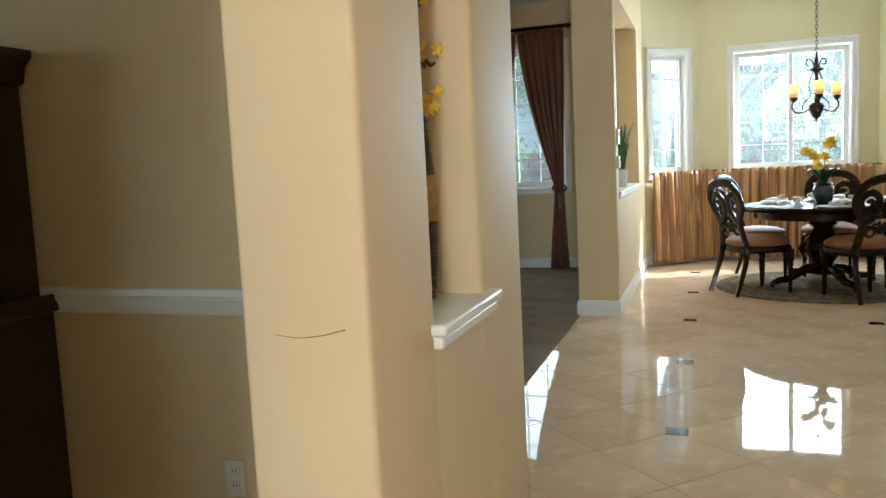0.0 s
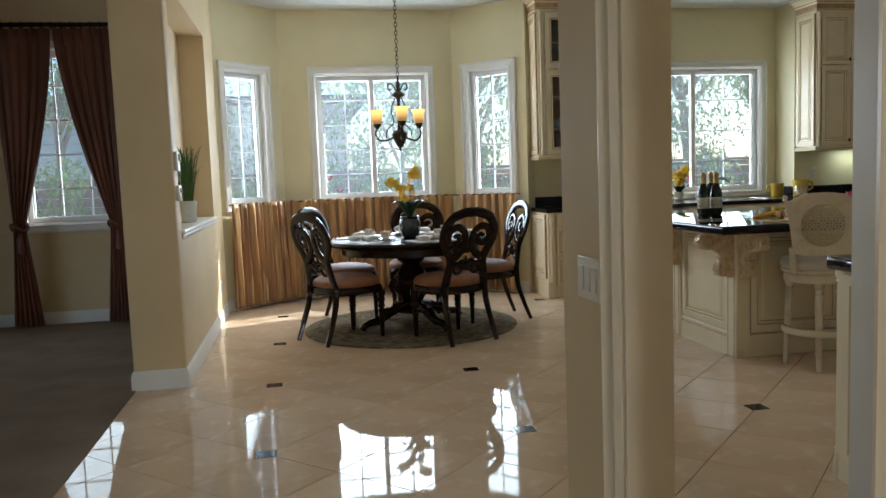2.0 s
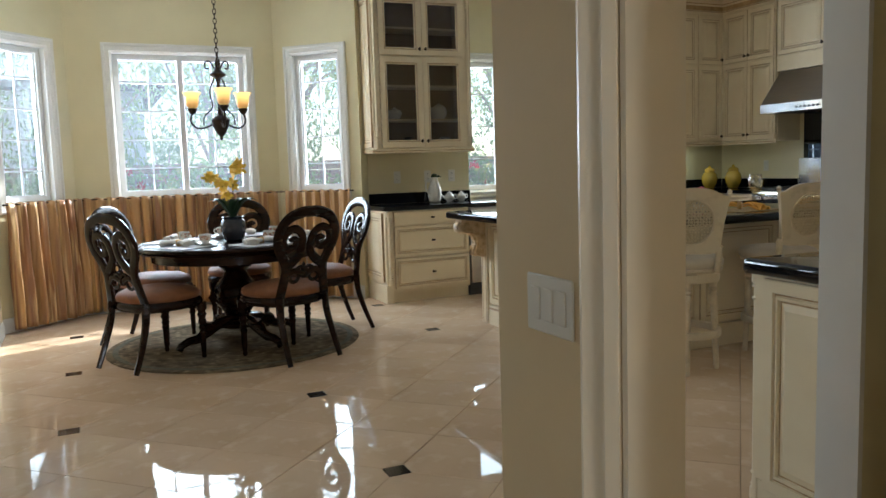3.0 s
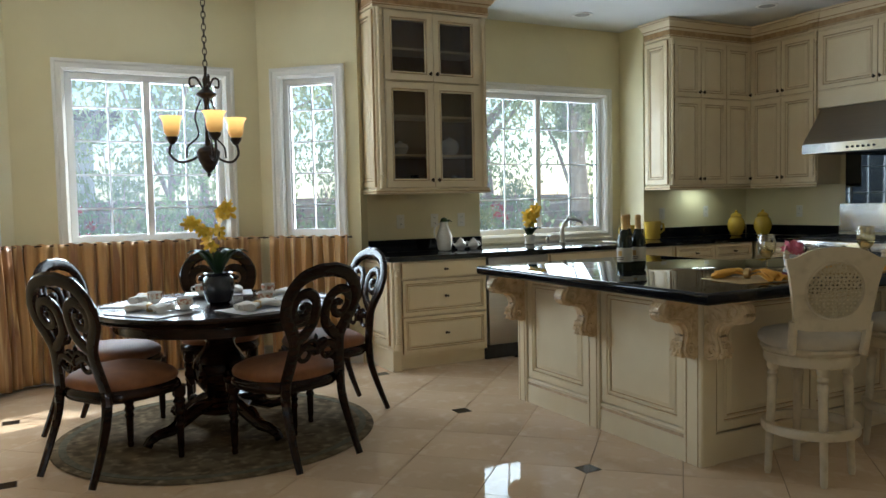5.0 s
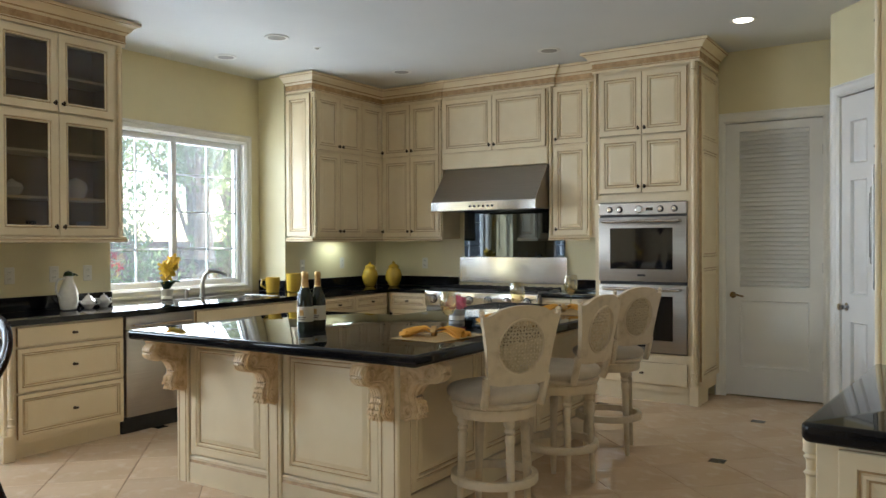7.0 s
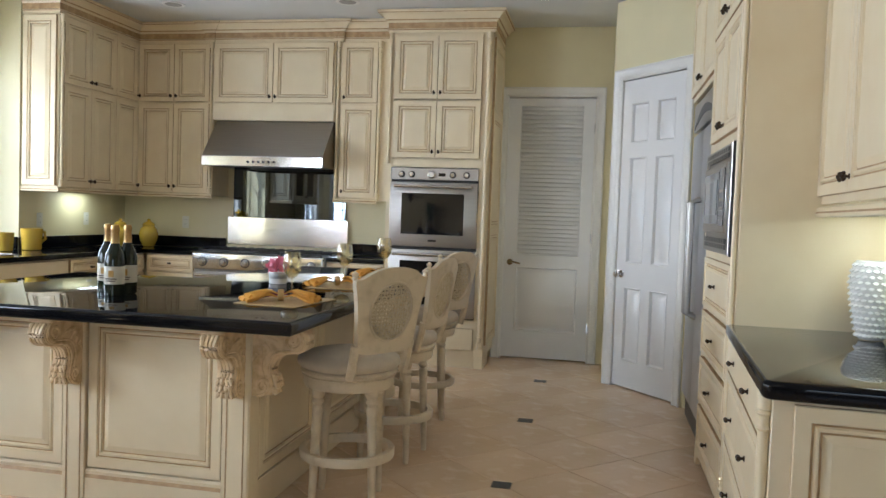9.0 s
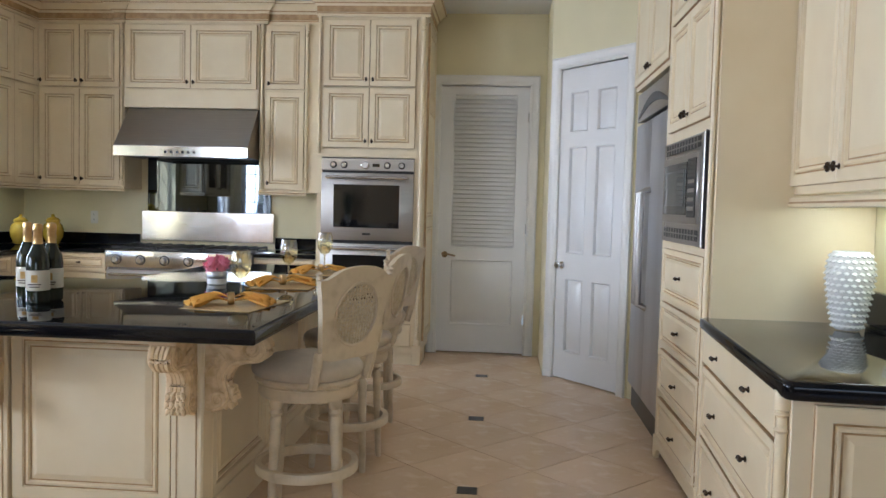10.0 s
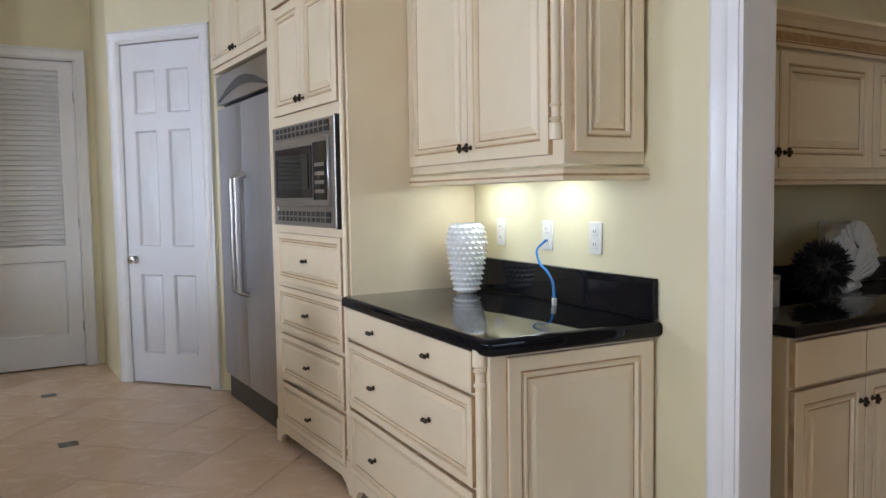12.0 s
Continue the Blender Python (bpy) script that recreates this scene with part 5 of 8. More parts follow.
BOTTLE = mat("dark_green_bottle_glass", (0.008, 0.012, 0.006), (0.012, 0.018, 0.008), 4, 0.06, spec=0.45)
FOIL = mat("gold_foil", (0.62, 0.42, 0.18), (0.5, 0.32, 0.12), 40, 0.3, 0.9, bumps=(90, 0.4, 0.001))
LABELM = mat("cream_paper_label", (0.68, 0.64, 0.52), (0.62, 0.58, 0.46), 12, 0.6)
PLATE = mat("ivory_plastic_plate", (0.76, 0.73, 0.64), (0.73, 0.70, 0.61), 4, 0.35)
BLUE = mat("blue_cable", (0.03, 0.22, 0.55), (0.02, 0.18, 0.48), 10, 0.4)
PEWTER = mat("pewter", (0.45, 0.45, 0.45), (0.32, 0.32, 0.33), 25, 0.3, 1.0)


def rug_mat():
    m, n, l, p = nodes("taupe_patterned_wool")
    c1, f, _ = noise_mix(n, l, (0.19, 0.14, 0.08), (0.09, 0.068, 0.04), 9, 6, 0.36, 0.64)
    c2, f2, _ = noise_mix(n, l, c1, (0.30, 0.225, 0.13), 17, 5, 0.50, 0.72)
    l.new(c2, p.inputs["Base Color"])
    p.inputs["Roughness"].default_value = 0.95
    p.inputs["Specular IOR Level"].default_value = 0.1
    bump(n, l, p, fine(n, l, 350), 0.3, 0.001)
    return m


RUGM = rug_mat()
AMBER = emit("lit_amber_glass", (0.90, 0.50, 0.14), 0.4)
an, al = AMBER.node_tree.nodes, AMBER.node_tree.links
atc, asep, amr = an.new("ShaderNodeTexCoord"), an.new("ShaderNodeSeparateXYZ"), an.new("ShaderNodeMapRange")
al.new(atc.outputs["Generated"], asep.inputs[0]), al.new(asep.outputs[2], amr.inputs[0])
amr.inputs[1].default_value, amr.inputs[2].default_value, amr.inputs[3].default_value, amr.inputs[4].default_value = 0.15, 0.95, 0.16, 1.3
al.new(amr.outputs[0], an["Principled BSDF"].inputs["Emission Strength"])
AMBERTOP = emit("bright_lamp_glass", (1.0, 0.80, 0.45), 3.0)
CANLIT = emit("lit_lamp_lens", (1.0, 0.86, 0.62), 4.0)
WINEG = glass_mat("amber_tinted_glass", (0.95, 0.90, 0.74), 1.4)
for nd in WINEG.node_tree.nodes:
    if nd.bl_idname == "ShaderNodeMixShader":
        WINEG.node_tree.links.remove(nd.inputs[0].links[0])
        nd.inputs[0].default_value = 0.24
    if nd.bl_idname == "ShaderNodeBsdfGlossy":
        nd.inputs[0].default_value = (1.0, 0.86, 0.58, 1)
        nd.inputs["Roughness"].default_value = 0.06

# ---- dining corner ----
TX, TY = 0.75, 8.36
bm = lathe(bmesh.new(), [(0.90, 0.0), (0.905, 0.004), (0.90, 0.011), (0.87, 0.012), (0.0, 0.012)], 64)
rug = thing("round_rug", pose(TX - 0.02, TY, 0.001), "round taupe patterned wool rug under the table", "rug")
part("field", bm, RUGM, rug)
part("border", lathe(bmesh.new(), [(0.82, 0.0122), (0.82, 0.0145), (0.86, 0.0145), (0.86, 0.0122)], 64, caps=False), mat("olive_border", (0.10, 0.09, 0.05), (0.15, 0.13, 0.08), 30, 0.95), rug)

t = thing("round_dining_table", pose(TX, TY, 0.013), "round espresso wood pedestal dining table", "table")
part("tabletop", lathe(bmesh.new(), [(0.62, 0.688), (0.66, 0.692), (0.672, 0.702), (0.665, 0.712), (0.688, 0.722), (0.692, 0.735), (0.684, 0.746), (0.0, 0.747)], 72), DWOOD, t)
part("apron", lathe(bmesh.new(), [(0.56, 0.63), (0.565, 0.625), (0.58, 0.628), (0.585, 0.688), (0.4, 0.6885)], 56), DWOOD, t)
part("pedestal", lathe(bmesh.new(), [(0.10, 0.10), (0.16, 0.12), (0.17, 0.15), (0.11, 0.17), (0.085, 0.20), (0.11, 0.24), (0.15, 0.29), (0.165, 0.35), (0.15, 0.42), (0.10, 0.48), (0.08, 0.52), (0.10, 0.54), (0.12, 0.56), (0.10, 0.58), (0.16, 0.62), (0.20, 0.688)], 28), DWOOD, t)
for k in range(8):
    a = k * math.pi / 4
    bl = bmesh.new()
    tube(bl, [(0.166 * math.cos(a), 0.166 * math.sin(a), 0.28), (0.182 * math.cos(a), 0.182 * math.sin(a), 0.34), (0.168 * math.cos(a), 0.168 * math.sin(a), 0.41)], lambda s: 0.03 * math.sin(math.pi * (0.15 + 0.7 * s)), 6)
    part("carved_leaf", bl, DWOOD, t)
for k in range(4):
    a = math.radians(25 + 90 * k)
    c, s_ = math.cos(a), math.sin(a)
    pts = [(0.08, 0.16), (0.18, 0.15), (0.27, 0.105), (0.35, 0.07), (0.43, 0.065), (0.48, 0.045), (0.50, 0.03), (0.475, 0.018)]
    bl = bmesh.new()
    tube(bl, [(r * c, r * s_, z) for r, z in pts], lambda s: 0.045 - 0.027 * s, 8, up=(-s_, c, 0))
    sp = [(0.26 + 0.055 * (1 - 0.7 * i / 14) * math.cos(0.4 * i), 0.115 + 0.05 * (1 - 0.7 * i / 14) * math.sin(0.4 * i)) for i in range(15)]
    tube(bl, [(r * c, r * s_, z) for r, z in sp], 0.016, 6, up=(-s_, c, 0))
    part("scroll_foot", bl, DWOOD, t)


def cushion(bm, rx, ry, z0, z1, power=3.0, crown=0.02, m=None, segs=32, back=1.0):
    """A padded seat: a rounded-square outline, soft edge and domed top."""
    rings = []
    prof = [(0.93, z0), (0.985, z0 + 0.25 * (z1 - z0)), (1.0, z0 + 0.5 * (z1 - z0)), (0.985, z0 + 0.75 * (z1 - z0)), (0.93, z1), (0.75, z1 + crown * 0.6), (0.4, z1 + crown * 0.95), (0.0, z1 + crown)]
    m = m or Matrix.Identity(4)
    for k, z in prof:
        if k == 0:
            rings.append([bm.verts.new(m @ Vector((0, 0, z)))])
            continue
        ring = []
        for i in range(segs):
            a = 2 * math.pi * i / segs
            c, s = math.cos(a), math.sin(a)
            r = (abs(c) ** power + abs(s) ** power) ** (-1 / power)
            y = r * s * ry * k
            ring.append(bm.verts.new(m @ Vector((r * c * rx * k * (1 - (0.10 * back if y < 0 else 0) * (-y / ry if y < 0 else 0)), y, z))))
        rings.append(ring)
    for a, b in zip(rings, rings[1:]):
        for i in range(segs):
            j = (i + 1) % segs
            bm.faces.new((a[i], a[j], b[j], b[i]) if len(b) > 1 else (a[i], a[j], b[0]))
    bm.faces.new(rings[0])
    return bm


def dining_chair(m):
    t = thing("dining_chair", m, "espresso wood dining chair with scroll back and tan seat", "chair", "chairs round the table")
    part("seat", cushion(bmesh.new(), 0.252, 0.242, 0.42, 0.478, 3.0, 0.038), TAN, t, "tan padded seat")
    part("seat_frame", cushion(bmesh.new(), 0.255, 0.245, 0.365, 0.428, 3.4, 0.0), DWOOD, t)
    for sx in (-1, 1):
        fl = lathe(bmesh.new(), [(0.013, 0.0), (0.017, 0.012), (0.014, 0.03), (0.018, 0.06), (0.020, 0.16), (0.027, 0.175), (0.019, 0.19), (0.028, 0.208), (0.020, 0.225), (0.030, 0.25), (0.022, 0.27), (0.033, 0.30), (0.024, 0.318), (0.035, 0.335), (0.036, 0.385)], 12, pose(sx * 0.20, 0.19, 0))
        part("leg", fl, DWOOD, t)
        rl = smooth_path([(sx * 0.20, -0.34, 0.0), (sx * 0.195, -0.285, 0.14), (sx * 0.185, -0.235, 0.30), (sx * 0.18, -0.225, 0.43)], 5)
        part("leg", tube(bmesh.new(), rl, lambda s: 0.019 + 0.010 * s, 8, 0.85), DWOOD, t)

    def bp(x, z):
        return (x, -0.225 - 0.20 * (z - 0.43) - 0.10 * max(0, z - 0.75), z)
    half = [(0.180, 0.42), (0.163, 0.50), (0.150, 0.57), (0.148, 0.635), (0.178, 0.70), (0.218, 0.775), (0.220, 0.86), (0.160, 0.945), (0.06, 0.980)]
    hoop = [bp(x, z) for x, z in half] + [bp(0, 0.982)] + [bp(-x, z) for x, z in half[::-1]]
    part("back_hoop", tube(bmesh.new(), smooth_path(hoop, 5), 0.037, 8, 0.5, up=(0, 1, 0.2)), DWOOD, t)
    for sx in (-1, 1):
        sc = [(0.132, 0.615), (0.080, 0.648), (0.032, 0.715), (0.035, 0.815), (0.085, 0.862), (0.14, 0.845), (0.158, 0.785), (0.13, 0.735), (0.085, 0.745), (0.075, 0.79), (0.105, 0.80)]
        part("scroll", tube(bmesh.new(), smooth_path([bp(sx * x * 1.14, z + 0.012) for x, z in sc], 5), lambda s: 0.034 - 0.013 * s, 8, 0.5, up=(0, 1, 0.2)), DWOOD, t)
        sb = [(0.145, 0.545), (0.09, 0.595), (0.04, 0.585), (0.0, 0.56)]
        part("cross_bar", tube(bmesh.new(), smooth_path([bp(sx * x, z) for x, z in sb], 5), 0.022, 8, 0.7, up=(0, 1, 0.2)), DWOOD, t)
        part("lower_ring", tube(bmesh.new(), [bp(sx * (0.078 + 0.036 * math.cos(2 * math.pi * i / 16)), 0.560 + 0.036 * math.sin(2 * math.pi * i / 16)) for i in range(16)], 0.013, 7, 0.7, up=(0, 1, 0.2), closed=True), DWOOD, t)
        part("scroll_eye", lathe(bmesh.new(), [(0.0, -0.02), (0.016, -0.012), (0.022, 0.0), (0.016, 0.012), (0.0, 0.02)], 10, Matrix.Translation(bp(sx * 0.12, 0.808))), DWOOD, t)
        part("leaf_curl", tube(bmesh.new(), smooth_path([bp(0, 0.60), bp(sx * 0.03, 0.622), bp(sx * 0.062, 0.612), bp(sx * 0.066, 0.585), bp(sx * 0.045, 0.578)], 4), lambda s: 0.015 - 0.006 * s, 6, 0.8, up=(0, 1, 0.2)), DWOOD, t)
    fin = lathe(bmesh.new(), [(0.0, -0.03), (0.018, -0.02), (0.022, 0.0), (0.012, 0.02), (0.018, 0.034), (0.009, 0.05), (0.012, 0.062), (0.0, 0.085)], 10, Matrix.Translation(bp(0, 0.575)))
    part("finial", fin, DWOOD, t)
    return t


def chair_pose(deg, dist, twist=0.0):
    a = radians(deg)
    x, y = TX + dist * math.cos(a), TY + dist * math.sin(a)
    return pose(x, y, 0.013, rz=deg + 90 + twist)


ch = dining_chair(chair_pose(212, 0.68))
for deg, dist, tw in ((288, 0.66, 4), (5, 0.66, 0), (78, 0.66, 0), (146, 0.66, 0)):
    copy_thing(ch, chair_pose(deg, dist, tw))

ZTB = 0.761


def on_table(deg, r, turn=0.0):
    a = radians(deg)
    return pose(TX + r * math.cos(a), TY + r * math.sin(a), ZTB, rz=deg + 90 + turn)


def placemat(m, material, label, w=0.42, d=0.30, group="placemats"):
    bm = bmesh.new()
    box(bm, -w / 2, w / 2, -d / 2, d / 2, 0.0, 0.004, bevel=0.0015)
    return tagged(new_mesh("placemat", bm, material, m), label, "placemat", group)


def new_mesh(name, bm, material, m, smooth=True):
    ob = new(name, mesh_of(name, bm, material, smooth))
    ob.matrix_world = m
    return ob


def cup(m):
    t = thing("teacup", m, "white china cup on a saucer with patterned band", "cup", "cups on the table")
    part("saucer", lathe(bmesh.new(), [(0.035, 0.0), (0.045, 0.003), (0.076, 0.014), (0.078, 0.017), (0.045, 0.008), (0.0, 0.006)], 28), CHINA, t)
    part("bowl", lathe(bmesh.new(), [(0.024, 0.007), (0.026, 0.012), (0.036, 0.03), (0.040, 0.05), (0.041, 0.075), (0.038, 0.075), (0.037, 0.05), (0.032, 0.03), (0.0, 0.016)], 24), CHINA, t)
    part("band", lathe(bmesh.new(), [(0.0375, 0.034), (0.0412, 0.05), (0.0418, 0.066), (0.0405, 0.066), (0.039, 0.05)], 24), CHINAB, t, "brown floral band")
    part("handle", tube(bmesh.new(), [(0.038, 0, 0.062), (0.058, 0, 0.062), (0.062, 0, 0.045), (0.052, 0, 0.03), (0.036, 0, 0.03)], 0.0045, 6, up=(0, 1, 0)), CHINA, t)
    return t


def napkin(m, material, label, L=0.22, ring=None, group="napkins"):
    """A napkin drawn through a ring, its ends fanned out."""
    t = thing("napkin", m, label, "napkin", group)
    rng = random.Random(7)
    for s0 in (-1, 1):
        for k in range(4):
            bm = bmesh.new()
            off = (k - 1.5) * 0.021
            pts = [(s0 * 0.008, off * 0.3, 0.022), (s0 * L * 0.22, off * 0.9, 0.026 + rng.random() * 0.010), (s0 * L * 0.5, off * 1.7 + rng.uniform(-.006, .006), 0.016 + rng.random() * 0.008)]
            tube(bm, smooth_path(pts, 4), lambda s: 0.015 + 0.017 * s + 0.003 * math.sin(9 * s + k), 8, 0.65)
            part("fold", bm, material, t)
    if ring:
        part("napkin_ring", lathe(bmesh.new(), [(0.020, -0.014), (0.024, -0.012), (0.025, 0.0), (0.024, 0.012), (0.020, 0.014)], 18, pose(0, 0, 0.022, ry=90)), ring, t, "napkin ring")
    return t


c0 = n0 = None
for deg in (212, 288, 5, 78, 146):
    placemat(on_table(deg, 0.47), MATW, "pale woven rectangular placemat on the dining table")
    mc, mn = on_table(deg, 0.34) @ pose(0.10, 0, 0.004), on_table(deg, 0.49) @ pose(-0.03, 0.03, 0.004, rz=12)
    c0 = copy_thing(c0, mc) if c0 else cup(mc)
    n0 = copy_thing(n0, mn) if n0 else napkin(mn, LINEN, "rolled white linen napkin in a ring", ring=FOIL)


def petals(bm, c, r, rng, n=5, tilt=None):
    ax = Vector(tilt or (rng.uniform(-1, 1), rng.uniform(-1, 1), rng.uniform(-0.2, 0.8))).normalized()
    q = ax.to_track_quat("Z", "Y").to_matrix().to_4x4()
    for k in range(n):
        a = 2 * math.pi * k / n + rng.random() * 0.3
        m = Matrix.Translation(c) @ q @ Matrix.Rotation(a, 4, "Z")
        pts = [(0, 0, 0), (0.45, -0.30, 0.10), (0.95, -0.22, 0.18), (1.08, 0, 0.16), (0.95, 0.22, 0.18), (0.45, 0.30, 0.10)]
        up = [bm.verts.new(m @ (Vector(p) * r)) for p in pts]
        lo = [bm.verts.new(m @ (Vector((p[0], p[1], p[2] - 0.06)) * r)) for p in pts]
        bm.faces.new(up), bm.faces.new(lo[::-1])
        for i in range(6):
            j = (i + 1) % 6
            bm.faces.new((up[i], lo[i], lo[j], up[j]))


def strap_leaf(bm, base, deg, L, w, rise, droop):
    a = radians(deg)
    c, s = math.cos(a), math.sin(a)
    L1, L2, R1, R2 = [], [], [], []
    for k in range(7):
        u = k / 6
        r = L * u
        z = rise * math.sin(min(1, u * 1.1) * math.pi / 2) - droop * u * u
        ww = w * math.sin(math.pi * (0.12 + 0.86 * u)) ** 0.7
        p = Vector(base) + Vector((r * c, r * s, z))
        n_ = Vector((-s, c, 0)) * ww
        L1.append(bm.verts.new(p + n_ + Vector((0, 0, ww * 0.25)))), R1.append(bm.verts.new(p - n_ + Vector((0, 0, ww * 0.25)))), L2.append(bm.verts.new(p))
    for k in range(6):
        bm.faces.new((L1[k], L1[k + 1], L2[k + 1], L2[k]))
        bm.faces.new((L2[k], L2[k + 1], R1[k + 1], R1[k]))


def orchid(m, pot_mat, pot_prof, label, h, stems, seed, leaf=0.16, flow=0.032):
    rng = random.Random(seed)
    t = thing("potted_orchid", m, label, "potted plant")
    part("pot", lathe(bmesh.new(), pot_prof, 24), pot_mat, t)
    top = pot_prof[-1][1] if pot_prof[-1][0] else pot_prof[-2][1]
    top = max(z for r, z in pot_prof) - 0.02
    bm = bmesh.new()
    for k in range(7):
        strap_leaf(bm, (0, 0, top), k * 51 + rng.uniform(-15, 15), leaf * rng.uniform(0.7, 1.1), 0.036, leaf * 0.95, leaf * 0.25)
    lf = part("leaves", bm, LEAFD, t)
    lf.modifiers.new("thick", "SOLIDIFY").thickness = 0.003
    bm, fl = bmesh.new(), bmesh.new()
    for dx, dy, hh in stems:
        pts = smooth_path([(0, 0, top - 0.02), (dx * 0.2, dy * 0.2, top + hh * 0.55), (dx * 0.55, dy * 0.55, top + hh * 0.95), (dx, dy, top + hh)], 6)
        tube(bm, pts, 0.0035, 6)
        for k in range(13):
            p = pts[-1 - k] if k < len(pts) else pts[0]
            petals(fl, p + Vector((rng.uniform(-.022, .022), rng.uniform(-.022, .022), rng.uniform(-.03, .02))), flow * rng.uniform(0.8, 1.15), rng)
    part("stems", bm, STEMM, t)
    part("flowers", fl, PETAL, t, "yellow orchid flowers")["kind"] = "stuff"
    return t


orchid(pose(TX, TY - 0.02, ZTB), POTB, [(0.055, 0), (0.07, 0.01), (0.085, 0.06), (0.092, 0.11), (0.085, 0.145), (0.070, 0.16), (0.082, 0.175), (0.078, 0.178), (0.062, 0.165), (0.0, 0.15)], "yellow orchid in a dark glazed pot on the table", 0.4, ((-0.17, -0.03, 0.30), (0.06, 0.0, 0.40)), 3, leaf=0.19, flow=0.042)

# chandelier
CX, CY = 0.654, 8.01
t = thing("chandelier", pose(CX, CY, 0), "dark iron chandelier with three lit amber glass shades", "chandelier")
part("canopy", lathe(bmesh.new(), [(0.0, ZC - 0.04), (0.03, ZC - 0.038), (0.06, ZC - 0.015), (0.065, ZC - 0.001), (0.0, ZC - 0.0005)], 20), IRON, t)
nlk = 30
for k in range(nlk):
    z = 2.065 + (ZC - 0.04 - 2.065) * (k + 0.5) / nlk
    lk = [(0.011 * math.cos(2 * math.pi * i / 10), 0, z + 0.021 * math.sin(2 * math.pi * i / 10)) for i in range(10)]
    bm = tube(bmesh.new(), lk, 0.003, 5, up=(0, 1, 0), closed=True)
    if k % 2:
        bmesh.ops.rotate(bm, verts=bm.verts[:], matrix=Matrix.Rotation(math.pi / 2, 3, "Z"), cent=(0, 0, 0))
    part("chain_link", bm, IRON, t)
part("stem", lathe(bmesh.new(), [(0.0, 1.51), (0.012, 1.525), (0.008, 1.535), (0.03, 1.56), (0.055, 1.61), (0.062, 1.65), (0.045, 1.668), (0.020, 1.68), (0.014, 1.72), (0.012, 1.90), (0.02, 1.93), (0.05, 1.945), (0.055, 1.955), (0.03, 1.975), (0.014, 1.99), (0.018, 2.03), (0.008, 2.06), (0.008, 2.10), (0.0, 2.105)], 20), IRON, t)
for k in range(3):
    a = radians(29 + 120 * k)
    c, s = math.cos(a), math.sin(a)
    arm = smooth_path([(0.02 * c, 0.02 * s, 1.67), (0.075 * c, 0.075 * s, 1.615), (0.16 * c, 0.16 * s, 1.60), (0.21 * c, 0.21 * s, 1.645), (0.20 * c, 0.20 * s, 1.70), (0.195 * c, 0.195 * s, 1.71)], 6)
    part("arm", tube(bmesh.new(), arm, 0.007, 7, up=(-s, c, 0)), IRON, t)
    cur = smooth_path([(0.03 * c, 0.03 * s, 1.93), (0.065 * c, 0.065 * s, 1.84), (0.05 * c, 0.05 * s, 1.74), (0.11 * c, 0.11 * s, 1.68), (0.12 * c, 0.12 * s, 1.62)], 6)
    part("scroll", tube(bmesh.new(), cur, 0.005, 6, up=(-s, c, 0)), IRON, t)
    cu2 = smooth_path([(0.02 * c, 0.02 * s, 1.99), (0.05 * c, 0.05 * s, 2.04), (0.085 * c, 0.085 * s, 2.04), (0.085 * c, 0.085 * s, 2.0), (0.06 * c, 0.06 * s, 2.0)], 6)
    part("scroll", tube(bmesh.new(), cu2, 0.006, 6, up=(-s, c, 0)), IRON, t)
    mm = pose(0.195 * c, 0.195 * s, 0)
    part("cup", lathe(bmesh.new(), [(0.0, 1.69), (0.016, 1.70), (0.030, 1.722), (0.033, 1.735), (0.0, 1.736)], 16, mm), IRON, t)
    sh = part("shade", lathe(bmesh.new(), [(0.022, 1.735), (0.036, 1.748), (0.042, 1.775), (0.044, 1.805), (0.051, 1.828), (0.062, 1.843), (0.058, 1.843), (0.047, 1.828), (0.040, 1.805), (0.0, 1.745)], 24, mm), AMBER, t, "lit amber glass bell shade")
    part("bulb", lathe(bmesh.new(), [(0.0, 1.79), (0.020, 1.795), (0.026, 1.815), (0.018, 1.836), (0.0, 1.842)], 12, mm), AMBERTOP, sh)
for o in t.children:
    if not o.name.startswith(("canopy", "chain_link")):
        o.location.z -= 0.035

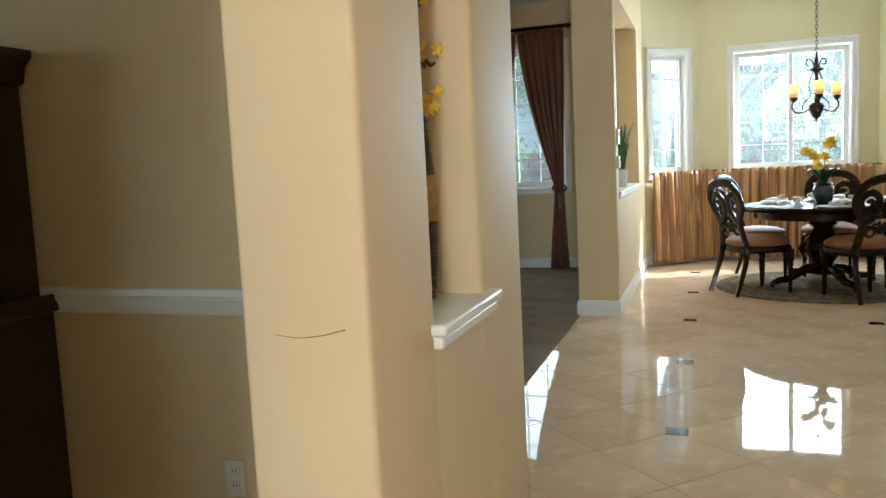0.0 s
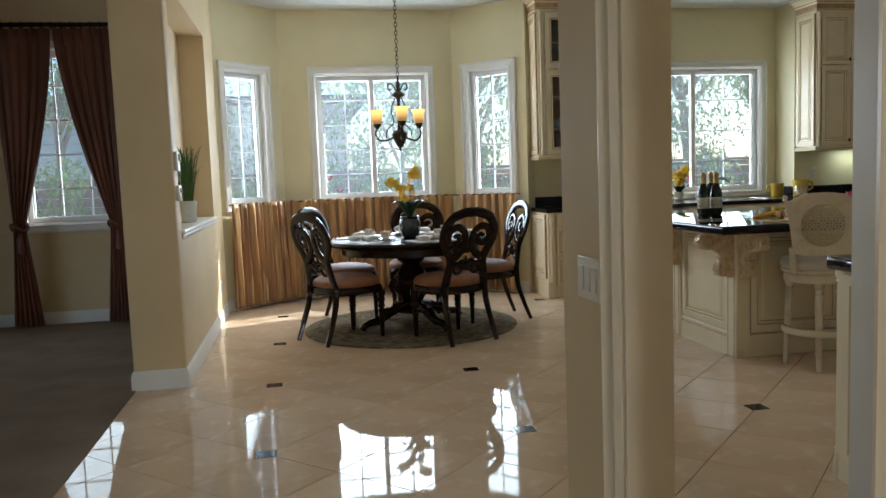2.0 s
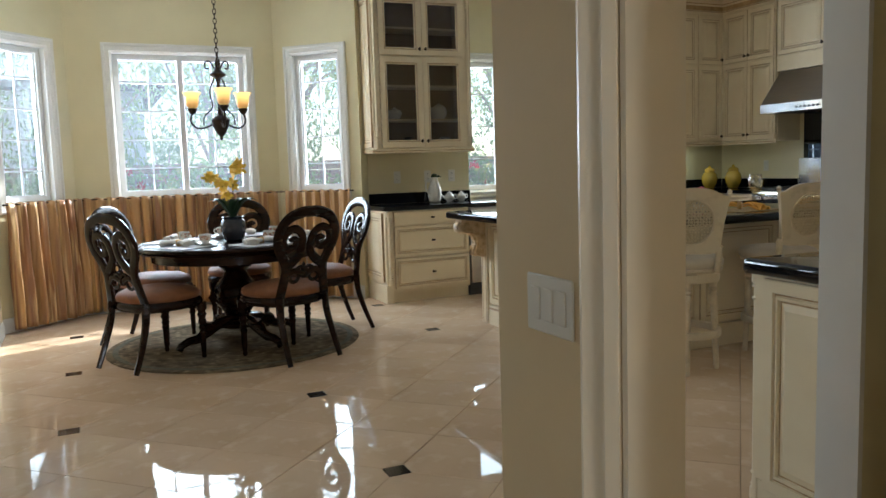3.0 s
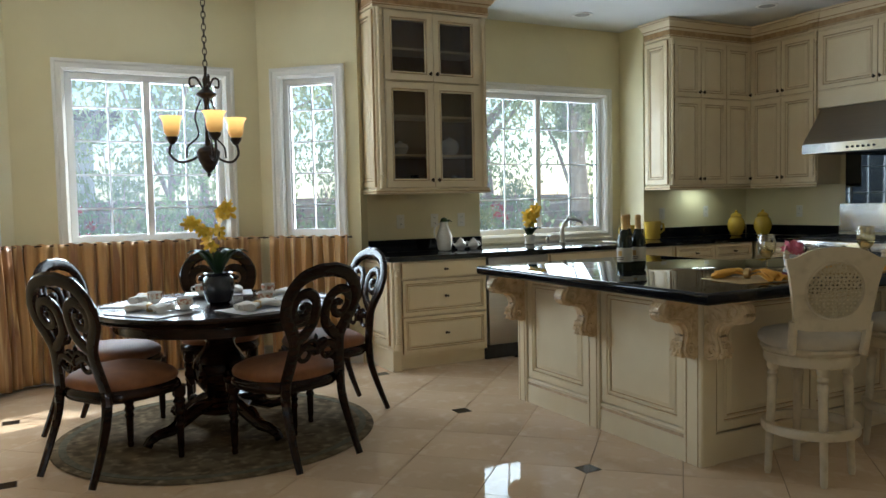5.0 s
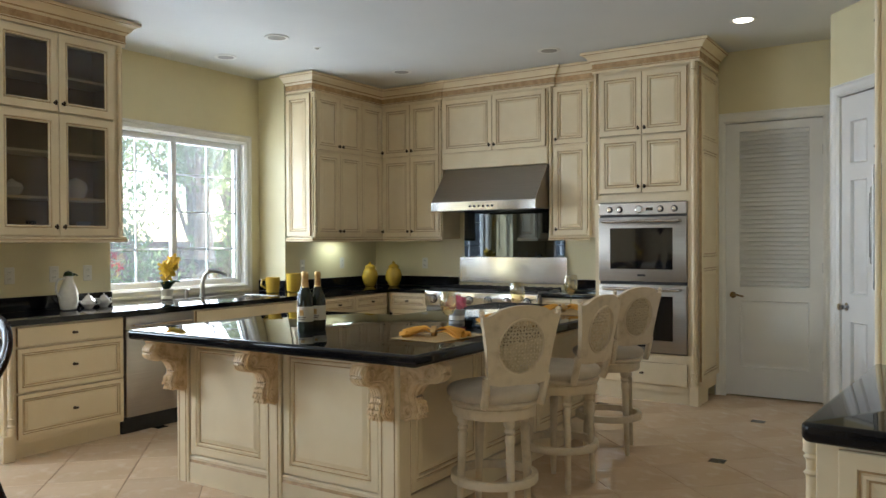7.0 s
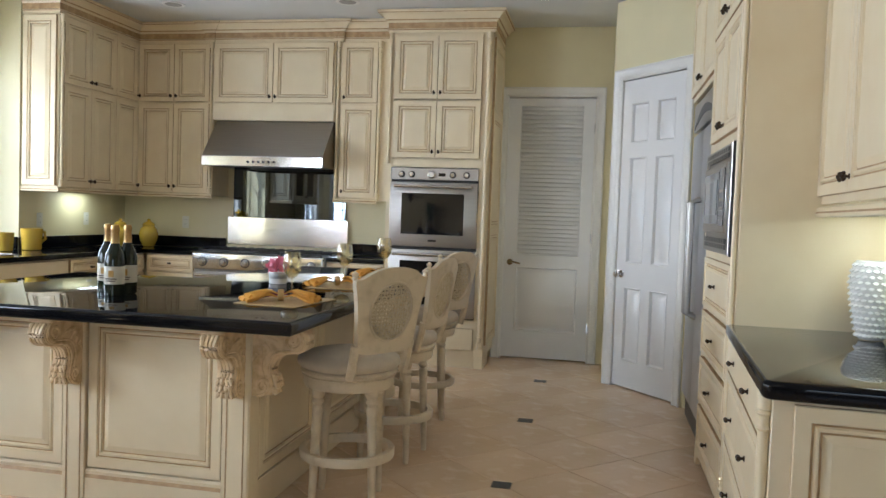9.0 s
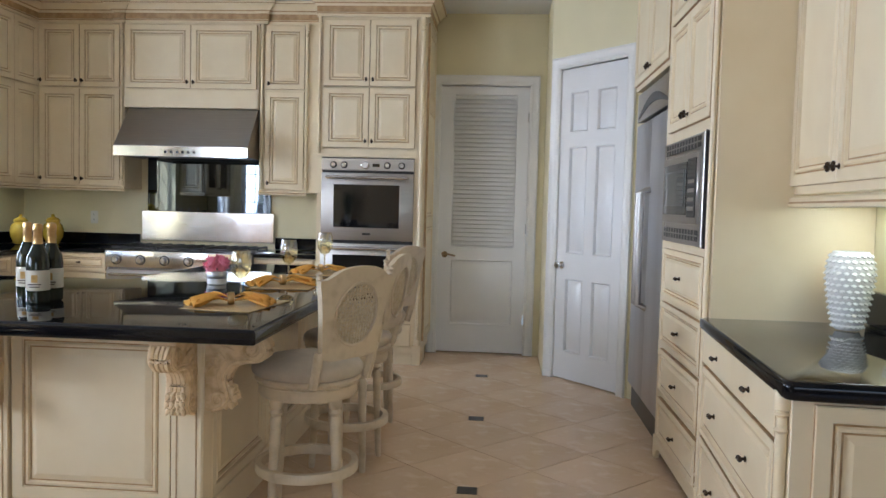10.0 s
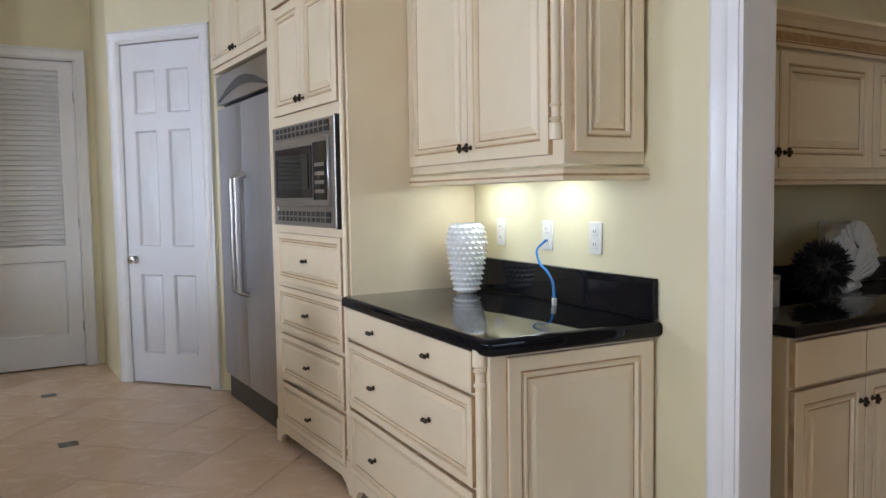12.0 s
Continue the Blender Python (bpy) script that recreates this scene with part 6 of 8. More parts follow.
# ---- curtains ----
def pleated(name, path, z0, z1, depth, pitch, material, label, seed, gather=None, thick=0.003):
    """A pleated cloth along a plan path; gather(s, z) gives the new place along it (0..1)."""
    rng = random.Random(seed)
    P = [Vector(p) for p in path]
    seg = [(b - a).length for a, b in zip(P, P[1:])]
    L = sum(seg)

    def at(d):
        for a, b, l in zip(P, P[1:], seg):
            if d <= l + 1e-9:
                dr = (b - a) / l
                return a + dr * d, Vector((dr.y, -dr.x))
            d -= l
        return P[-1], Vector((dr.y, -dr.x))
    n = max(12, int(L / pitch * 14))
    nz = 20
    ph = [rng.uniform(-0.7, 0.7) for _ in range(int(L / pitch) + 3)]
    am = [rng.uniform(0.45, 1.25) for _ in range(int(L / pitch) + 3)]
    bm = bmesh.new()
    grid = []
    for j in range(nz + 1):
        v = j / nz
        z = z1 + (z0 - z1) * v
        row = []
        for i in range(n + 1):
            s = i / n
            d = s * L
            q = d / pitch
            k = int(q)
            sn = 2 * abs(math.sin(math.pi * q + 0.5 * ph[0] * v)) ** 0.7 - 1
            wob = (sn + 0.22 * math.sin(4 * math.pi * q + 2 * ph[k])) * depth * (am[k] + (am[k + 1] - am[k]) * (q - k)) * (0.30 + 0.70 * min(1, v * 1.5))
            wob += 0.012 * noise.noise((d * 5, v * 3, seed))
            ss = gather(s, z) if gather else s
            p, nn = at(max(0, min(L, ss * L)))
            row.append(bm.verts.new((p.x + nn.x * (0.03 + wob), p.y + nn.y * (0.03 + wob), z + (0.006 * math.sin(2 * math.pi * q) if j == 0 else 0))))
        grid.append(row)
    for a, b in zip(grid, grid[1:]):
        for i in range(n):
            bm.faces.new((a[i], a[i + 1], b[i + 1], b[i]))
    t = thing(name, Matrix.Identity(4), label, "curtain")
    ob = part("cloth", bm, material, t)
    ob.modifiers.new("thick", "SOLIDIFY").thickness = thick
    return t


def off(p0, p1, a, b, d):
    u = (Vector(p1) - Vector(p0)).normalized()
    n_ = Vector((u.y, -u.x))
    L = (Vector(p1) - Vector(p0)).length
    return [tuple(Vector(p0) + u * a + n_ * d), tuple(Vector(p0) + u * (L - b) + n_ * d)]


def cafe(p0, p1, a, b, seed, label):
    path = off(p0, p1, a, b, 0.07)
    t = pleated("cafe_curtain", path, 0.03, 1.068, 0.050, 0.098, CAFE, label, seed)
    q = off(p0, p1, a - 0.03, b - 0.03, 0.10)
    part("rod", tube(bmesh.new(), [(*q[0], 1.055), (*q[1], 1.055)], 0.006, 8), BRONZE, t)
    for e in q:
        part("finial", lathe(bmesh.new(), [(0, -0.012), (0.011, 0), (0, 0.012)], 10, pose(*e, 1.055)), BRONZE, t)


cafe(*BAYL, 0.14, 0.015, 11, "gold-brown pleated cafe curtain below a bay window")
cafe(*(BAYL[1], BAYR[0]), 0.05, 0.05, 12, "rust and gold pleated cafe curtain below the bay window")
cafe(*BAYR, 0.10, 0.08, 13, "rust and gold pleated cafe curtain below a bay window")


def drape(name, x0, x1, tie, bot, label, seed):
    w = x1 - x0

    def gather(s, z):
        if z > 0.95:
            u = ((2.70 - z) / 1.75)
            u = max(0, u) ** 1.5
            tgt = (tie - x0) / w + (s - 0.5) * 0.20
            return s * (1 - u) + tgt * u
        u = (0.95 - z) / 0.95
        tgt = (tie - x0) / w + (s - 0.5) * 0.20
        b = (bot[0] - x0) / w + s * (bot[1] - bot[0]) / w
        return tgt * (1 - u) + b * u
    t = pleated(name, [(x0, 9.50), (x1, 9.50)], 0.02, 2.72, 0.026, 0.085, DRAPE, label, seed, gather)
    part("tieback", tube(bmesh.new(), [(tie + 0.075 * math.cos(2 * math.pi * i / 16), 9.47 + 0.05 * math.sin(2 * math.pi * i / 16), 0.94 + 0.03 * math.sin(4 * math.pi * i / 16)) for i in range(16)], 0.014, 6, closed=True), DRAPE, t)
    part("tassel", lathe(bmesh.new(), [(0.012, 0.70), (0.026, 0.705), (0.022, 0.84), (0.014, 0.86), (0.02, 0.88), (0.0, 0.90)], 12, pose(tie + 0.02, 9.40, 0)), DRAPE, t)


drape("drapery_panel", -2.80, -2.29, -2.68, (-2.80, -2.53), "floor-length rust brown drapery tied back", 21)
drape("drapery_panel", -2.27, -1.74, -1.84, (-1.97, -1.74), "floor-length rust brown drapery tied back", 22)
t = thing("curtain_rod", Matrix.Identity(4), "dark carved wooden curtain rod with finials", "curtain rod")
part("pole", tube(bmesh.new(), [(-2.92, 9.48, 2.75), (-1.55, 9.48, 2.75)], 0.022, 12), DWOOD, t)
for x, sg in ((-2.92, -1), (-1.55, 1)):
    part("finial", lathe(bmesh.new(), [(0.02, 0.0), (0.032, 0.01), (0.018, 0.025), (0.038, 0.05), (0.034, 0.075), (0.014, 0.10), (0.0, 0.11)], 14, pose(x, 9.48, 2.75, ry=90 * sg)), DWOOD, t)
for k in range(16):
    part("ring", tube(bmesh.new(), [(-2.86 + k * 0.083, 9.48 + 0.03 * math.cos(2 * math.pi * i / 12), 2.745 + 0.03 * math.sin(2 * math.pi * i / 12)) for i in range(12)], 0.005, 5, up=(1, 0, 0), closed=True), DWOOD, t)
for x in (-2.85, -1.62):
    part("bracket", B(x - 0.012, x + 0.012, 9.48, 9.639, 2.72, 2.745), DWOOD, t)

# living room dark cabinet edge
t = thing("tall_dark_cabinet", pose(-3.26, 9.22, 0.006), "tall dark wooden cabinet against the living room wall", "cabinet")
part("body", B(-0.9, 0, 0, 0.40, 0.08, 2.10, bevel=0.01, seg=2), HUTCH, t)
part("plinth", B(-0.88, -0.02, 0.02, 0.39, 0, 0.08), HUTCH, t)
part("cornice", sweep(bmesh.new(), [(-0.9, 0), (0, 0), (0, 0.40)], [(0, 2.1), (0.02, 2.11), (0.03, 2.15), (0.05, 2.17), (0, 2.18)]), HUTCH, t)
for x in (-0.88, -0.44):
    part("door", frame_ring(bmesh.new(), x, x + 0.42, 0.12, 2.06, DOORP), HUTCH, t)

# dining room hutch behind the niche wall
t = thing("china_hutch", pose(-3.62, 2.12, 0), "dark mahogany hutch against the dining room wall", "cabinet")
part("base", B(0, 1.34, 0, 0.47, 0.06, 0.86, bevel=0.01, seg=2), HUTCH, t)
part("waist", sweep(bmesh.new(), [(0, 0.47), (0, 0), (1.34, 0), (1.34, 0.47)], [(0, 0.84), (0.02, 0.845), (0.03, 0.87), (0.015, 0.89), (0, 0.90)]), HUTCH, t)
part("upper", B(0.04, 1.29, 0.08, 0.47, 0.86, 1.62, bevel=0.01, seg=2), HUTCH, t)
part("cornice", sweep(bmesh.new(), [(0.04, 0.47), (0.04, 0.08), (1.29, 0.08), (1.29, 0.47)], [(0, 1.58), (0.02, 1.59), (0.03, 1.64), (0.06, 1.67), (0.06, 1.69), (0, 1.70)]), HUTCH, t)
for x in (0.06, 0.68):
    part("door", frame_ring(bmesh.new(), x, x + 0.58, 0.12, 0.80, DOORP), HUTCH, t)
    part("door", frame_ring(bmesh.new(), x + 0.02, x + 0.56, 0.92, 1.56, [(a, b + 0.08) for a, b in DOORP]), HUTCH, t)
for x in (0.03, 1.31):
    part("foot", lathe(bmesh.new(), [(0.03, 0), (0.045, 0.02), (0.04, 0.06)], 12, pose(x, 0.04, 0)), HUTCH, t)

# ---- niche ledges and what stands there ----
def ledge(name, x0, x1, y0, y1, z, label):
    bm = bmesh.new()
    box(bm, x0, x1, y0, y1, z - 0.028, z, bevel=0.008, seg=3)
    box(bm, x0, x1 - 0.012, y0 + 0.012, y1 - 0.012, z - 0.060, z - 0.029, bevel=0.008, seg=3)
    solid(name, bm, TRIM, label, "ledge", "structure")


ledge("trim_niche_ledge_1", -1.028, -0.765, 2.18, 2.68, 0.91, "white painted niche ledge")
ledge("trim_niche_ledge_2", -1.118, -0.885, NP0 - 0.02, NP1 + 0.02, 0.985, "white painted niche ledge")
t = thing("tall_vase", pose(-0.936, 2.500, 0.911) @ Matrix.Diagonal((0.92, 0.92, 1.03, 1)), "tall brown ribbed vase with etched tan band and yellow branches", "vase")
pr = []
for k in range(37):
    z = 0.20 * k / 36
    pr += [(0.030 + 0.024 * math.sin(math.pi * (0.10 + 0.45 * k / 36)) + (0.0026 if k % 2 else 0), z)]
part("body", lathe(bmesh.new(), pr, 28), VASEB, t)
part("band", lathe(bmesh.new(), [(pr[-1][0], 0.20), (0.056, 0.205), (0.054, 0.31), (0.051, 0.315)], 28), VASEG, t, "etched tan band")
pr2 = [(0.051 - 0.014 * k / 24 + (0.0022 if k % 2 else 0), 0.315 + 0.14 * k / 24) for k in range(25)] + [(0.040, 0.46), (0.036, 0.462), (0.03, 0.44), (0, 0.43)]
part("neck", lathe(bmesh.new(), pr2, 28), VASEB, t)
for k, (am_, fr_, ph_) in enumerate(((0.028, 2, 0.0), (0.024, 3, 1.1), (0.030, 2, 2.3), (0.020, 4, 0.5), (0.026, 3, 3.6))):
    ring = [(0.0555 * math.cos(a), 0.0555 * math.sin(a), 0.258 + am_ * math.sin(fr_ * a + ph_)) for a in [2 * math.pi * i / 48 for i in range(48)]]
    part("etched_line", tube(bmesh.new(), ring, 0.0013, 5, closed=True), VASEL, t)
rng = random.Random(5)
bt, bf = bmesh.new(), bmesh.new()
for dx, dy, h in ((0.02, 0.30, 0.30), (0.03, 0.26, 0.42), (0.0, 0.10, 0.55), (0.02, -0.05, 0.6), (0.05, 0.03, 0.45), (0.07, 0.22, 0.14)):
    pts = smooth_path([(0, 0, 0.44), (dx * 0.1, 0.005, 0.46 + h * 0.8), (dx * 0.4, dy * 0.40, 0.46 + h * 1.0), (dx * 0.7, dy * 0.75, 0.475 + h * 0.98), (dx, dy, 0.46 + h * 0.94)], 6)
    tube(bt, [p + Vector((0.006 * math.sin(5 * k_), 0, 0.008 * math.cos(4 * k_))) for k_, p in enumerate(pts)], lambda s: 0.0075 - 0.004 * s, 6)
for k in range(52):
    petals(bf, Vector((rng.uniform(-0.04, 0.06), rng.gauss(0.03, 0.045), rng.uniform(0.47, 0.92))), rng.uniform(0.014, 0.025), rng, 5)
part("branches", bt, STEMM, t, "dark twisted twigs")
part("flowers", bf, PETAL, t, "yellow silk flowers")["kind"] = "stuff"

t = thing("potted_grass", pose(-1.0, 8.05, 0.986), "green grass plant in a white pot on the ledge", "potted plant")
part("pot", lathe(bmesh.new(), [(0.05, 0), (0.055, 0.005), (0.07, 0.16), (0.066, 0.162), (0.055, 0.14), (0, 0.14)], 24), WHITEV, t, "white tapered pot")
rng = random.Random(9)
bm = bmesh.new()
for k in range(110):
    a, L = rng.uniform(0, 360), rng.uniform(0.25, 0.46)
    strap_leaf(bm, (rng.uniform(-.035, .035), rng.uniform(-.035, .035), 0.14), a, rng.uniform(0.03, 0.16), 0.005, L, rng.uniform(0, 0.05))
part("blades", bm, GRASS, t, "thin upright green blades")


def plate_on(name, m, w, h, n, label, kind_of):
    """A wall plate with n rockers or outlets; x along, -y out of the wall."""
    t = thing(name, m, label, kind_of)
    part("plate", B(-w / 2, w / 2, -0.006, 0, -h / 2, h / 2, bevel=0.003), PLATE, t)
    for k in range(n):
        x = (k - (n - 1) / 2) * 0.046
        part("rocker", B(x - 0.016, x + 0.016, -0.0095, -0.0055, -0.033, 0.033, bevel=0.002), PLATE, t)
    return t


def outlet(m):
    t = thing("wall_outlet", m, "ivory double wall outlet", "outlet", "wall outlets")
    part("plate", B(-0.037, 0.037, -0.006, 0, -0.06, 0.06, bevel=0.003), PLATE, t)
    for z in (-0.024, 0.024):
        f = part("socket", B(-0.017, 0.017, -0.009, -0.0055, z - 0.015, z + 0.015, bevel=0.003), PLATE, t)
        for x in (-0.006, 0.006):
            part("slot", B(x - 0.0012, x + 0.0012, -0.0095, -0.0088, z - 0.004, z + 0.007), BLACKP, f, smooth=False)
    return t


plate_on("light_switch", pose(STUBX, 3.775, 0.98, rz=-90), 0.165, 0.115, 3, "ivory triple rocker light switch on the partition", "switch")
o1 = outlet(pose(-1.63, 2.599, 0.318))
for m in (pose(2.62, YW - 0.0005, 1.16), pose(2.95, YW - 0.0005, 1.16), pose(3.22, YW - 0.0005, 1.16), pose(5.62, YW - 0.0005, 1.15), pose(6.25, YW - 0.0005, 1.16), pose(XB - 0.0005, 9.15, 1.15, rz=-90),
          SROT @ pose(2.86, YS + 0.0005, 1.16, rz=180), SROT @ pose(2.50, YS + 0.0005, 1.16, rz=180), SROT @ pose(2.19, YS + 0.0005, 1.16, rz=180), pose(2.1295, 2.6, 1.13, rz=-90)):
    copy_thing(o1, m)
copy_thing(o1, pose(-0.9095, 9.2, 0.32, rz=90))
for z, h in ((1.42, 0.12), (1.22, 0.10)):
    t = thing("wall_keypad", pose(-0.9095, 6.95, z, rz=90), "white wall keypad on the partition", "keypad")
    part("case", B(-0.045, 0.045, -0.022, 0, -h / 2, h / 2, bevel=0.006, seg=2), PLATE, t)
    part("display", B(-0.028, 0.028, -0.0235, -0.021, 0.005, h / 2 - 0.015), BLACKG, t)

part("scratch", tube(bmesh.new(), smooth_path([(-1.0, 1.8595, 0.955), (-0.95, 1.8595, 0.95), (-0.90, 1.8595, 0.955), (-0.85, 1.8595, 0.967)], 5), lambda s: 0.0004 + 0.0006 * s, 5), STEMM, bpy.data.objects["wall_niche"], "dark scuff in the paint")

# ---- bar stools ----
def bar_stool(m, seat_turn):
    t = thing("bar_stool", m, "distressed cream swivel bar stool with caned oval back", "stool", "bar stools at the island")
    for k in range(4):
        a = radians(45 + 90 * k)
        x, y = 0.155 * math.cos(a), 0.155 * math.sin(a)
        lg = lathe(bmesh.new(), [(0.013, 0), (0.016, 0.02), (0.022, 0.42), (0.026, 0.455), (0.018, 0.47), (0.027, 0.485), (0.020, 0.50), (0.029, 0.515), (0.030, 0.56)], 12, Matrix(((1, 0, -0.045 * math.cos(a), x + 0.035 * math.cos(a)), (0, 1, -0.045 * math.sin(a), y + 0.035 * math.sin(a)), (0, 0, 1, 0), (0, 0, 0, 1))))
        part("leg", lg, STOOLP, t)
    ringp = [(0.187, 0.215), (0.213, 0.215), (0.216, 0.222), (0.216, 0.248), (0.213, 0.255), (0.187, 0.255), (0.187, 0.215)]
    bm = bmesh.new()
    rr = [[bm.verts.new((r * math.cos(2 * math.pi * i / 36), r * math.sin(2 * math.pi * i / 36), z)) for i in range(36)] for r, z in ringp[:-1]]
    for a, b in zip(rr, rr[1:] + rr[:1]):
        for i in range(36):
            j = (i + 1) % 36
            bm.faces.new((a[i], a[j], b[j], b[i]))
    part("foot_ring", bm, STOOLP, t)
    R = Matrix.Rotation(radians(seat_turn), 4, "Z")
    part("seat_base", lathe(bmesh.new(), [(0.17, 0.535), (0.200, 0.54), (0.206, 0.553), (0.204, 0.585), (0.212, 0.590), (0.205, 0.596), (0.216, 0.602), (0.222, 0.612), (0.214, 0.622), (0.12, 0.623)], 36), STOOLP, t)
    bm = cushion(bmesh.new(), 0.228, 0.222, 0.624, 0.680, 2.3, 0.022, back=0.5)
    bmesh.ops.transform(bm, matrix=R, verts=bm.verts[:])
    part("seat", bm, SEATC, t, "cream padded seat")
    # back: shaped panel with an oval hole
    def cur(x, z):
        return Vector((x, -0.205 - 0.16 * (z - 0.62) + 0.5 * x * x, z))
    hs = [(0.0, 0.718), (0.10, 0.716), (0.158, 0.728), (0.166, 0.80), (0.180, 0.90), (0.196, 0.985), (0.212, 1.035), (0.203, 1.050), (0.188, 1.040), (0.165, 1.050), (0.115, 1.078), (0.06, 1.090), (0.0, 1.093)]
    shape = hs + [(-x, z) for x, z in hs[::-1]]
    n = 72
    out, inn = [], []
    for i in range(n):
        a = 2 * math.pi * i / n
        c, s = math.cos(a), math.sin(a)
        inn.append((0.122 * c, 0.900 + 0.128 * s))
        best = 0.2
        for (xa, za), (xb, zb) in zip(shape, shape[1:]):
            den = c * (zb - za) - s * (xb - xa)
            if abs(den) < 1e-9:
                continue
            rr_ = (xa * (zb - za) - (za - 0.895) * (xb - xa)) / den
            uu = (xa * s - (za - 0.895) * c) / den
            if rr_ > 0 and -1e-6 <= uu <= 1 + 1e-6:
                best = rr_
        out.append((best * c, 0.895 + best * s))
    bm = bmesh.new()
    rings = []
    for pts, dy in ((out, 0.0), (out, -0.024), (inn, -0.024), (inn, 0.0)):
        rings.append([bm.verts.new(cur(x, z) + Vector((0, dy, 0))) for x, z in pts])
    for a, b in zip(rings, rings[1:] + rings[:1]):
        for i in range(n):
            j = (i + 1) % n
            bm.faces.new((a[i], a[j], b[j], b[i]))
    bmesh.ops.transform(bm, matrix=R, verts=bm.verts[:])
    bk = part("back_panel", bm, STOOLP, t)
    for e, rad in ((inn, 0.006),):
        bm = tube(bmesh.new(), [cur(x, z) + Vector((0, -0.026, 0)) for x, z in e], rad, 6, up=(0, 1, 0), closed=True)
        bmesh.ops.transform(bm, matrix=R, verts=bm.verts[:])
        part("bead", bm, STOOLP, bk)
    for sx in (-1, 1):
        st = smooth_path([(sx * 0.155, -0.185, 0.61), (sx * 0.157, -0.205, 0.68), (sx * 0.160, -0.222, 0.76)], 4)
        bm = tube(bmesh.new(), st, 0.020, 8)
        bmesh.ops.transform(bm, matrix=R, verts=bm.verts[:])
        part("stile", bm, STOOLP, t)
        bm = lathe(bmesh.new(), [(0.0, 0), (0.014, 0.006), (0.010, 0.018), (0.016, 0.028), (0.0, 0.042)], 10, Matrix.Translation(cur(sx * 0.205, 1.040) + Vector((0, -0.01, 0))))
        bmesh.ops.transform(bm, matrix=R, verts=bm.verts[:])
        part("finial", bm, STOOLP, t)
    bm = bmesh.new()
    h = 0.0021
    ea, eb = 0.124, 0.130
    for k in range(-9, 10):
        for kind in range(4):
            o = k * 0.0165
            if kind < 2:
                lo, la = (ea, eb) if kind == 0 else (eb, ea)
                if abs(o) >= lo * 0.98:
                    continue
                e = la * math.sqrt(1 - (o / lo) ** 2)
                runs = [((o + d_, -e), (o + d_, e)) if kind == 0 else ((-e, o + d_), (e, o + d_)) for d_ in (-0.0022, 0.0022)]
            else:
                o2 = k * 0.0233
                if abs(o2) > 0.165:
                    continue
                e = math.sqrt(max(0.0, 0.124 ** 2 - o2 * o2 / 2)) * 0.7071
                mx, mz = (o2 / 2, o2 / 2) if kind == 2 else (o2 / 2, -o2 / 2)
                runs = [((mx - e, mz + e), (mx + e, mz - e)) if kind == 2 else ((mx - e, mz - e), (mx + e, mz + e))]
            for p0, p1 in runs:
                tube(bm, [cur(p0[0] + (p1[0] - p0[0]) * u, 0.900 + p0[1] + (p1[1] - p0[1]) * u) + Vector((0, -0.012 + 0.0006 * kind, 0)) for u in (0, 0.5, 1)], h * (0.85 if kind < 2 else 1.0), 4, up=(0, 1, 0))
    bmesh.ops.transform(bm, matrix=R, verts=bm.verts[:])
    part("cane", bm, CANE, bk, "woven cane oval", smooth=False)["kind"] = "stuff"
    return t


bar_stool(pose(3.00, 6.12, 0, rz=10), -32 - 10)
bar_stool(pose(3.74, 6.10, 0, rz=-8), -9 + 8)
bar_stool(pose(4.60, 6.14, 0, rz=14), -24 - 14)

# ---- on the island ----
def wine_glass(m):
    t = thing("wine_glass", m, "amber tinted stemmed wine glass", "wine glass", "wine glasses")
    part("bowl", lathe(bmesh.new(), [(0.004, 0.085), (0.022, 0.095), (0.038, 0.12), (0.043, 0.15), (0.040, 0.18), (0.034, 0.205), (0.0325, 0.205), (0.0385, 0.18), (0.0415, 0.15), (0.036, 0.12), (0.02, 0.098), (0.0, 0.092)], 24), WINEG, t)
    part("stem", lathe(bmesh.new(), [(0.036, 0.0), (0.036, 0.002), (0.012, 0.005), (0.005, 0.012), (0.004, 0.086), (0, 0.0865)], 20), WINEG, t)
    return t


def fan_napkin(m):
    """A soft napkin pulled through a ring, both ends spread into wavy pleats."""
    t = thing("napkin", m, "marigold yellow napkin fanned out of a ring", "napkin", "island napkins")
    rng = random.Random(17)
    for s0 in (-1, 1):
        for layer in range(2):
            bm = bmesh.new()
            rows = []
            for a in range(8):
                u = a / 7
                row = []
                for b in range(31):
                    th = (b / 30 - 0.5) * (1.25 - 0.3 * layer)
                    r = 0.012 + (0.165 - 0.03 * layer + 0.018 * math.sin(5 * th + layer)) * u
                    z = 0.012 + 0.016 * layer + 0.020 * (1 - abs(2 * u - 0.7)) + 0.013 * u * math.sin(17 * th + 2 * layer + s0) + rng.uniform(-0.002, 0.002) * u
                    row.append(bm.verts.new((s0 * r * math.cos(th), r * math.sin(th) + 0.02 * math.sin(4 * u), max(0.003, z))))
                rows.append(row)
            for p, q in zip(rows, rows[1:]):
                for b in range(30):
                    bm.faces.new((p[b], p[b + 1], q[b + 1], q[b]))
            ob = part("fold", bm, NAPK, t)
            ob.modifiers.new("thick", "SOLIDIFY").thickness = 0.003
    part("napkin_ring", lathe(bmesh.new(), [(0.022, -0.014), (0.026, -0.012), (0.027, 0.0), (0.026, 0.012), (0.022, 0.014)], 18, pose(0, 0, 0.027, ry=90)), FOIL, t, "napkin ring")
    return t


ZI = ZT + 0.001
g0 = nn0 = None
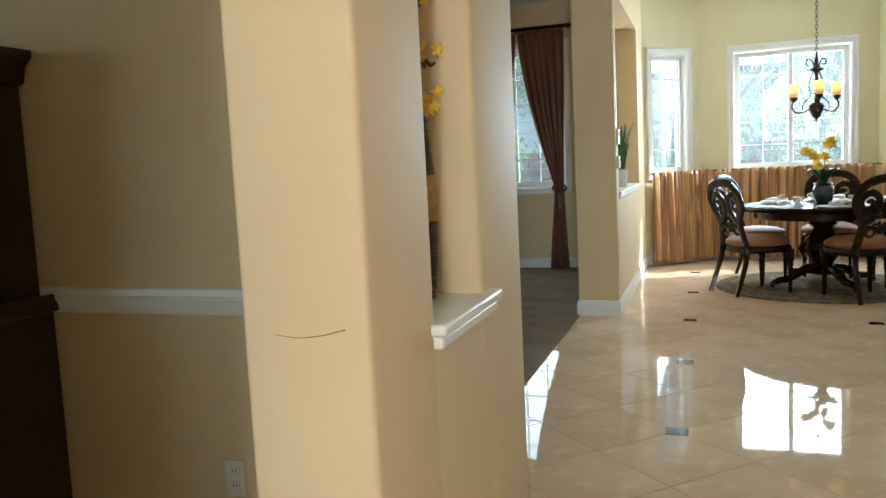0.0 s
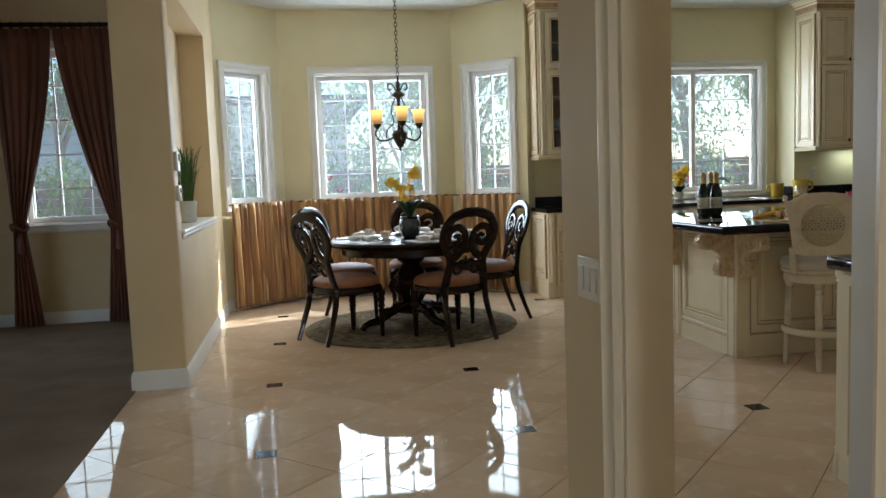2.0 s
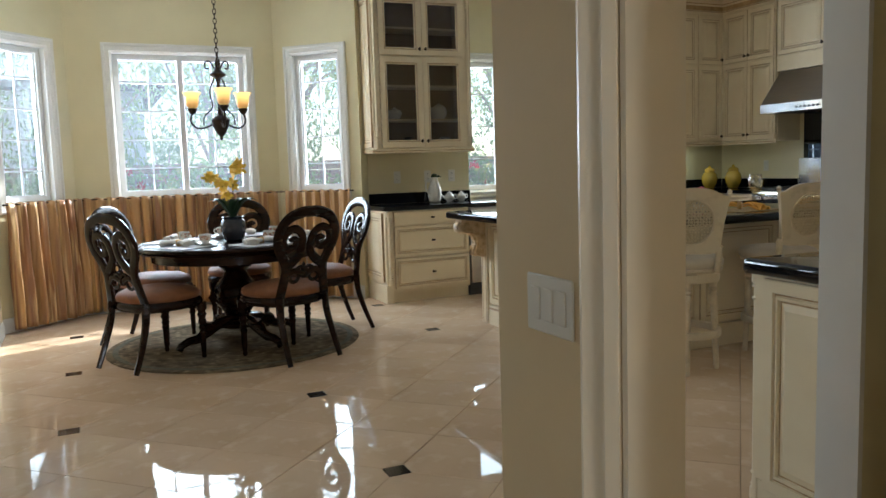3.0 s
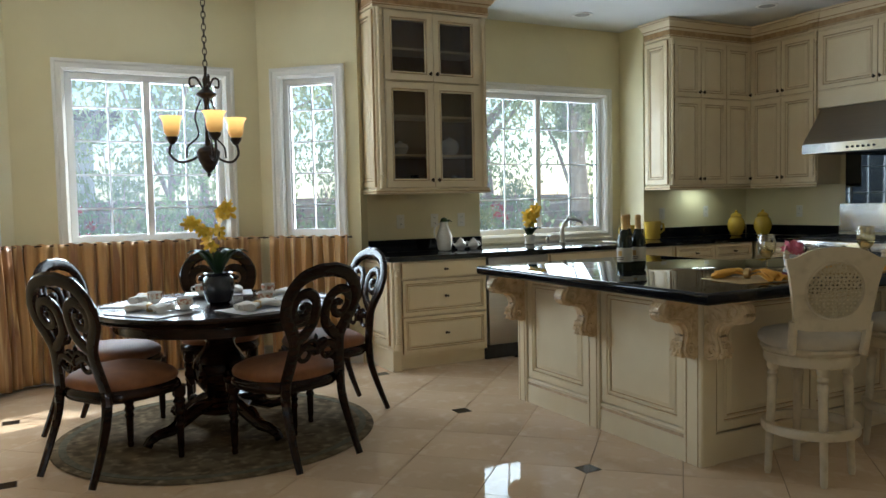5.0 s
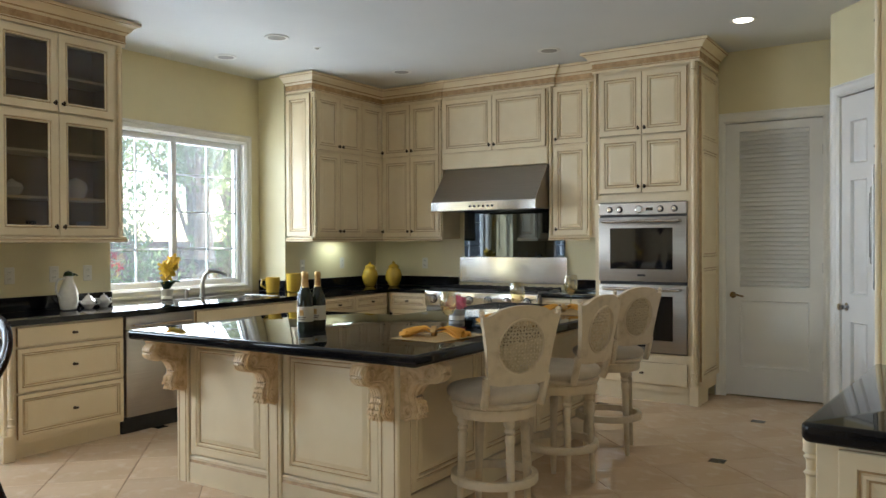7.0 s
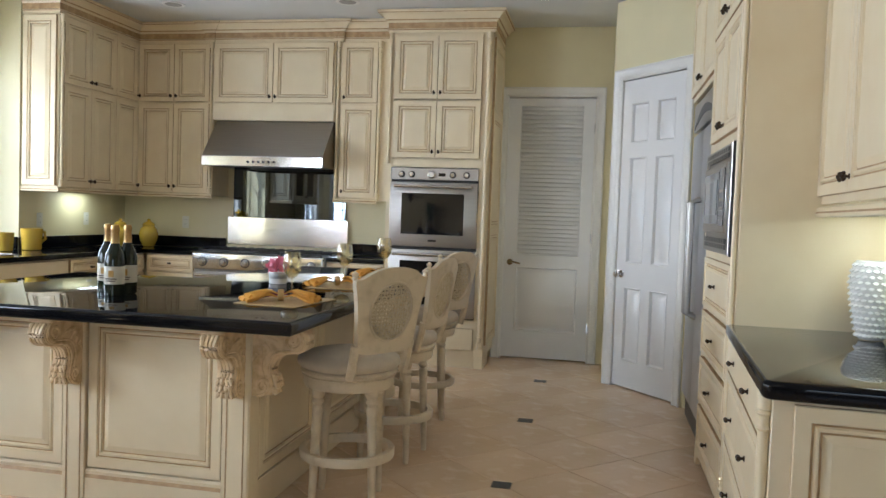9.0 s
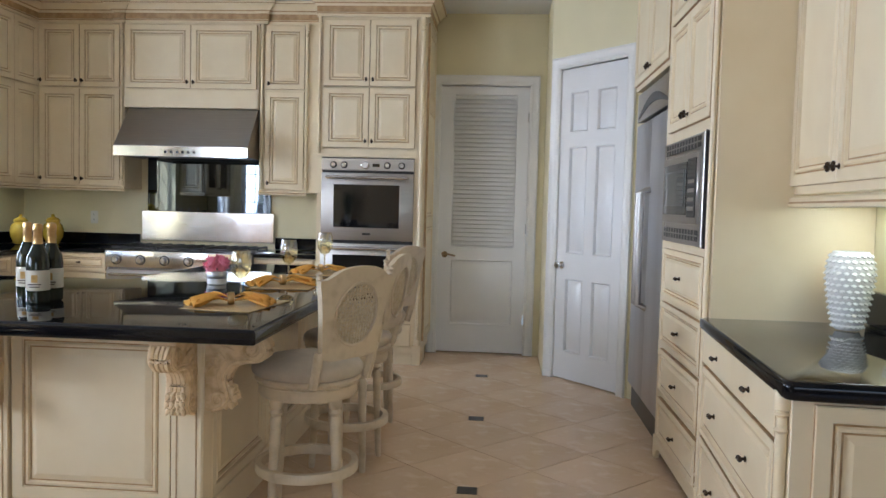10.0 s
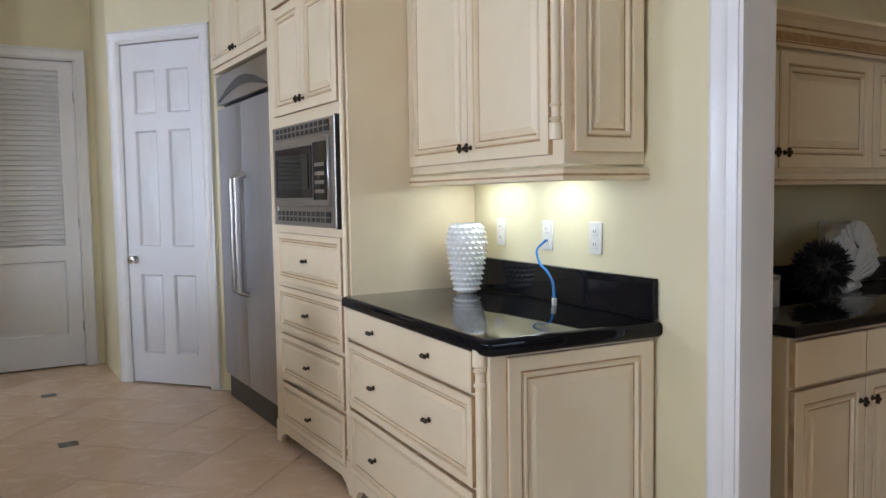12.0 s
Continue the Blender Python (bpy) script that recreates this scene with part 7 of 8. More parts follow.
for x, y, rz in ((2.97, 6.42, -8), (3.80, 6.44, 4), (4.57, 6.42, 2)):
    placemat(pose(x, y, ZI, rz=rz), MATO, "straw-coloured placemat on the island", 0.40, 0.30, "island placemats")
    mg, mnp = pose(x + 0.13, y + 0.03, ZI + 0.004) @ Matrix.Scale(1.06, 4), pose(x - 0.02, y + 0.02, ZI + 0.004, rz=rz - 60)
    g0 = copy_thing(g0, mg) if g0 else wine_glass(mg)
    nn0 = copy_thing(nn0, mnp) if nn0 else fan_napkin(mnp)


def bottle(m):
    t = thing("champagne_bottle", m, "dark green sparkling wine bottle with gold foil neck", "bottle", "bottles on the island")
    part("glass", lathe(bmesh.new(), [(0.035, 0), (0.043, 0.006), (0.044, 0.03), (0.044, 0.16), (0.040, 0.19), (0.028, 0.215), (0.019, 0.24)], 24), BOTTLE, t)
    part("foil", lathe(bmesh.new(), [(0.0195, 0.225), (0.0185, 0.24), (0.0165, 0.29), (0.0185, 0.295), (0.019, 0.31), (0.015, 0.322), (0.0, 0.325)], 20), FOIL, t, "gold foil")
    part("label", lathe(bmesh.new(), [(0.0442, 0.055), (0.0447, 0.056), (0.0447, 0.135), (0.0442, 0.136)], 24), LABELM, t, "cream paper label")
    part("crest", B(-0.012, 0.012, -0.0462, -0.0440, 0.088, 0.118, bevel=0.001), FOIL, t)
    for z, w in ((0.078, 0.024), (0.068, 0.018)):
        part("print_line", B(-w, w, -0.0455, -0.0405, z, z + 0.004), VASEB, t, smooth=False)
    return t


b0 = bottle(pose(2.81, 7.19, ZI, rz=-75))
copy_thing(b0, pose(2.915, 7.195, ZI, rz=-70))
copy_thing(b0, pose(2.94, 7.315, ZI, rz=-80))

t = thing("flower_pot", pose(3.75, 6.80, ZI), "pink flower in a small white pot", "potted plant")
part("pot", lathe(bmesh.new(), [(0.045, 0), (0.049, 0.004), (0.050, 0.06), (0.047, 0.066), (0.04, 0.055), (0, 0.055)], 24), WHITEV, t)
part("pot_band", lathe(bmesh.new(), [(0.0500, 0.030), (0.0515, 0.032), (0.0520, 0.062), (0.0505, 0.064)], 24), PEWTER, t, "grey band")
rng = random.Random(4)
bm = bmesh.new()
for k in range(40):
    a = rng.uniform(0, 6.28)
    r = rng.uniform(0, 0.055)
    petals(bm, Vector((r * math.cos(a), r * math.sin(a), 0.115 - 9 * r * r + rng.uniform(-0.02, 0.02))), 0.026, rng, 6)
part("flowers", bm, PINK, t, "pink carnation petals")["kind"] = "stuff"

# ---- sink counter ----
t = thing("kitchen_faucet", pose(4.40, 9.92, ZI), "brushed steel single-lever kitchen faucet", "faucet")
part("base", lathe(bmesh.new(), [(0.03, 0), (0.03, 0.008), (0.024, 0.014), (0.022, 0.07), (0.019, 0.12), (0, 0.122)], 18), STEEL, t)
sp = smooth_path([(0, 0, 0.10), (0.01, -0.01, 0.18), (0.04, -0.05, 0.225), (0.09, -0.11, 0.225), (0.13, -0.16, 0.19)], 6)
part("spout", tube(bmesh.new(), sp, lambda s: 0.018 - 0.004 * s, 10), STEEL, t)
part("lever", tube(bmesh.new(), [(0.0, 0.0, 0.12), (0.02, -0.03, 0.20), (0.05, -0.05, 0.265)], lambda s: 0.014 - 0.005 * s, 8), STEEL, t)
t = thing("soap_dispenser", pose(4.24, 9.94, ZI), "small steel soap dispenser", "dispenser")
part("body", lathe(bmesh.new(), [(0.018, 0), (0.018, 0.05), (0.012, 0.055), (0.012, 0.075), (0, 0.076)], 14), STEEL, t)
part("spout", tube(bmesh.new(), [(0, 0, 0.07), (0.0, -0.05, 0.072)], 0.006, 8), STEEL, t)
t = thing("kitchen_sink", pose(4.42, 9.60, ZT), "black undermount sink with steel rim", "sink")
part("rim", frame_ring(bmesh.new(), -0.40, 0.40, -0.22, 0.22, [(0, 0), (0, -0.004), (0.014, -0.004), (0.016, 0.0)], cap=True), STEEL, t)
for o in t.children:
    o.rotation_euler = (radians(-90), 0, 0)
    o.location = (0, 0, -0.0005)
orchid(pose(4.0, 9.90, ZI), WHITEV, [(0.035, 0), (0.05, 0.008), (0.05, 0.02), (0.042, 0.03), (0.05, 0.07), (0.052, 0.09), (0.046, 0.092), (0.035, 0.08), (0, 0.08)], "yellow orchid in a white pot at the window", 0.3, ((0.10, 0.0, 0.26), (-0.03, -0.03, 0.20)), 8, leaf=0.11, flow=0.055)


def mug(m, s, label):
    t = thing("yellow_mug", m, label, "mug")
    part("bowl", lathe(bmesh.new(), [(0.045 * s, 0), (0.05 * s, 0.004), (0.052 * s, 0.05 * s), (0.058 * s, 0.12 * s), (0.053 * s, 0.12 * s), (0.046 * s, 0.05 * s), (0, 0.02)], 24), YELC, t)
    part("handle", tube(bmesh.new(), [(0.05 * s, 0, 0.105 * s), (0.085 * s, 0, 0.10 * s), (0.09 * s, 0, 0.06 * s), (0.052 * s, 0, 0.035 * s)], 0.008 * s, 7, up=(0, 1, 0)), YELC, t)


mug(pose(5.10, 9.74, ZI, rz=150), 1.25, "large dull yellow ceramic mug by the window")
mug(pose(5.36, 9.70, ZI, rz=-10), 1.5, "large bright yellow ceramic jug-like mug")


def jar(m, s):
    t = thing("lidded_jar", m, "yellow ceramic lidded jar", "jar", "jars in the corner")
    part("body", lathe(bmesh.new(), [(0.045 * s, 0), (0.05 * s, 0.006), (0.075 * s, 0.06 * s), (0.082 * s, 0.11 * s), (0.07 * s, 0.155 * s), (0.05 * s, 0.175 * s), (0.05 * s, 0.185 * s), (0, 0.186 * s)], 26), YELC, t)
    part("lid", lathe(bmesh.new(), [(0.056 * s, 0.186 * s), (0.056 * s, 0.192 * s), (0.04 * s, 0.21 * s), (0.012 * s, 0.222 * s), (0.016 * s, 0.236 * s), (0, 0.246 * s)], 24), YELC, t)


jar(pose(6.47, 9.62, ZI), 1.1)
jar(pose(6.64, 9.42, ZI), 1.12)
t = thing("ceramic_bird_jug", pose(2.93, 9.62, ZI), "white and green ceramic jug with pointed spout", "jug")
part("body", lathe(bmesh.new(), [(0.04, 0), (0.055, 0.01), (0.068, 0.07), (0.066, 0.13), (0.045, 0.19), (0.03, 0.23), (0.034, 0.25), (0.0, 0.26)], 24), WHITEV, t)
part("head", lathe(bmesh.new(), [(0.03, 0.235), (0.034, 0.255), (0.024, 0.28), (0.0, 0.29)], 16), LEAFD, t, "dark green top")
part("spout", tube(bmesh.new(), [(0.02, 0, 0.25), (0.05, 0, 0.262), (0.075, 0, 0.25)], lambda s: 0.014 - 0.011 * s, 8), LEAFD, t)
part("handle", tube(bmesh.new(), smooth_path([(-0.03, 0, 0.235), (-0.08, 0, 0.22), (-0.095, 0, 0.15), (-0.065, 0, 0.09)], 4), 0.008, 7, up=(0, 1, 0)), WHITEV, t)


def teapot(m, s, label):
    t = thing("teapot", m, label, "teapot", "tea set by the window")
    part("body", lathe(bmesh.new(), [(0.03 * s, 0), (0.035 * s, 0.006), (0.06 * s, 0.04 * s), (0.058 * s, 0.07 * s), (0.035 * s, 0.095 * s), (0.03 * s, 0.10 * s), (0, 0.101 * s)], 22), CHINA, t)
    part("lid", lathe(bmesh.new(), [(0.034 * s, 0.10 * s), (0.02 * s, 0.115 * s), (0.006 * s, 0.12 * s), (0.01 * s, 0.13 * s), (0, 0.136 * s)], 18), CHINA, t)
    part("spout", tube(bmesh.new(), [(0.05 * s, 0, 0.045 * s), (0.085 * s, 0, 0.07 * s), (0.10 * s, 0, 0.095 * s)], lambda q: 0.012 * s - 0.006 * s * q, 8), CHINA, t)
    part("handle", tube(bmesh.new(), smooth_path([(-0.05 * s, 0, 0.08 * s), (-0.09 * s, 0, 0.08 * s), (-0.095 * s, 0, 0.045 * s), (-0.055 * s, 0, 0.03 * s)], 4), 0.006 * s, 7, up=(0, 1, 0)), CHINA, t)


teapot(pose(3.10, 9.64, ZI, rz=170), 0.85, "small white china teapot on the granite counter")
teapot(pose(3.24, 9.66, ZI, rz=190), 0.8, "small white china creamer on the granite counter")

# dishes behind the glass doors
def dish(name, x, z, prof, material, label, cat):
    ob = solid(name, lathe(bmesh.new(), prof, 20, pose(x, 9.66, z)), material, label, cat)
    return ob


dish("sugar_bowl", 2.55, 1.719, [(0.04, 0), (0.06, 0.02), (0.075, 0.06), (0.06, 0.09), (0.03, 0.10), (0.012, 0.115), (0, 0.125)], CHINA, "white china sugar bowl on a shelf", "bowl")
dish("china_teapot", 3.02, 1.719, [(0.05, 0), (0.075, 0.03), (0.085, 0.08), (0.07, 0.12), (0.04, 0.14), (0.012, 0.15), (0, 0.165)], CHINA, "white china teapot on a shelf", "teapot")
dish("glass_tumbler", 2.68, 1.451, [(0.03, 0), (0.036, 0.1), (0.033, 0.1), (0.027, 0.01), (0, 0.01)], BLACKP, "dark tumbler on the lowest shelf", "tumbler")
dish("serving_bowl", 2.45, 1.451, [(0.05, 0), (0.08, 0.03), (0.11, 0.07), (0.105, 0.07), (0.07, 0.03), (0, 0.015)], CHINA, "white serving bowl on the lowest shelf", "bowl")
dish("small_pitcher", 3.08, 1.451, [(0.04, 0), (0.05, 0.03), (0.045, 0.08), (0.05, 0.1), (0, 0.1)], PEWTER, "pewter pitcher on the lowest shelf", "pitcher")

# ---- side counter ----
t = thing("textured_vase", SROT @ pose(2.90, 3.97, ZI) @ Matrix.Diagonal((0.97, 0.97, 1.1, 1)), "white ceramic vase covered in raised petals", "vase")
vp = [(0.045, 0), (0.052, 0.006), (0.066, 0.06), (0.083, 0.15), (0.088, 0.20), (0.080, 0.25), (0.066, 0.275), (0.060, 0.275), (0.07, 0.24), (0.05, 0.05), (0, 0.03)]
part("body", lathe(bmesh.new(), vp, 28), WHITEV, t)
bm = bmesh.new()
for j in range(13):
    z = 0.015 + j * 0.0205
    r = 0
    for (r0, z0), (r1, z1) in zip(vp[1:6], vp[2:7]):
        if z0 <= z <= z1:
            r = r0 + (r1 - r0) * (z - z0) / (z1 - z0)
    for k in range(20):
        a = 2 * math.pi * (k + 0.5 * (j % 2)) / 20
        bmesh.ops.create_icosphere(bm, subdivisions=1, radius=0.0125, matrix=pose(r * math.cos(a), r * math.sin(a), z, rz=math.degrees(a)) @ pose(0, 0, 0, ry=35) @ Matrix.Diagonal((1.05, 0.95, 0.42, 1)))
part("petal_relief", bm, WHITEV, t)
t = thing("network_cable", SROT @ pose(-0.056, 0, 0), "blue network cable hanging from an outlet", "cable")
part("cord", tube(bmesh.new(), smooth_path([(2.556, YS + 0.012, 1.14), (2.565, YS + 0.05, 1.10), (2.53, YS + 0.06, 1.05), (2.44, YS + 0.09, 1.03), (2.385, YS + 0.10, 0.99), (2.375, YS + 0.10, 0.93)], 6), 0.005, 7), BLUE, t)
part("plug", B(2.368, 2.382, YS + 0.092, YS + 0.108, 0.901, 0.932, bevel=0.002), PLATE, t)


def under_light(x, y, rz, watts):
    mm = (SROT if y < 5 else Matrix.Identity(4)) @ pose(x, y, 1.402)
    t = thing("under_cabinet_light", mm @ pose(0, 0, 0.018), "slim white under-cabinet puck light, lit", "lamp", "under-cabinet lights")
    part("housing", lathe(bmesh.new(), [(0.0, -0.012), (0.035, -0.012), (0.04, -0.008), (0.04, 0.0), (0, 0.0)], 18), TRIM, t)
    part("lens", lathe(bmesh.new(), [(0.0, -0.0145), (0.028, -0.0145), (0.028, -0.0122), (0, -0.0122)], 16), CANLIT, t)
    la = bpy.data.lights.new("under_light", "AREA")
    la.shape, la.size, la.size_y, la.energy, la.color = "RECTANGLE", 0.30, 0.05, watts, (0.92, 1.0, 0.86)
    ob = new("under_light", la)
    ob.matrix_world = mm


under_light(2.80, 3.94, 0, 0.42)
under_light(2.35, 3.94, 0, 0.42)
under_light(6.05, 9.70, 0, 0.7)

# pantry things
t = thing("shell_ornament", pose(1.95, 2.72, ZI, rz=-75) @ Matrix.Scale(1.15, 4), "white ribbed fan shell ornament on the pantry counter", "ornament")
bm = bmesh.new()
for k in range(15):
    a = radians(12 + 156 * k / 14)
    tube(bm, [(0.02 * math.cos(a), 0, 0.02 + 0.01 * math.sin(a)), (0.18 * math.cos(a), -0.03, 0.03 + 0.13 * math.sin(a)), (0.30 * math.cos(a), -0.01, 0.03 + 0.22 * math.sin(a))], lambda s: 0.008 + 0.022 * s, 6)
box(bm, -0.08, 0.08, -0.04, 0.04, 0, 0.03, bevel=0.01)
part("shell", bm, WHITEV, t)
t = thing("black_urchin_ornament", pose(1.82, 3.08, ZI) @ Matrix.Scale(0.95, 4), "spiky black round ornament on the pantry counter", "ornament")
bm = bmesh.new()
rng = random.Random(2)
for k in range(420):
    v = Vector((rng.gauss(0, 1), rng.gauss(0, 1), rng.gauss(0, 1))).normalized()
    tube(bm, [Vector((0, 0, 0.13)) + v * 0.05, Vector((0, 0, 0.13)) + v * rng.uniform(0.105, 0.128)], lambda s: 0.010 - 0.008 * s, 4)
bmesh.ops.create_icosphere(bm, subdivisions=2, radius=0.085, matrix=pose(0, 0, 0.13))
lathe(bm, [(0.04, 0), (0.04, 0.01), (0.015, 0.02), (0.015, 0.08), (0, 0.08)], 14)
part("spines", bm, BLACKP, t)["kind"] = "stuff"
t = thing("small_canister", pose(1.86, 3.36, ZI), "small white canister on the pantry counter", "canister")
part("body", lathe(bmesh.new(), [(0.05, 0), (0.052, 0.004), (0.052, 0.10), (0.0, 0.101)], 20), WHITEV, t)
part("lid", lathe(bmesh.new(), [(0.054, 0.101), (0.054, 0.115), (0.01, 0.12), (0.012, 0.13), (0, 0.135)], 20), PEWTER, t)


# ---- ceiling fittings ----
def can_light(x, y, lit):
    t = thing("recessed_light", pose(x, y, ZC), "round recessed ceiling light, " + ("lit" if lit else "switched off"), "ceiling light", "recessed ceiling lights")
    part("trim_ring", lathe(bmesh.new(), [(0.075, -0.001), (0.098, -0.001), (0.100, -0.005), (0.085, -0.010), (0.072, -0.006), (0.072, -0.001)], 32), TRIM, t)
    part("lens", lathe(bmesh.new(), [(0.0, -0.006), (0.071, -0.006), (0.071, -0.0015), (0, -0.0015)], 28), CANLIT if lit else mat("unlit_can", (0.35, 0.33, 0.30), (0.3, 0.28, 0.25), 8, 0.4), t)
    if lit:
        la = bpy.data.lights.new("can_light", "SPOT")
        la.energy, la.spot_size, la.spot_blend, la.shadow_soft_size, la.color = 5, radians(95), 0.6, 0.05, (1.0, 0.85, 0.62)
        ob = new("can_light", la)
        ob.matrix_world = pose(x, y, ZC - 0.02)


# (-0.15, 5.60) and (1.25, 2.30) are unseen, added to brighten hall and pantry
for x, y, lit in ((4.26, 8.83, False), (4.49, 9.69, False), (5.87, 8.74, False), (5.90, 7.17, False), (5.86, 5.54, True), (3.60, 5.54, True), (-0.15, 5.60, True), (1.25, 2.30, True), (-0.15, 8.75, True), (-2.33, 7.4, True)):
    can_light(x, y, lit)
t = thing("sprinkler_head", pose(4.70, 8.79, ZC), "small white ceiling sprinkler", "sprinkler")
part("escutcheon", lathe(bmesh.new(), [(0.0, -0.02), (0.012, -0.018), (0.014, -0.006), (0.03, -0.003), (0.032, 0.0), (0, 0)], 16), TRIM, t)

# ---- garden beyond the windows ----
SOIL = mat("garden_soil", (0.16, 0.12, 0.08), (0.10, 0.08, 0.05), 3, 0.95, bumps=(30, 0.5, 0.02))
BLOCK = mat("pink_slump_block", (0.42, 0.28, 0.22), (0.34, 0.22, 0.17), 6, 0.9, bumps=(40, 0.6, 0.006))
SIDING = mat("white_lap_siding", (0.78, 0.77, 0.74), (0.72, 0.71, 0.68), 4, 0.6)
BARK = mat("pale_bark", (0.50, 0.38, 0.30), (0.34, 0.25, 0.19), 9, 0.9, stretch=(1, 1, 0.2), bumps=(18, 0.8, 0.02))
STUCCO = mat("cream_stucco", (0.60, 0.53, 0.40), (0.55, 0.48, 0.36), 5, 0.9, bumps=(80, 0.6, 0.004))
PATIO = mat("pale_concrete", (0.50, 0.47, 0.42), (0.43, 0.40, 0.36), 2, 0.85, bumps=(60, 0.3, 0.003))


def leaf_mat(name, a, b):
    m, n, l, p = nodes(name)
    g = n.new("ShaderNodeNewGeometry")
    mx = n.new("ShaderNodeMix")
    mx.data_type = "RGBA"
    l.new(g.outputs["Random Per Island"], mx.inputs[0])
    mx.inputs[6].default_value, mx.inputs[7].default_value = (*a, 1), (*b, 1)
    l.new(mx.outputs[2], p.inputs["Base Color"])
    p.inputs["Roughness"].default_value = 0.5
    tl = n.new("ShaderNodeBsdfTranslucent")
    l.new(mx.outputs[2], tl.inputs[0])
    ms = n.new("ShaderNodeMixShader")
    ms.inputs[0].default_value = 0.72
    l.new(p.outputs[0], ms.inputs[1]), l.new(tl.outputs[0], ms.inputs[2])
    l.new(ms.outputs[0], n["Material Output"].inputs[0])
    return m


LEAF1 = leaf_mat("shrub_leaves", (0.24, 0.32, 0.13), (0.42, 0.48, 0.22))
LEAF2 = leaf_mat("tree_leaves", (0.32, 0.40, 0.17), (0.54, 0.56, 0.27))
LEAF3 = leaf_mat("red_blossom", (0.45, 0.03, 0.04), (0.55, 0.10, 0.10))

gb = bmesh.new()
for q in (((-400, 10.62), (400, 10.62), (400, 600), (-400, 600)), ((-400, -400), (400, -400), (400, -2.82), (-400, -2.82)), ((-400, -2.82), (-6.32, -2.82), (-6.32, 10.62), (-400, 10.62)), ((7.22, -2.82), (400, -2.82), (400, 10.62), (7.22, 10.62))):
    gb.faces.new([gb.verts.new((x, y, -0.10)) for x, y in q])
bmesh.ops.remove_doubles(gb, verts=gb.verts[:], dist=0.001)
solid("ground", gb, SOIL, "bare brown garden soil", "ground", "structure", smooth=False)
plain("roof_slab", -6.6, 7.4, -3.0, 10.65, ZC + 0.20, ZC + 0.40, STUCCO, "stucco eave and roof slab", "roof")
plain("wall_outer_pantry", 2.95, 7.2, -2.7, 3.55, -0.05, ZC + 0.15, STUCCO, "stucco outer block of the house", "wall")
plain("patio", -6, 7, 10.62, 12.6, -0.10, -0.06, PATIO, "pale concrete patio", "patio")


def clumps(bm, rng, c, r, n, size):
    """Small pointed leaves scattered in an uneven ball."""
    for _ in range(n):
        v = Vector((rng.gauss(0, 1), rng.gauss(0, 1), rng.gauss(0, 1))).normalized() * r * rng.random() ** 0.4
        p = Vector(c) + Vector((v.x, v.y, v.z * 0.85))
        q = Euler((rng.uniform(0, 6.3), rng.uniform(0, 6.3), rng.uniform(0, 6.3))).to_matrix()
        s = size * rng.uniform(0.6, 1.3)
        bm.faces.new([bm.verts.new(p + q @ Vector(w) * s) for w in ((-1, 0, 0), (0, -0.42, 0.1), (1, 0, 0), (0, 0.42, 0.1))])


def tree(x, y, h, cr, seed, label, leaves=2600, trunk=0.10):
    rng = random.Random(seed)
    t = thing("garden_tree", pose(x, y, -0.10), label, "tree", "garden trees")
    bm = bmesh.new()
    top = Vector((rng.uniform(-.3, .3), rng.uniform(-.2, .2), h * 0.55))
    tube(bm, smooth_path([(0, 0, 0), (top.x * 0.3 + 0.05, top.y * 0.3, h * 0.25), tuple(top)], 5), lambda s: trunk * (1 - 0.55 * s), 9)
    ends = []
    for k in range(9):
        a = rng.uniform(0, 6.28)
        e = top + Vector((math.cos(a) * cr * rng.uniform(0.4, 0.9), math.sin(a) * cr * rng.uniform(0.4, 0.9), rng.uniform(0.0, 0.45) * h))
        b0_ = top * rng.uniform(0.6, 1.0)
        mid = (b0_ + e) / 2 + Vector((rng.uniform(-.15, .15), rng.uniform(-.15, .15), 0.12))
        tube(bm, smooth_path([tuple(b0_), tuple(mid), tuple(e)], 4), lambda s: trunk * 0.42 * (1 - 0.8 * s), 6)
        ends += [e, mid]
    part("trunk", bm, BARK, t)
    bm = bmesh.new()
    per = leaves // len(ends)
    for e in ends:
        clumps(bm, rng, e, cr * rng.uniform(0.28, 0.5), per, 0.055)
    cr_ = part("crown", bm, LEAF2, t, smooth=False)
    cr_["kind"] = "stuff"


def shrub(x, y, r, h, seed, red=False):
    rng = random.Random(seed)
    t = thing("garden_shrub", pose(x, y, -0.10), "leafy green garden shrub" + (" with red blossoms" if red else " by the block wall"), "shrub", "garden shrubs")
    bm, st = bmesh.new(), bmesh.new()
    for k in range(9):
        a, rr = rng.uniform(0, 6.28), r * rng.random()
        e = Vector((rr * math.cos(a), rr * math.sin(a), h * rng.uniform(0.35, 0.95)))
        tube(st, [(0, 0, 0), tuple(e * 0.5 + Vector((0.05, 0, 0.05))), tuple(e)], lambda s: 0.018 * (1 - 0.7 * s), 5)
        clumps(bm, rng, e, r * rng.uniform(0.35, 0.55), 130, 0.045)
    part("stems", st, BARK, t)
    part("foliage", bm, LEAF1, t, smooth=False)["kind"] = "stuff"
    if red:
        bm = bmesh.new()
        for k in range(9):
            a, rr = rng.uniform(0, 6.28), r * rng.uniform(0.3, 0.9)
            clumps(bm, rng, (rr * math.cos(a), rr * math.sin(a) - 0.1, h * rng.uniform(0.5, 0.95)), 0.08, 14, 0.045)
        part("blossoms", bm, LEAF3, t, "red blossoms", smooth=False)["kind"] = "stuff"


k = 0
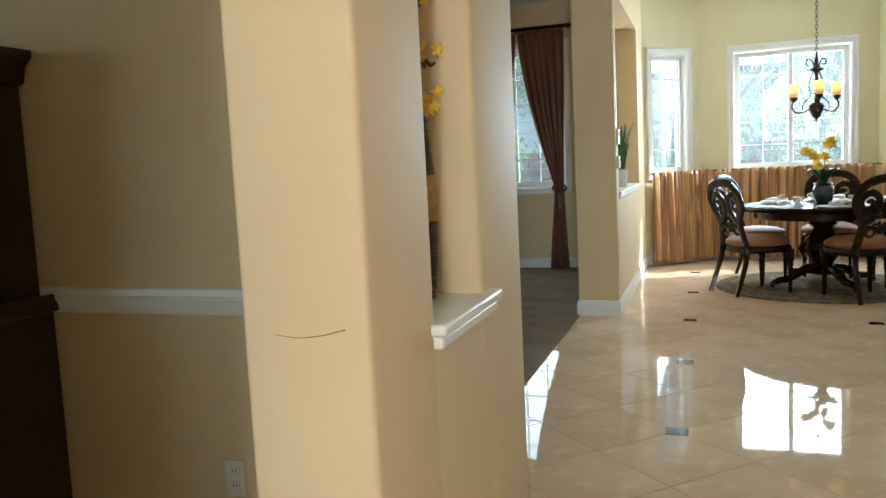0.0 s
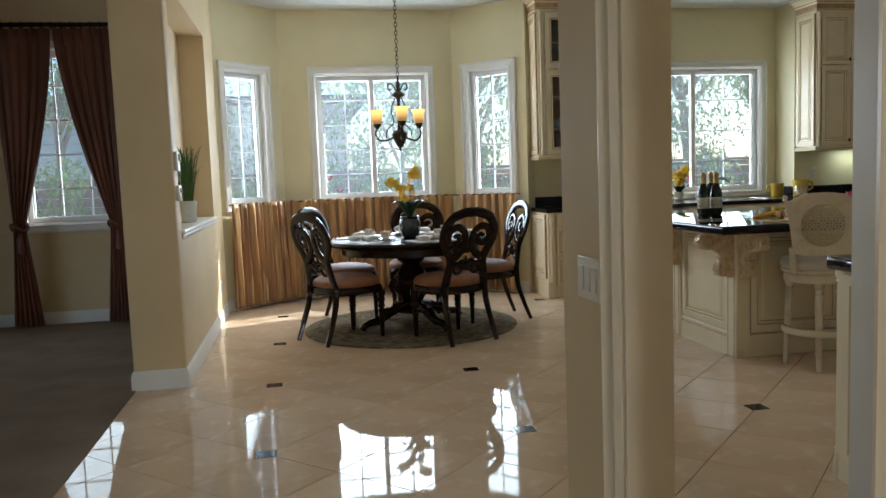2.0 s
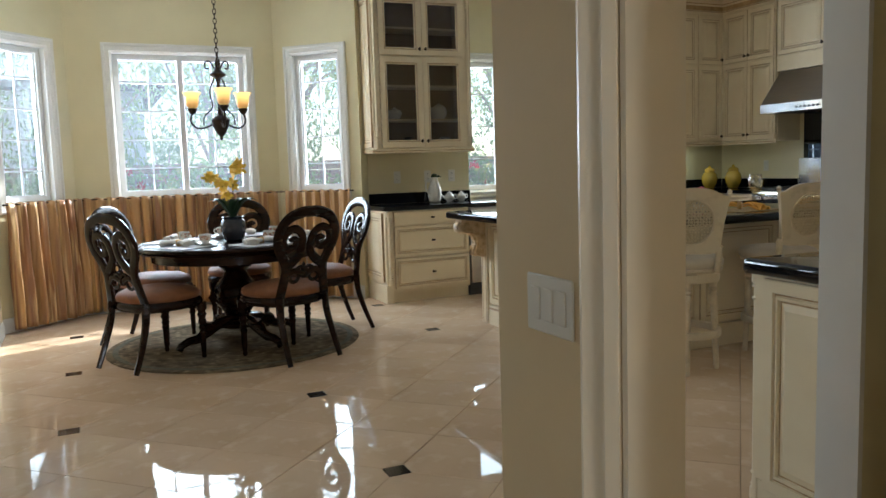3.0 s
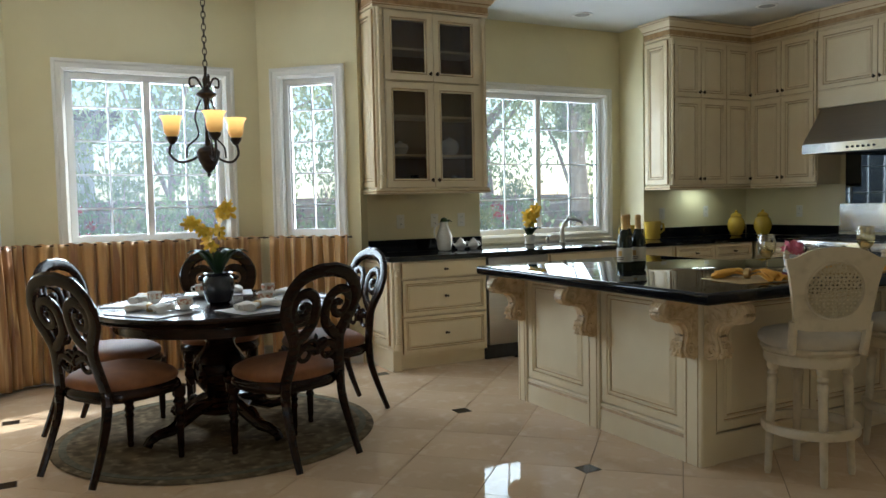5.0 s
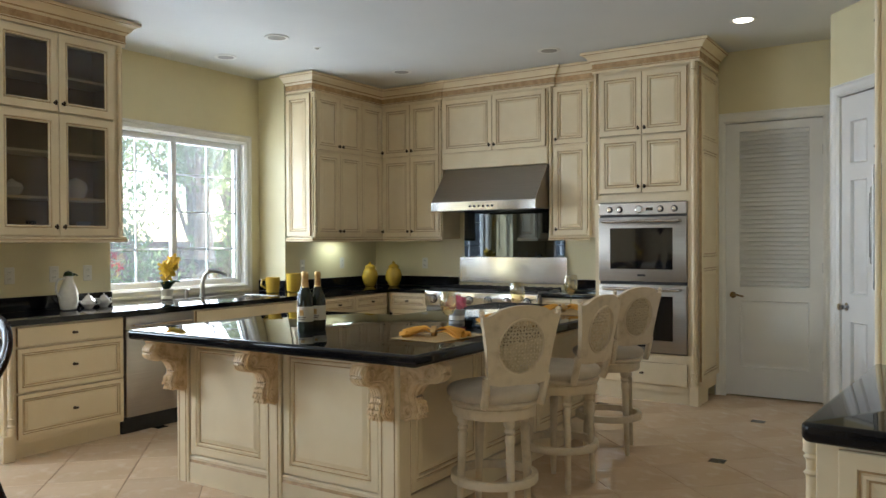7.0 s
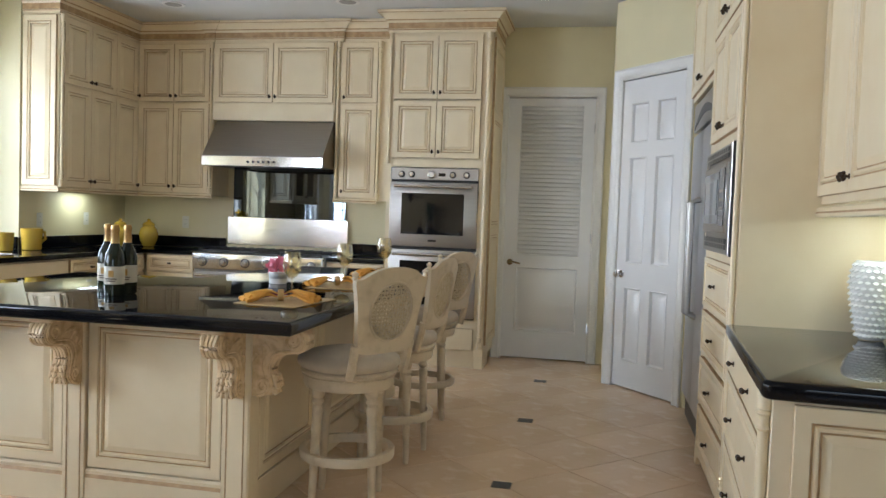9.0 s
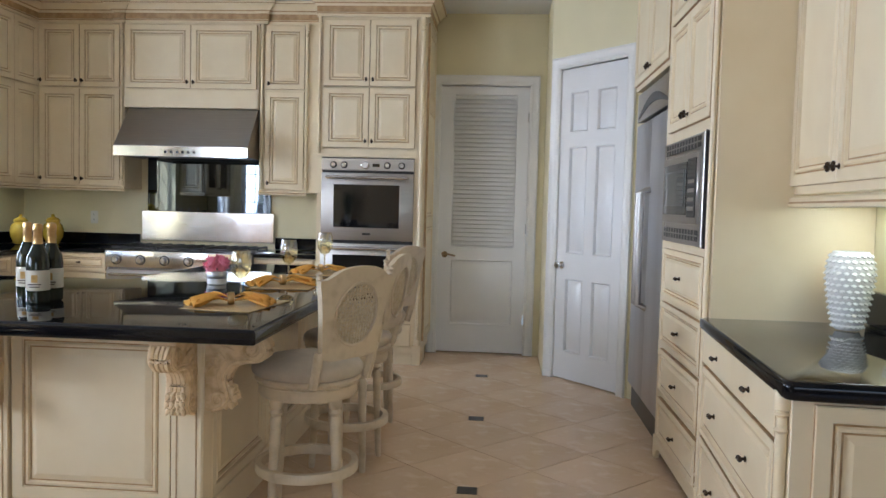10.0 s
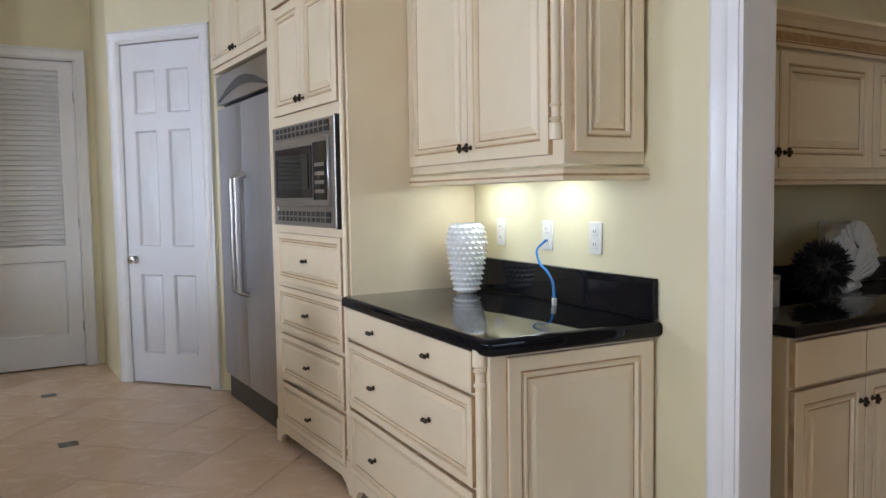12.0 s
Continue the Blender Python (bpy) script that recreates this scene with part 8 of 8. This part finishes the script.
for x, y, r, h, red in ((-1.5, 14.8, 0.95, 2.8, False), (-0.4, 14.7, 0.85, 2.4, False), (0.7, 14.8, 0.95, 2.7, False), (1.8, 14.7, 0.9, 2.9, False), (3.0, 14.8, 0.95, 2.5, False), (4.1, 14.7, 0.9, 2.9, False), (5.2, 14.8, 0.95, 2.6, False), (6.4, 14.7, 0.9, 2.8, False), (9.2, 14.0, 1.0, 2.6, False), (10.4, 14.6, 1.0, 2.9, False), (-4.6, 14.0, 0.8, 1.9, True), (-3.4, 13.6, 0.7, 1.7, False), (-2.3, 14.2, 0.8, 2.1, True), (-1.0, 13.8, 0.7, 1.5, False), (0.1, 14.1, 0.75, 1.7, True), (1.2, 13.9, 0.7, 1.6, False), (2.3, 14.2, 0.8, 1.9, False), (3.4, 13.8, 0.7, 1.6, False), (4.5, 14.1, 0.75, 1.8, True), (5.6, 13.9, 0.7, 1.5, True), (6.8, 14.2, 0.8, 1.8, False), (8.2, 14.1, 0.9, 2.0, False)):
    shrub(x, y, r, h, 100 + k, red)
    k += 1
for i, (x, y, h, c, tr) in enumerate(((-4.2, 16.2, 5.2, 1.9, 0.12), (-1.8, 17.0, 5.6, 2.0, 0.12), (1.6, 16.0, 4.6, 1.7, 0.08), (3.4, 16.6, 5.4, 2.0, 0.13), (7.16, 13.2, 5.0, 0.8, 0.20), (7.4, 16.2, 5.6, 2.1, 0.13), (10.6, 16.6, 5.6, 2.0, 0.14), (8.6, 15.2, 4.6, 1.5, 0.10), (-2.9, 18.2, 6.5, 2.4, 0.12), (0.2, 17.6, 6.0, 2.2, 0.12), (2.6, 18.4, 6.5, 2.3, 0.12), (5.2, 17.8, 6.6, 2.4, 0.12), (4.6, 15.8, 4.2, 1.5, 0.08))):
    tree(x, y, h, c, 40 + i, "garden tree with pale trunk and light leaves", leaves=3400, trunk=tr)

# block garden wall, course by course
gw = thing("garden_wall", pose(0, 15.2, 0), "pinkish slump block garden wall", "garden wall")
course = B(-0.195, 0.195, -0.1, 0.1, 0.0, 0.142, bevel=0.012)
cme = mesh_of("block", course, BLOCK)
nb = 0
for r in range(10):
    for kx in range(-16, 29):
        if nb < 290 and 3 <= r:
            o = new("block", cme)
            o.parent = gw
            o.location = (kx * 0.405 + (0.2 if r % 2 else 0), 0, -0.10 + r * 0.153)
            nb += 1
rest = bmesh.new()
for r in range(10):
    for kx in range(-16, 29):
        idx = (r - 3) * 45 + kx + 16
        if not (r >= 3 and idx < 290):
            cx = kx * 0.405 + (0.2 if r % 2 else 0)
            box(rest, cx - 0.195, cx + 0.195, -0.1, 0.1, -0.10 + r * 0.153, -0.10 + r * 0.153 + 0.142)
part("more_blocks", rest, BLOCK, gw, smooth=False)["kind"] = "stuff"

nh = thing("neighbour_house", pose(-3.5, 21.0, -0.1), "white lap-sided neighbouring house", "house")
for i in range(16):
    bm = bmesh.new()
    z = 0.2 * i
    prism(bm, [(-4.5, 0), (4.5, 0), (4.5, 0.2), (-4.5, 0.2)], z, z + 0.195)
    for v in bm.verts:
        if v.co.y < 0.05 and v.co.z < z + 0.1:
            v.co.y -= 0.035
    part("siding_board", bm, SIDING, nh, smooth=False)
rb = bmesh.new()
prism(rb, [(-5.0, -0.6), (5.0, -0.6), (5.0, 6), (-5.0, 6)], 3.2, 3.35)
part("roof", rb, mat("brown_roof", (0.16, 0.11, 0.08), (0.12, 0.08, 0.06), 8, 0.9), nh)

# ---- tiled floor: diagonal tiles with black insets, laid last ----
G, GX, GY = 1.263, 3.42, 5.455
HD = G / 4
CUT = 0.049


def clip(poly, nx, ny, d):
    out = []
    for i in range(len(poly)):
        a, b = poly[i], poly[(i + 1) % len(poly)]
        da, db = a[0] * nx + a[1] * ny - d, b[0] * nx + b[1] * ny - d
        if da <= 0:
            out.append(a)
        if (da < 0 < db) or (db < 0 < da):
            s = da / (da - db)
            out.append((a[0] + (b[0] - a[0]) * s, a[1] + (b[1] - a[1]) * s))
    return out


def tile_mesh(poly):
    """A tile with a softly rounded arris; top at z 0."""
    bm = bmesh.new()
    cx, cy = sum(p[0] for p in poly) / len(poly), sum(p[1] for p in poly) / len(poly)
    lo = [bm.verts.new((x, y, -0.006)) for x, y in poly]
    mid = [bm.verts.new((x, y, -0.0012)) for x, y in poly]
    hi = [bm.verts.new((x + (cx - x) * 0.005, y + (cy - y) * 0.005, 0)) for x, y in poly]
    n = len(poly)
    for a, b in ((lo, mid), (mid, hi)):
        for i in range(n):
            j = (i + 1) % n
            bm.faces.new((a[i], a[j], b[j], b[i]))
    bm.faces.new(hi)
    return mesh_of("tile", bm, TILE)


floor_ob = bpy.data.objects["floor"]
shared = {}
near, far = [], []
for p in range(-26, 16):
    for q in range(-28, 20):
        if (p + q) % 2 == 0:
            continue
        cx, cy = GX + p * HD, GY + q * HD
        if not (-4.7 < cx < 6.95 and -2.5 < cy < 10.5) or (cx < -1.5 and cy > 2.7) or (cx > 2.8 and cy < 3.6):
            continue
        gap = 0.0022
        h = HD - gap
        poly = [(h, 0), (0, h), (-h, 0), (0, -h)]
        key = []
        for dx, dy in ((1, 0), (0, 1), (-1, 0), (0, -1)):
            if (p + dx) % 4 == 0 and (q + dy) % 4 == 0:
                poly = clip(poly, dx, dy, HD - CUT - gap)
                key.append((dx, dy))
        if cx - HD < -1.22 and cy > 2.7:
            poly = clip(poly, -1, 0, cx + 1.222)
            key.append(round(cx, 3))
        if len(poly) < 3:
            continue
        inside = cx > -1.3 and 2.6 < cy < 9.4 and cx < 6.9
        (near if inside else far).append((cx, cy, poly, tuple(key)))
near.sort(key=lambda r: abs(r[0] - 2.2) + abs(r[1] - 6.3))
for cx, cy, poly, key in near[:300]:
    if key not in shared:
        shared[key] = tile_mesh(poly)
    o = new("tile", shared[key])
    o.parent = floor_ob
    o.location = (cx, cy, 0)
rest = bmesh.new()
for cx, cy, poly, key in near[300:] + far:
    tmp = [rest.verts.new((cx + x, cy + y, 0)) for x, y in poly]
    low = [rest.verts.new((cx + x, cy + y, -0.006)) for x, y in poly]
    rest.faces.new(tmp)
    for i in range(len(poly)):
        j = (i + 1) % len(poly)
        rest.faces.new((low[i], low[j], tmp[j], tmp[i]))
part("outer_tiles", rest, TILE, floor_ob, smooth=False)["kind"] = "stuff"
dot_me = mesh_of("inset", B(-CUT + 0.0022, CUT - 0.0022, -CUT + 0.0022, CUT - 0.0022, -0.006, -0.0002, bevel=0.001), DOT)
for i in range(-4, 3):
    for j in range(-3, 4):
        x, y = GX + G * i, GY + G * j
        if -1.1 < x < 6.8 and 1.5 < y < 10:
            o = new("inset", dot_me)
            o.parent = floor_ob
            o.location = (x, y, 0)
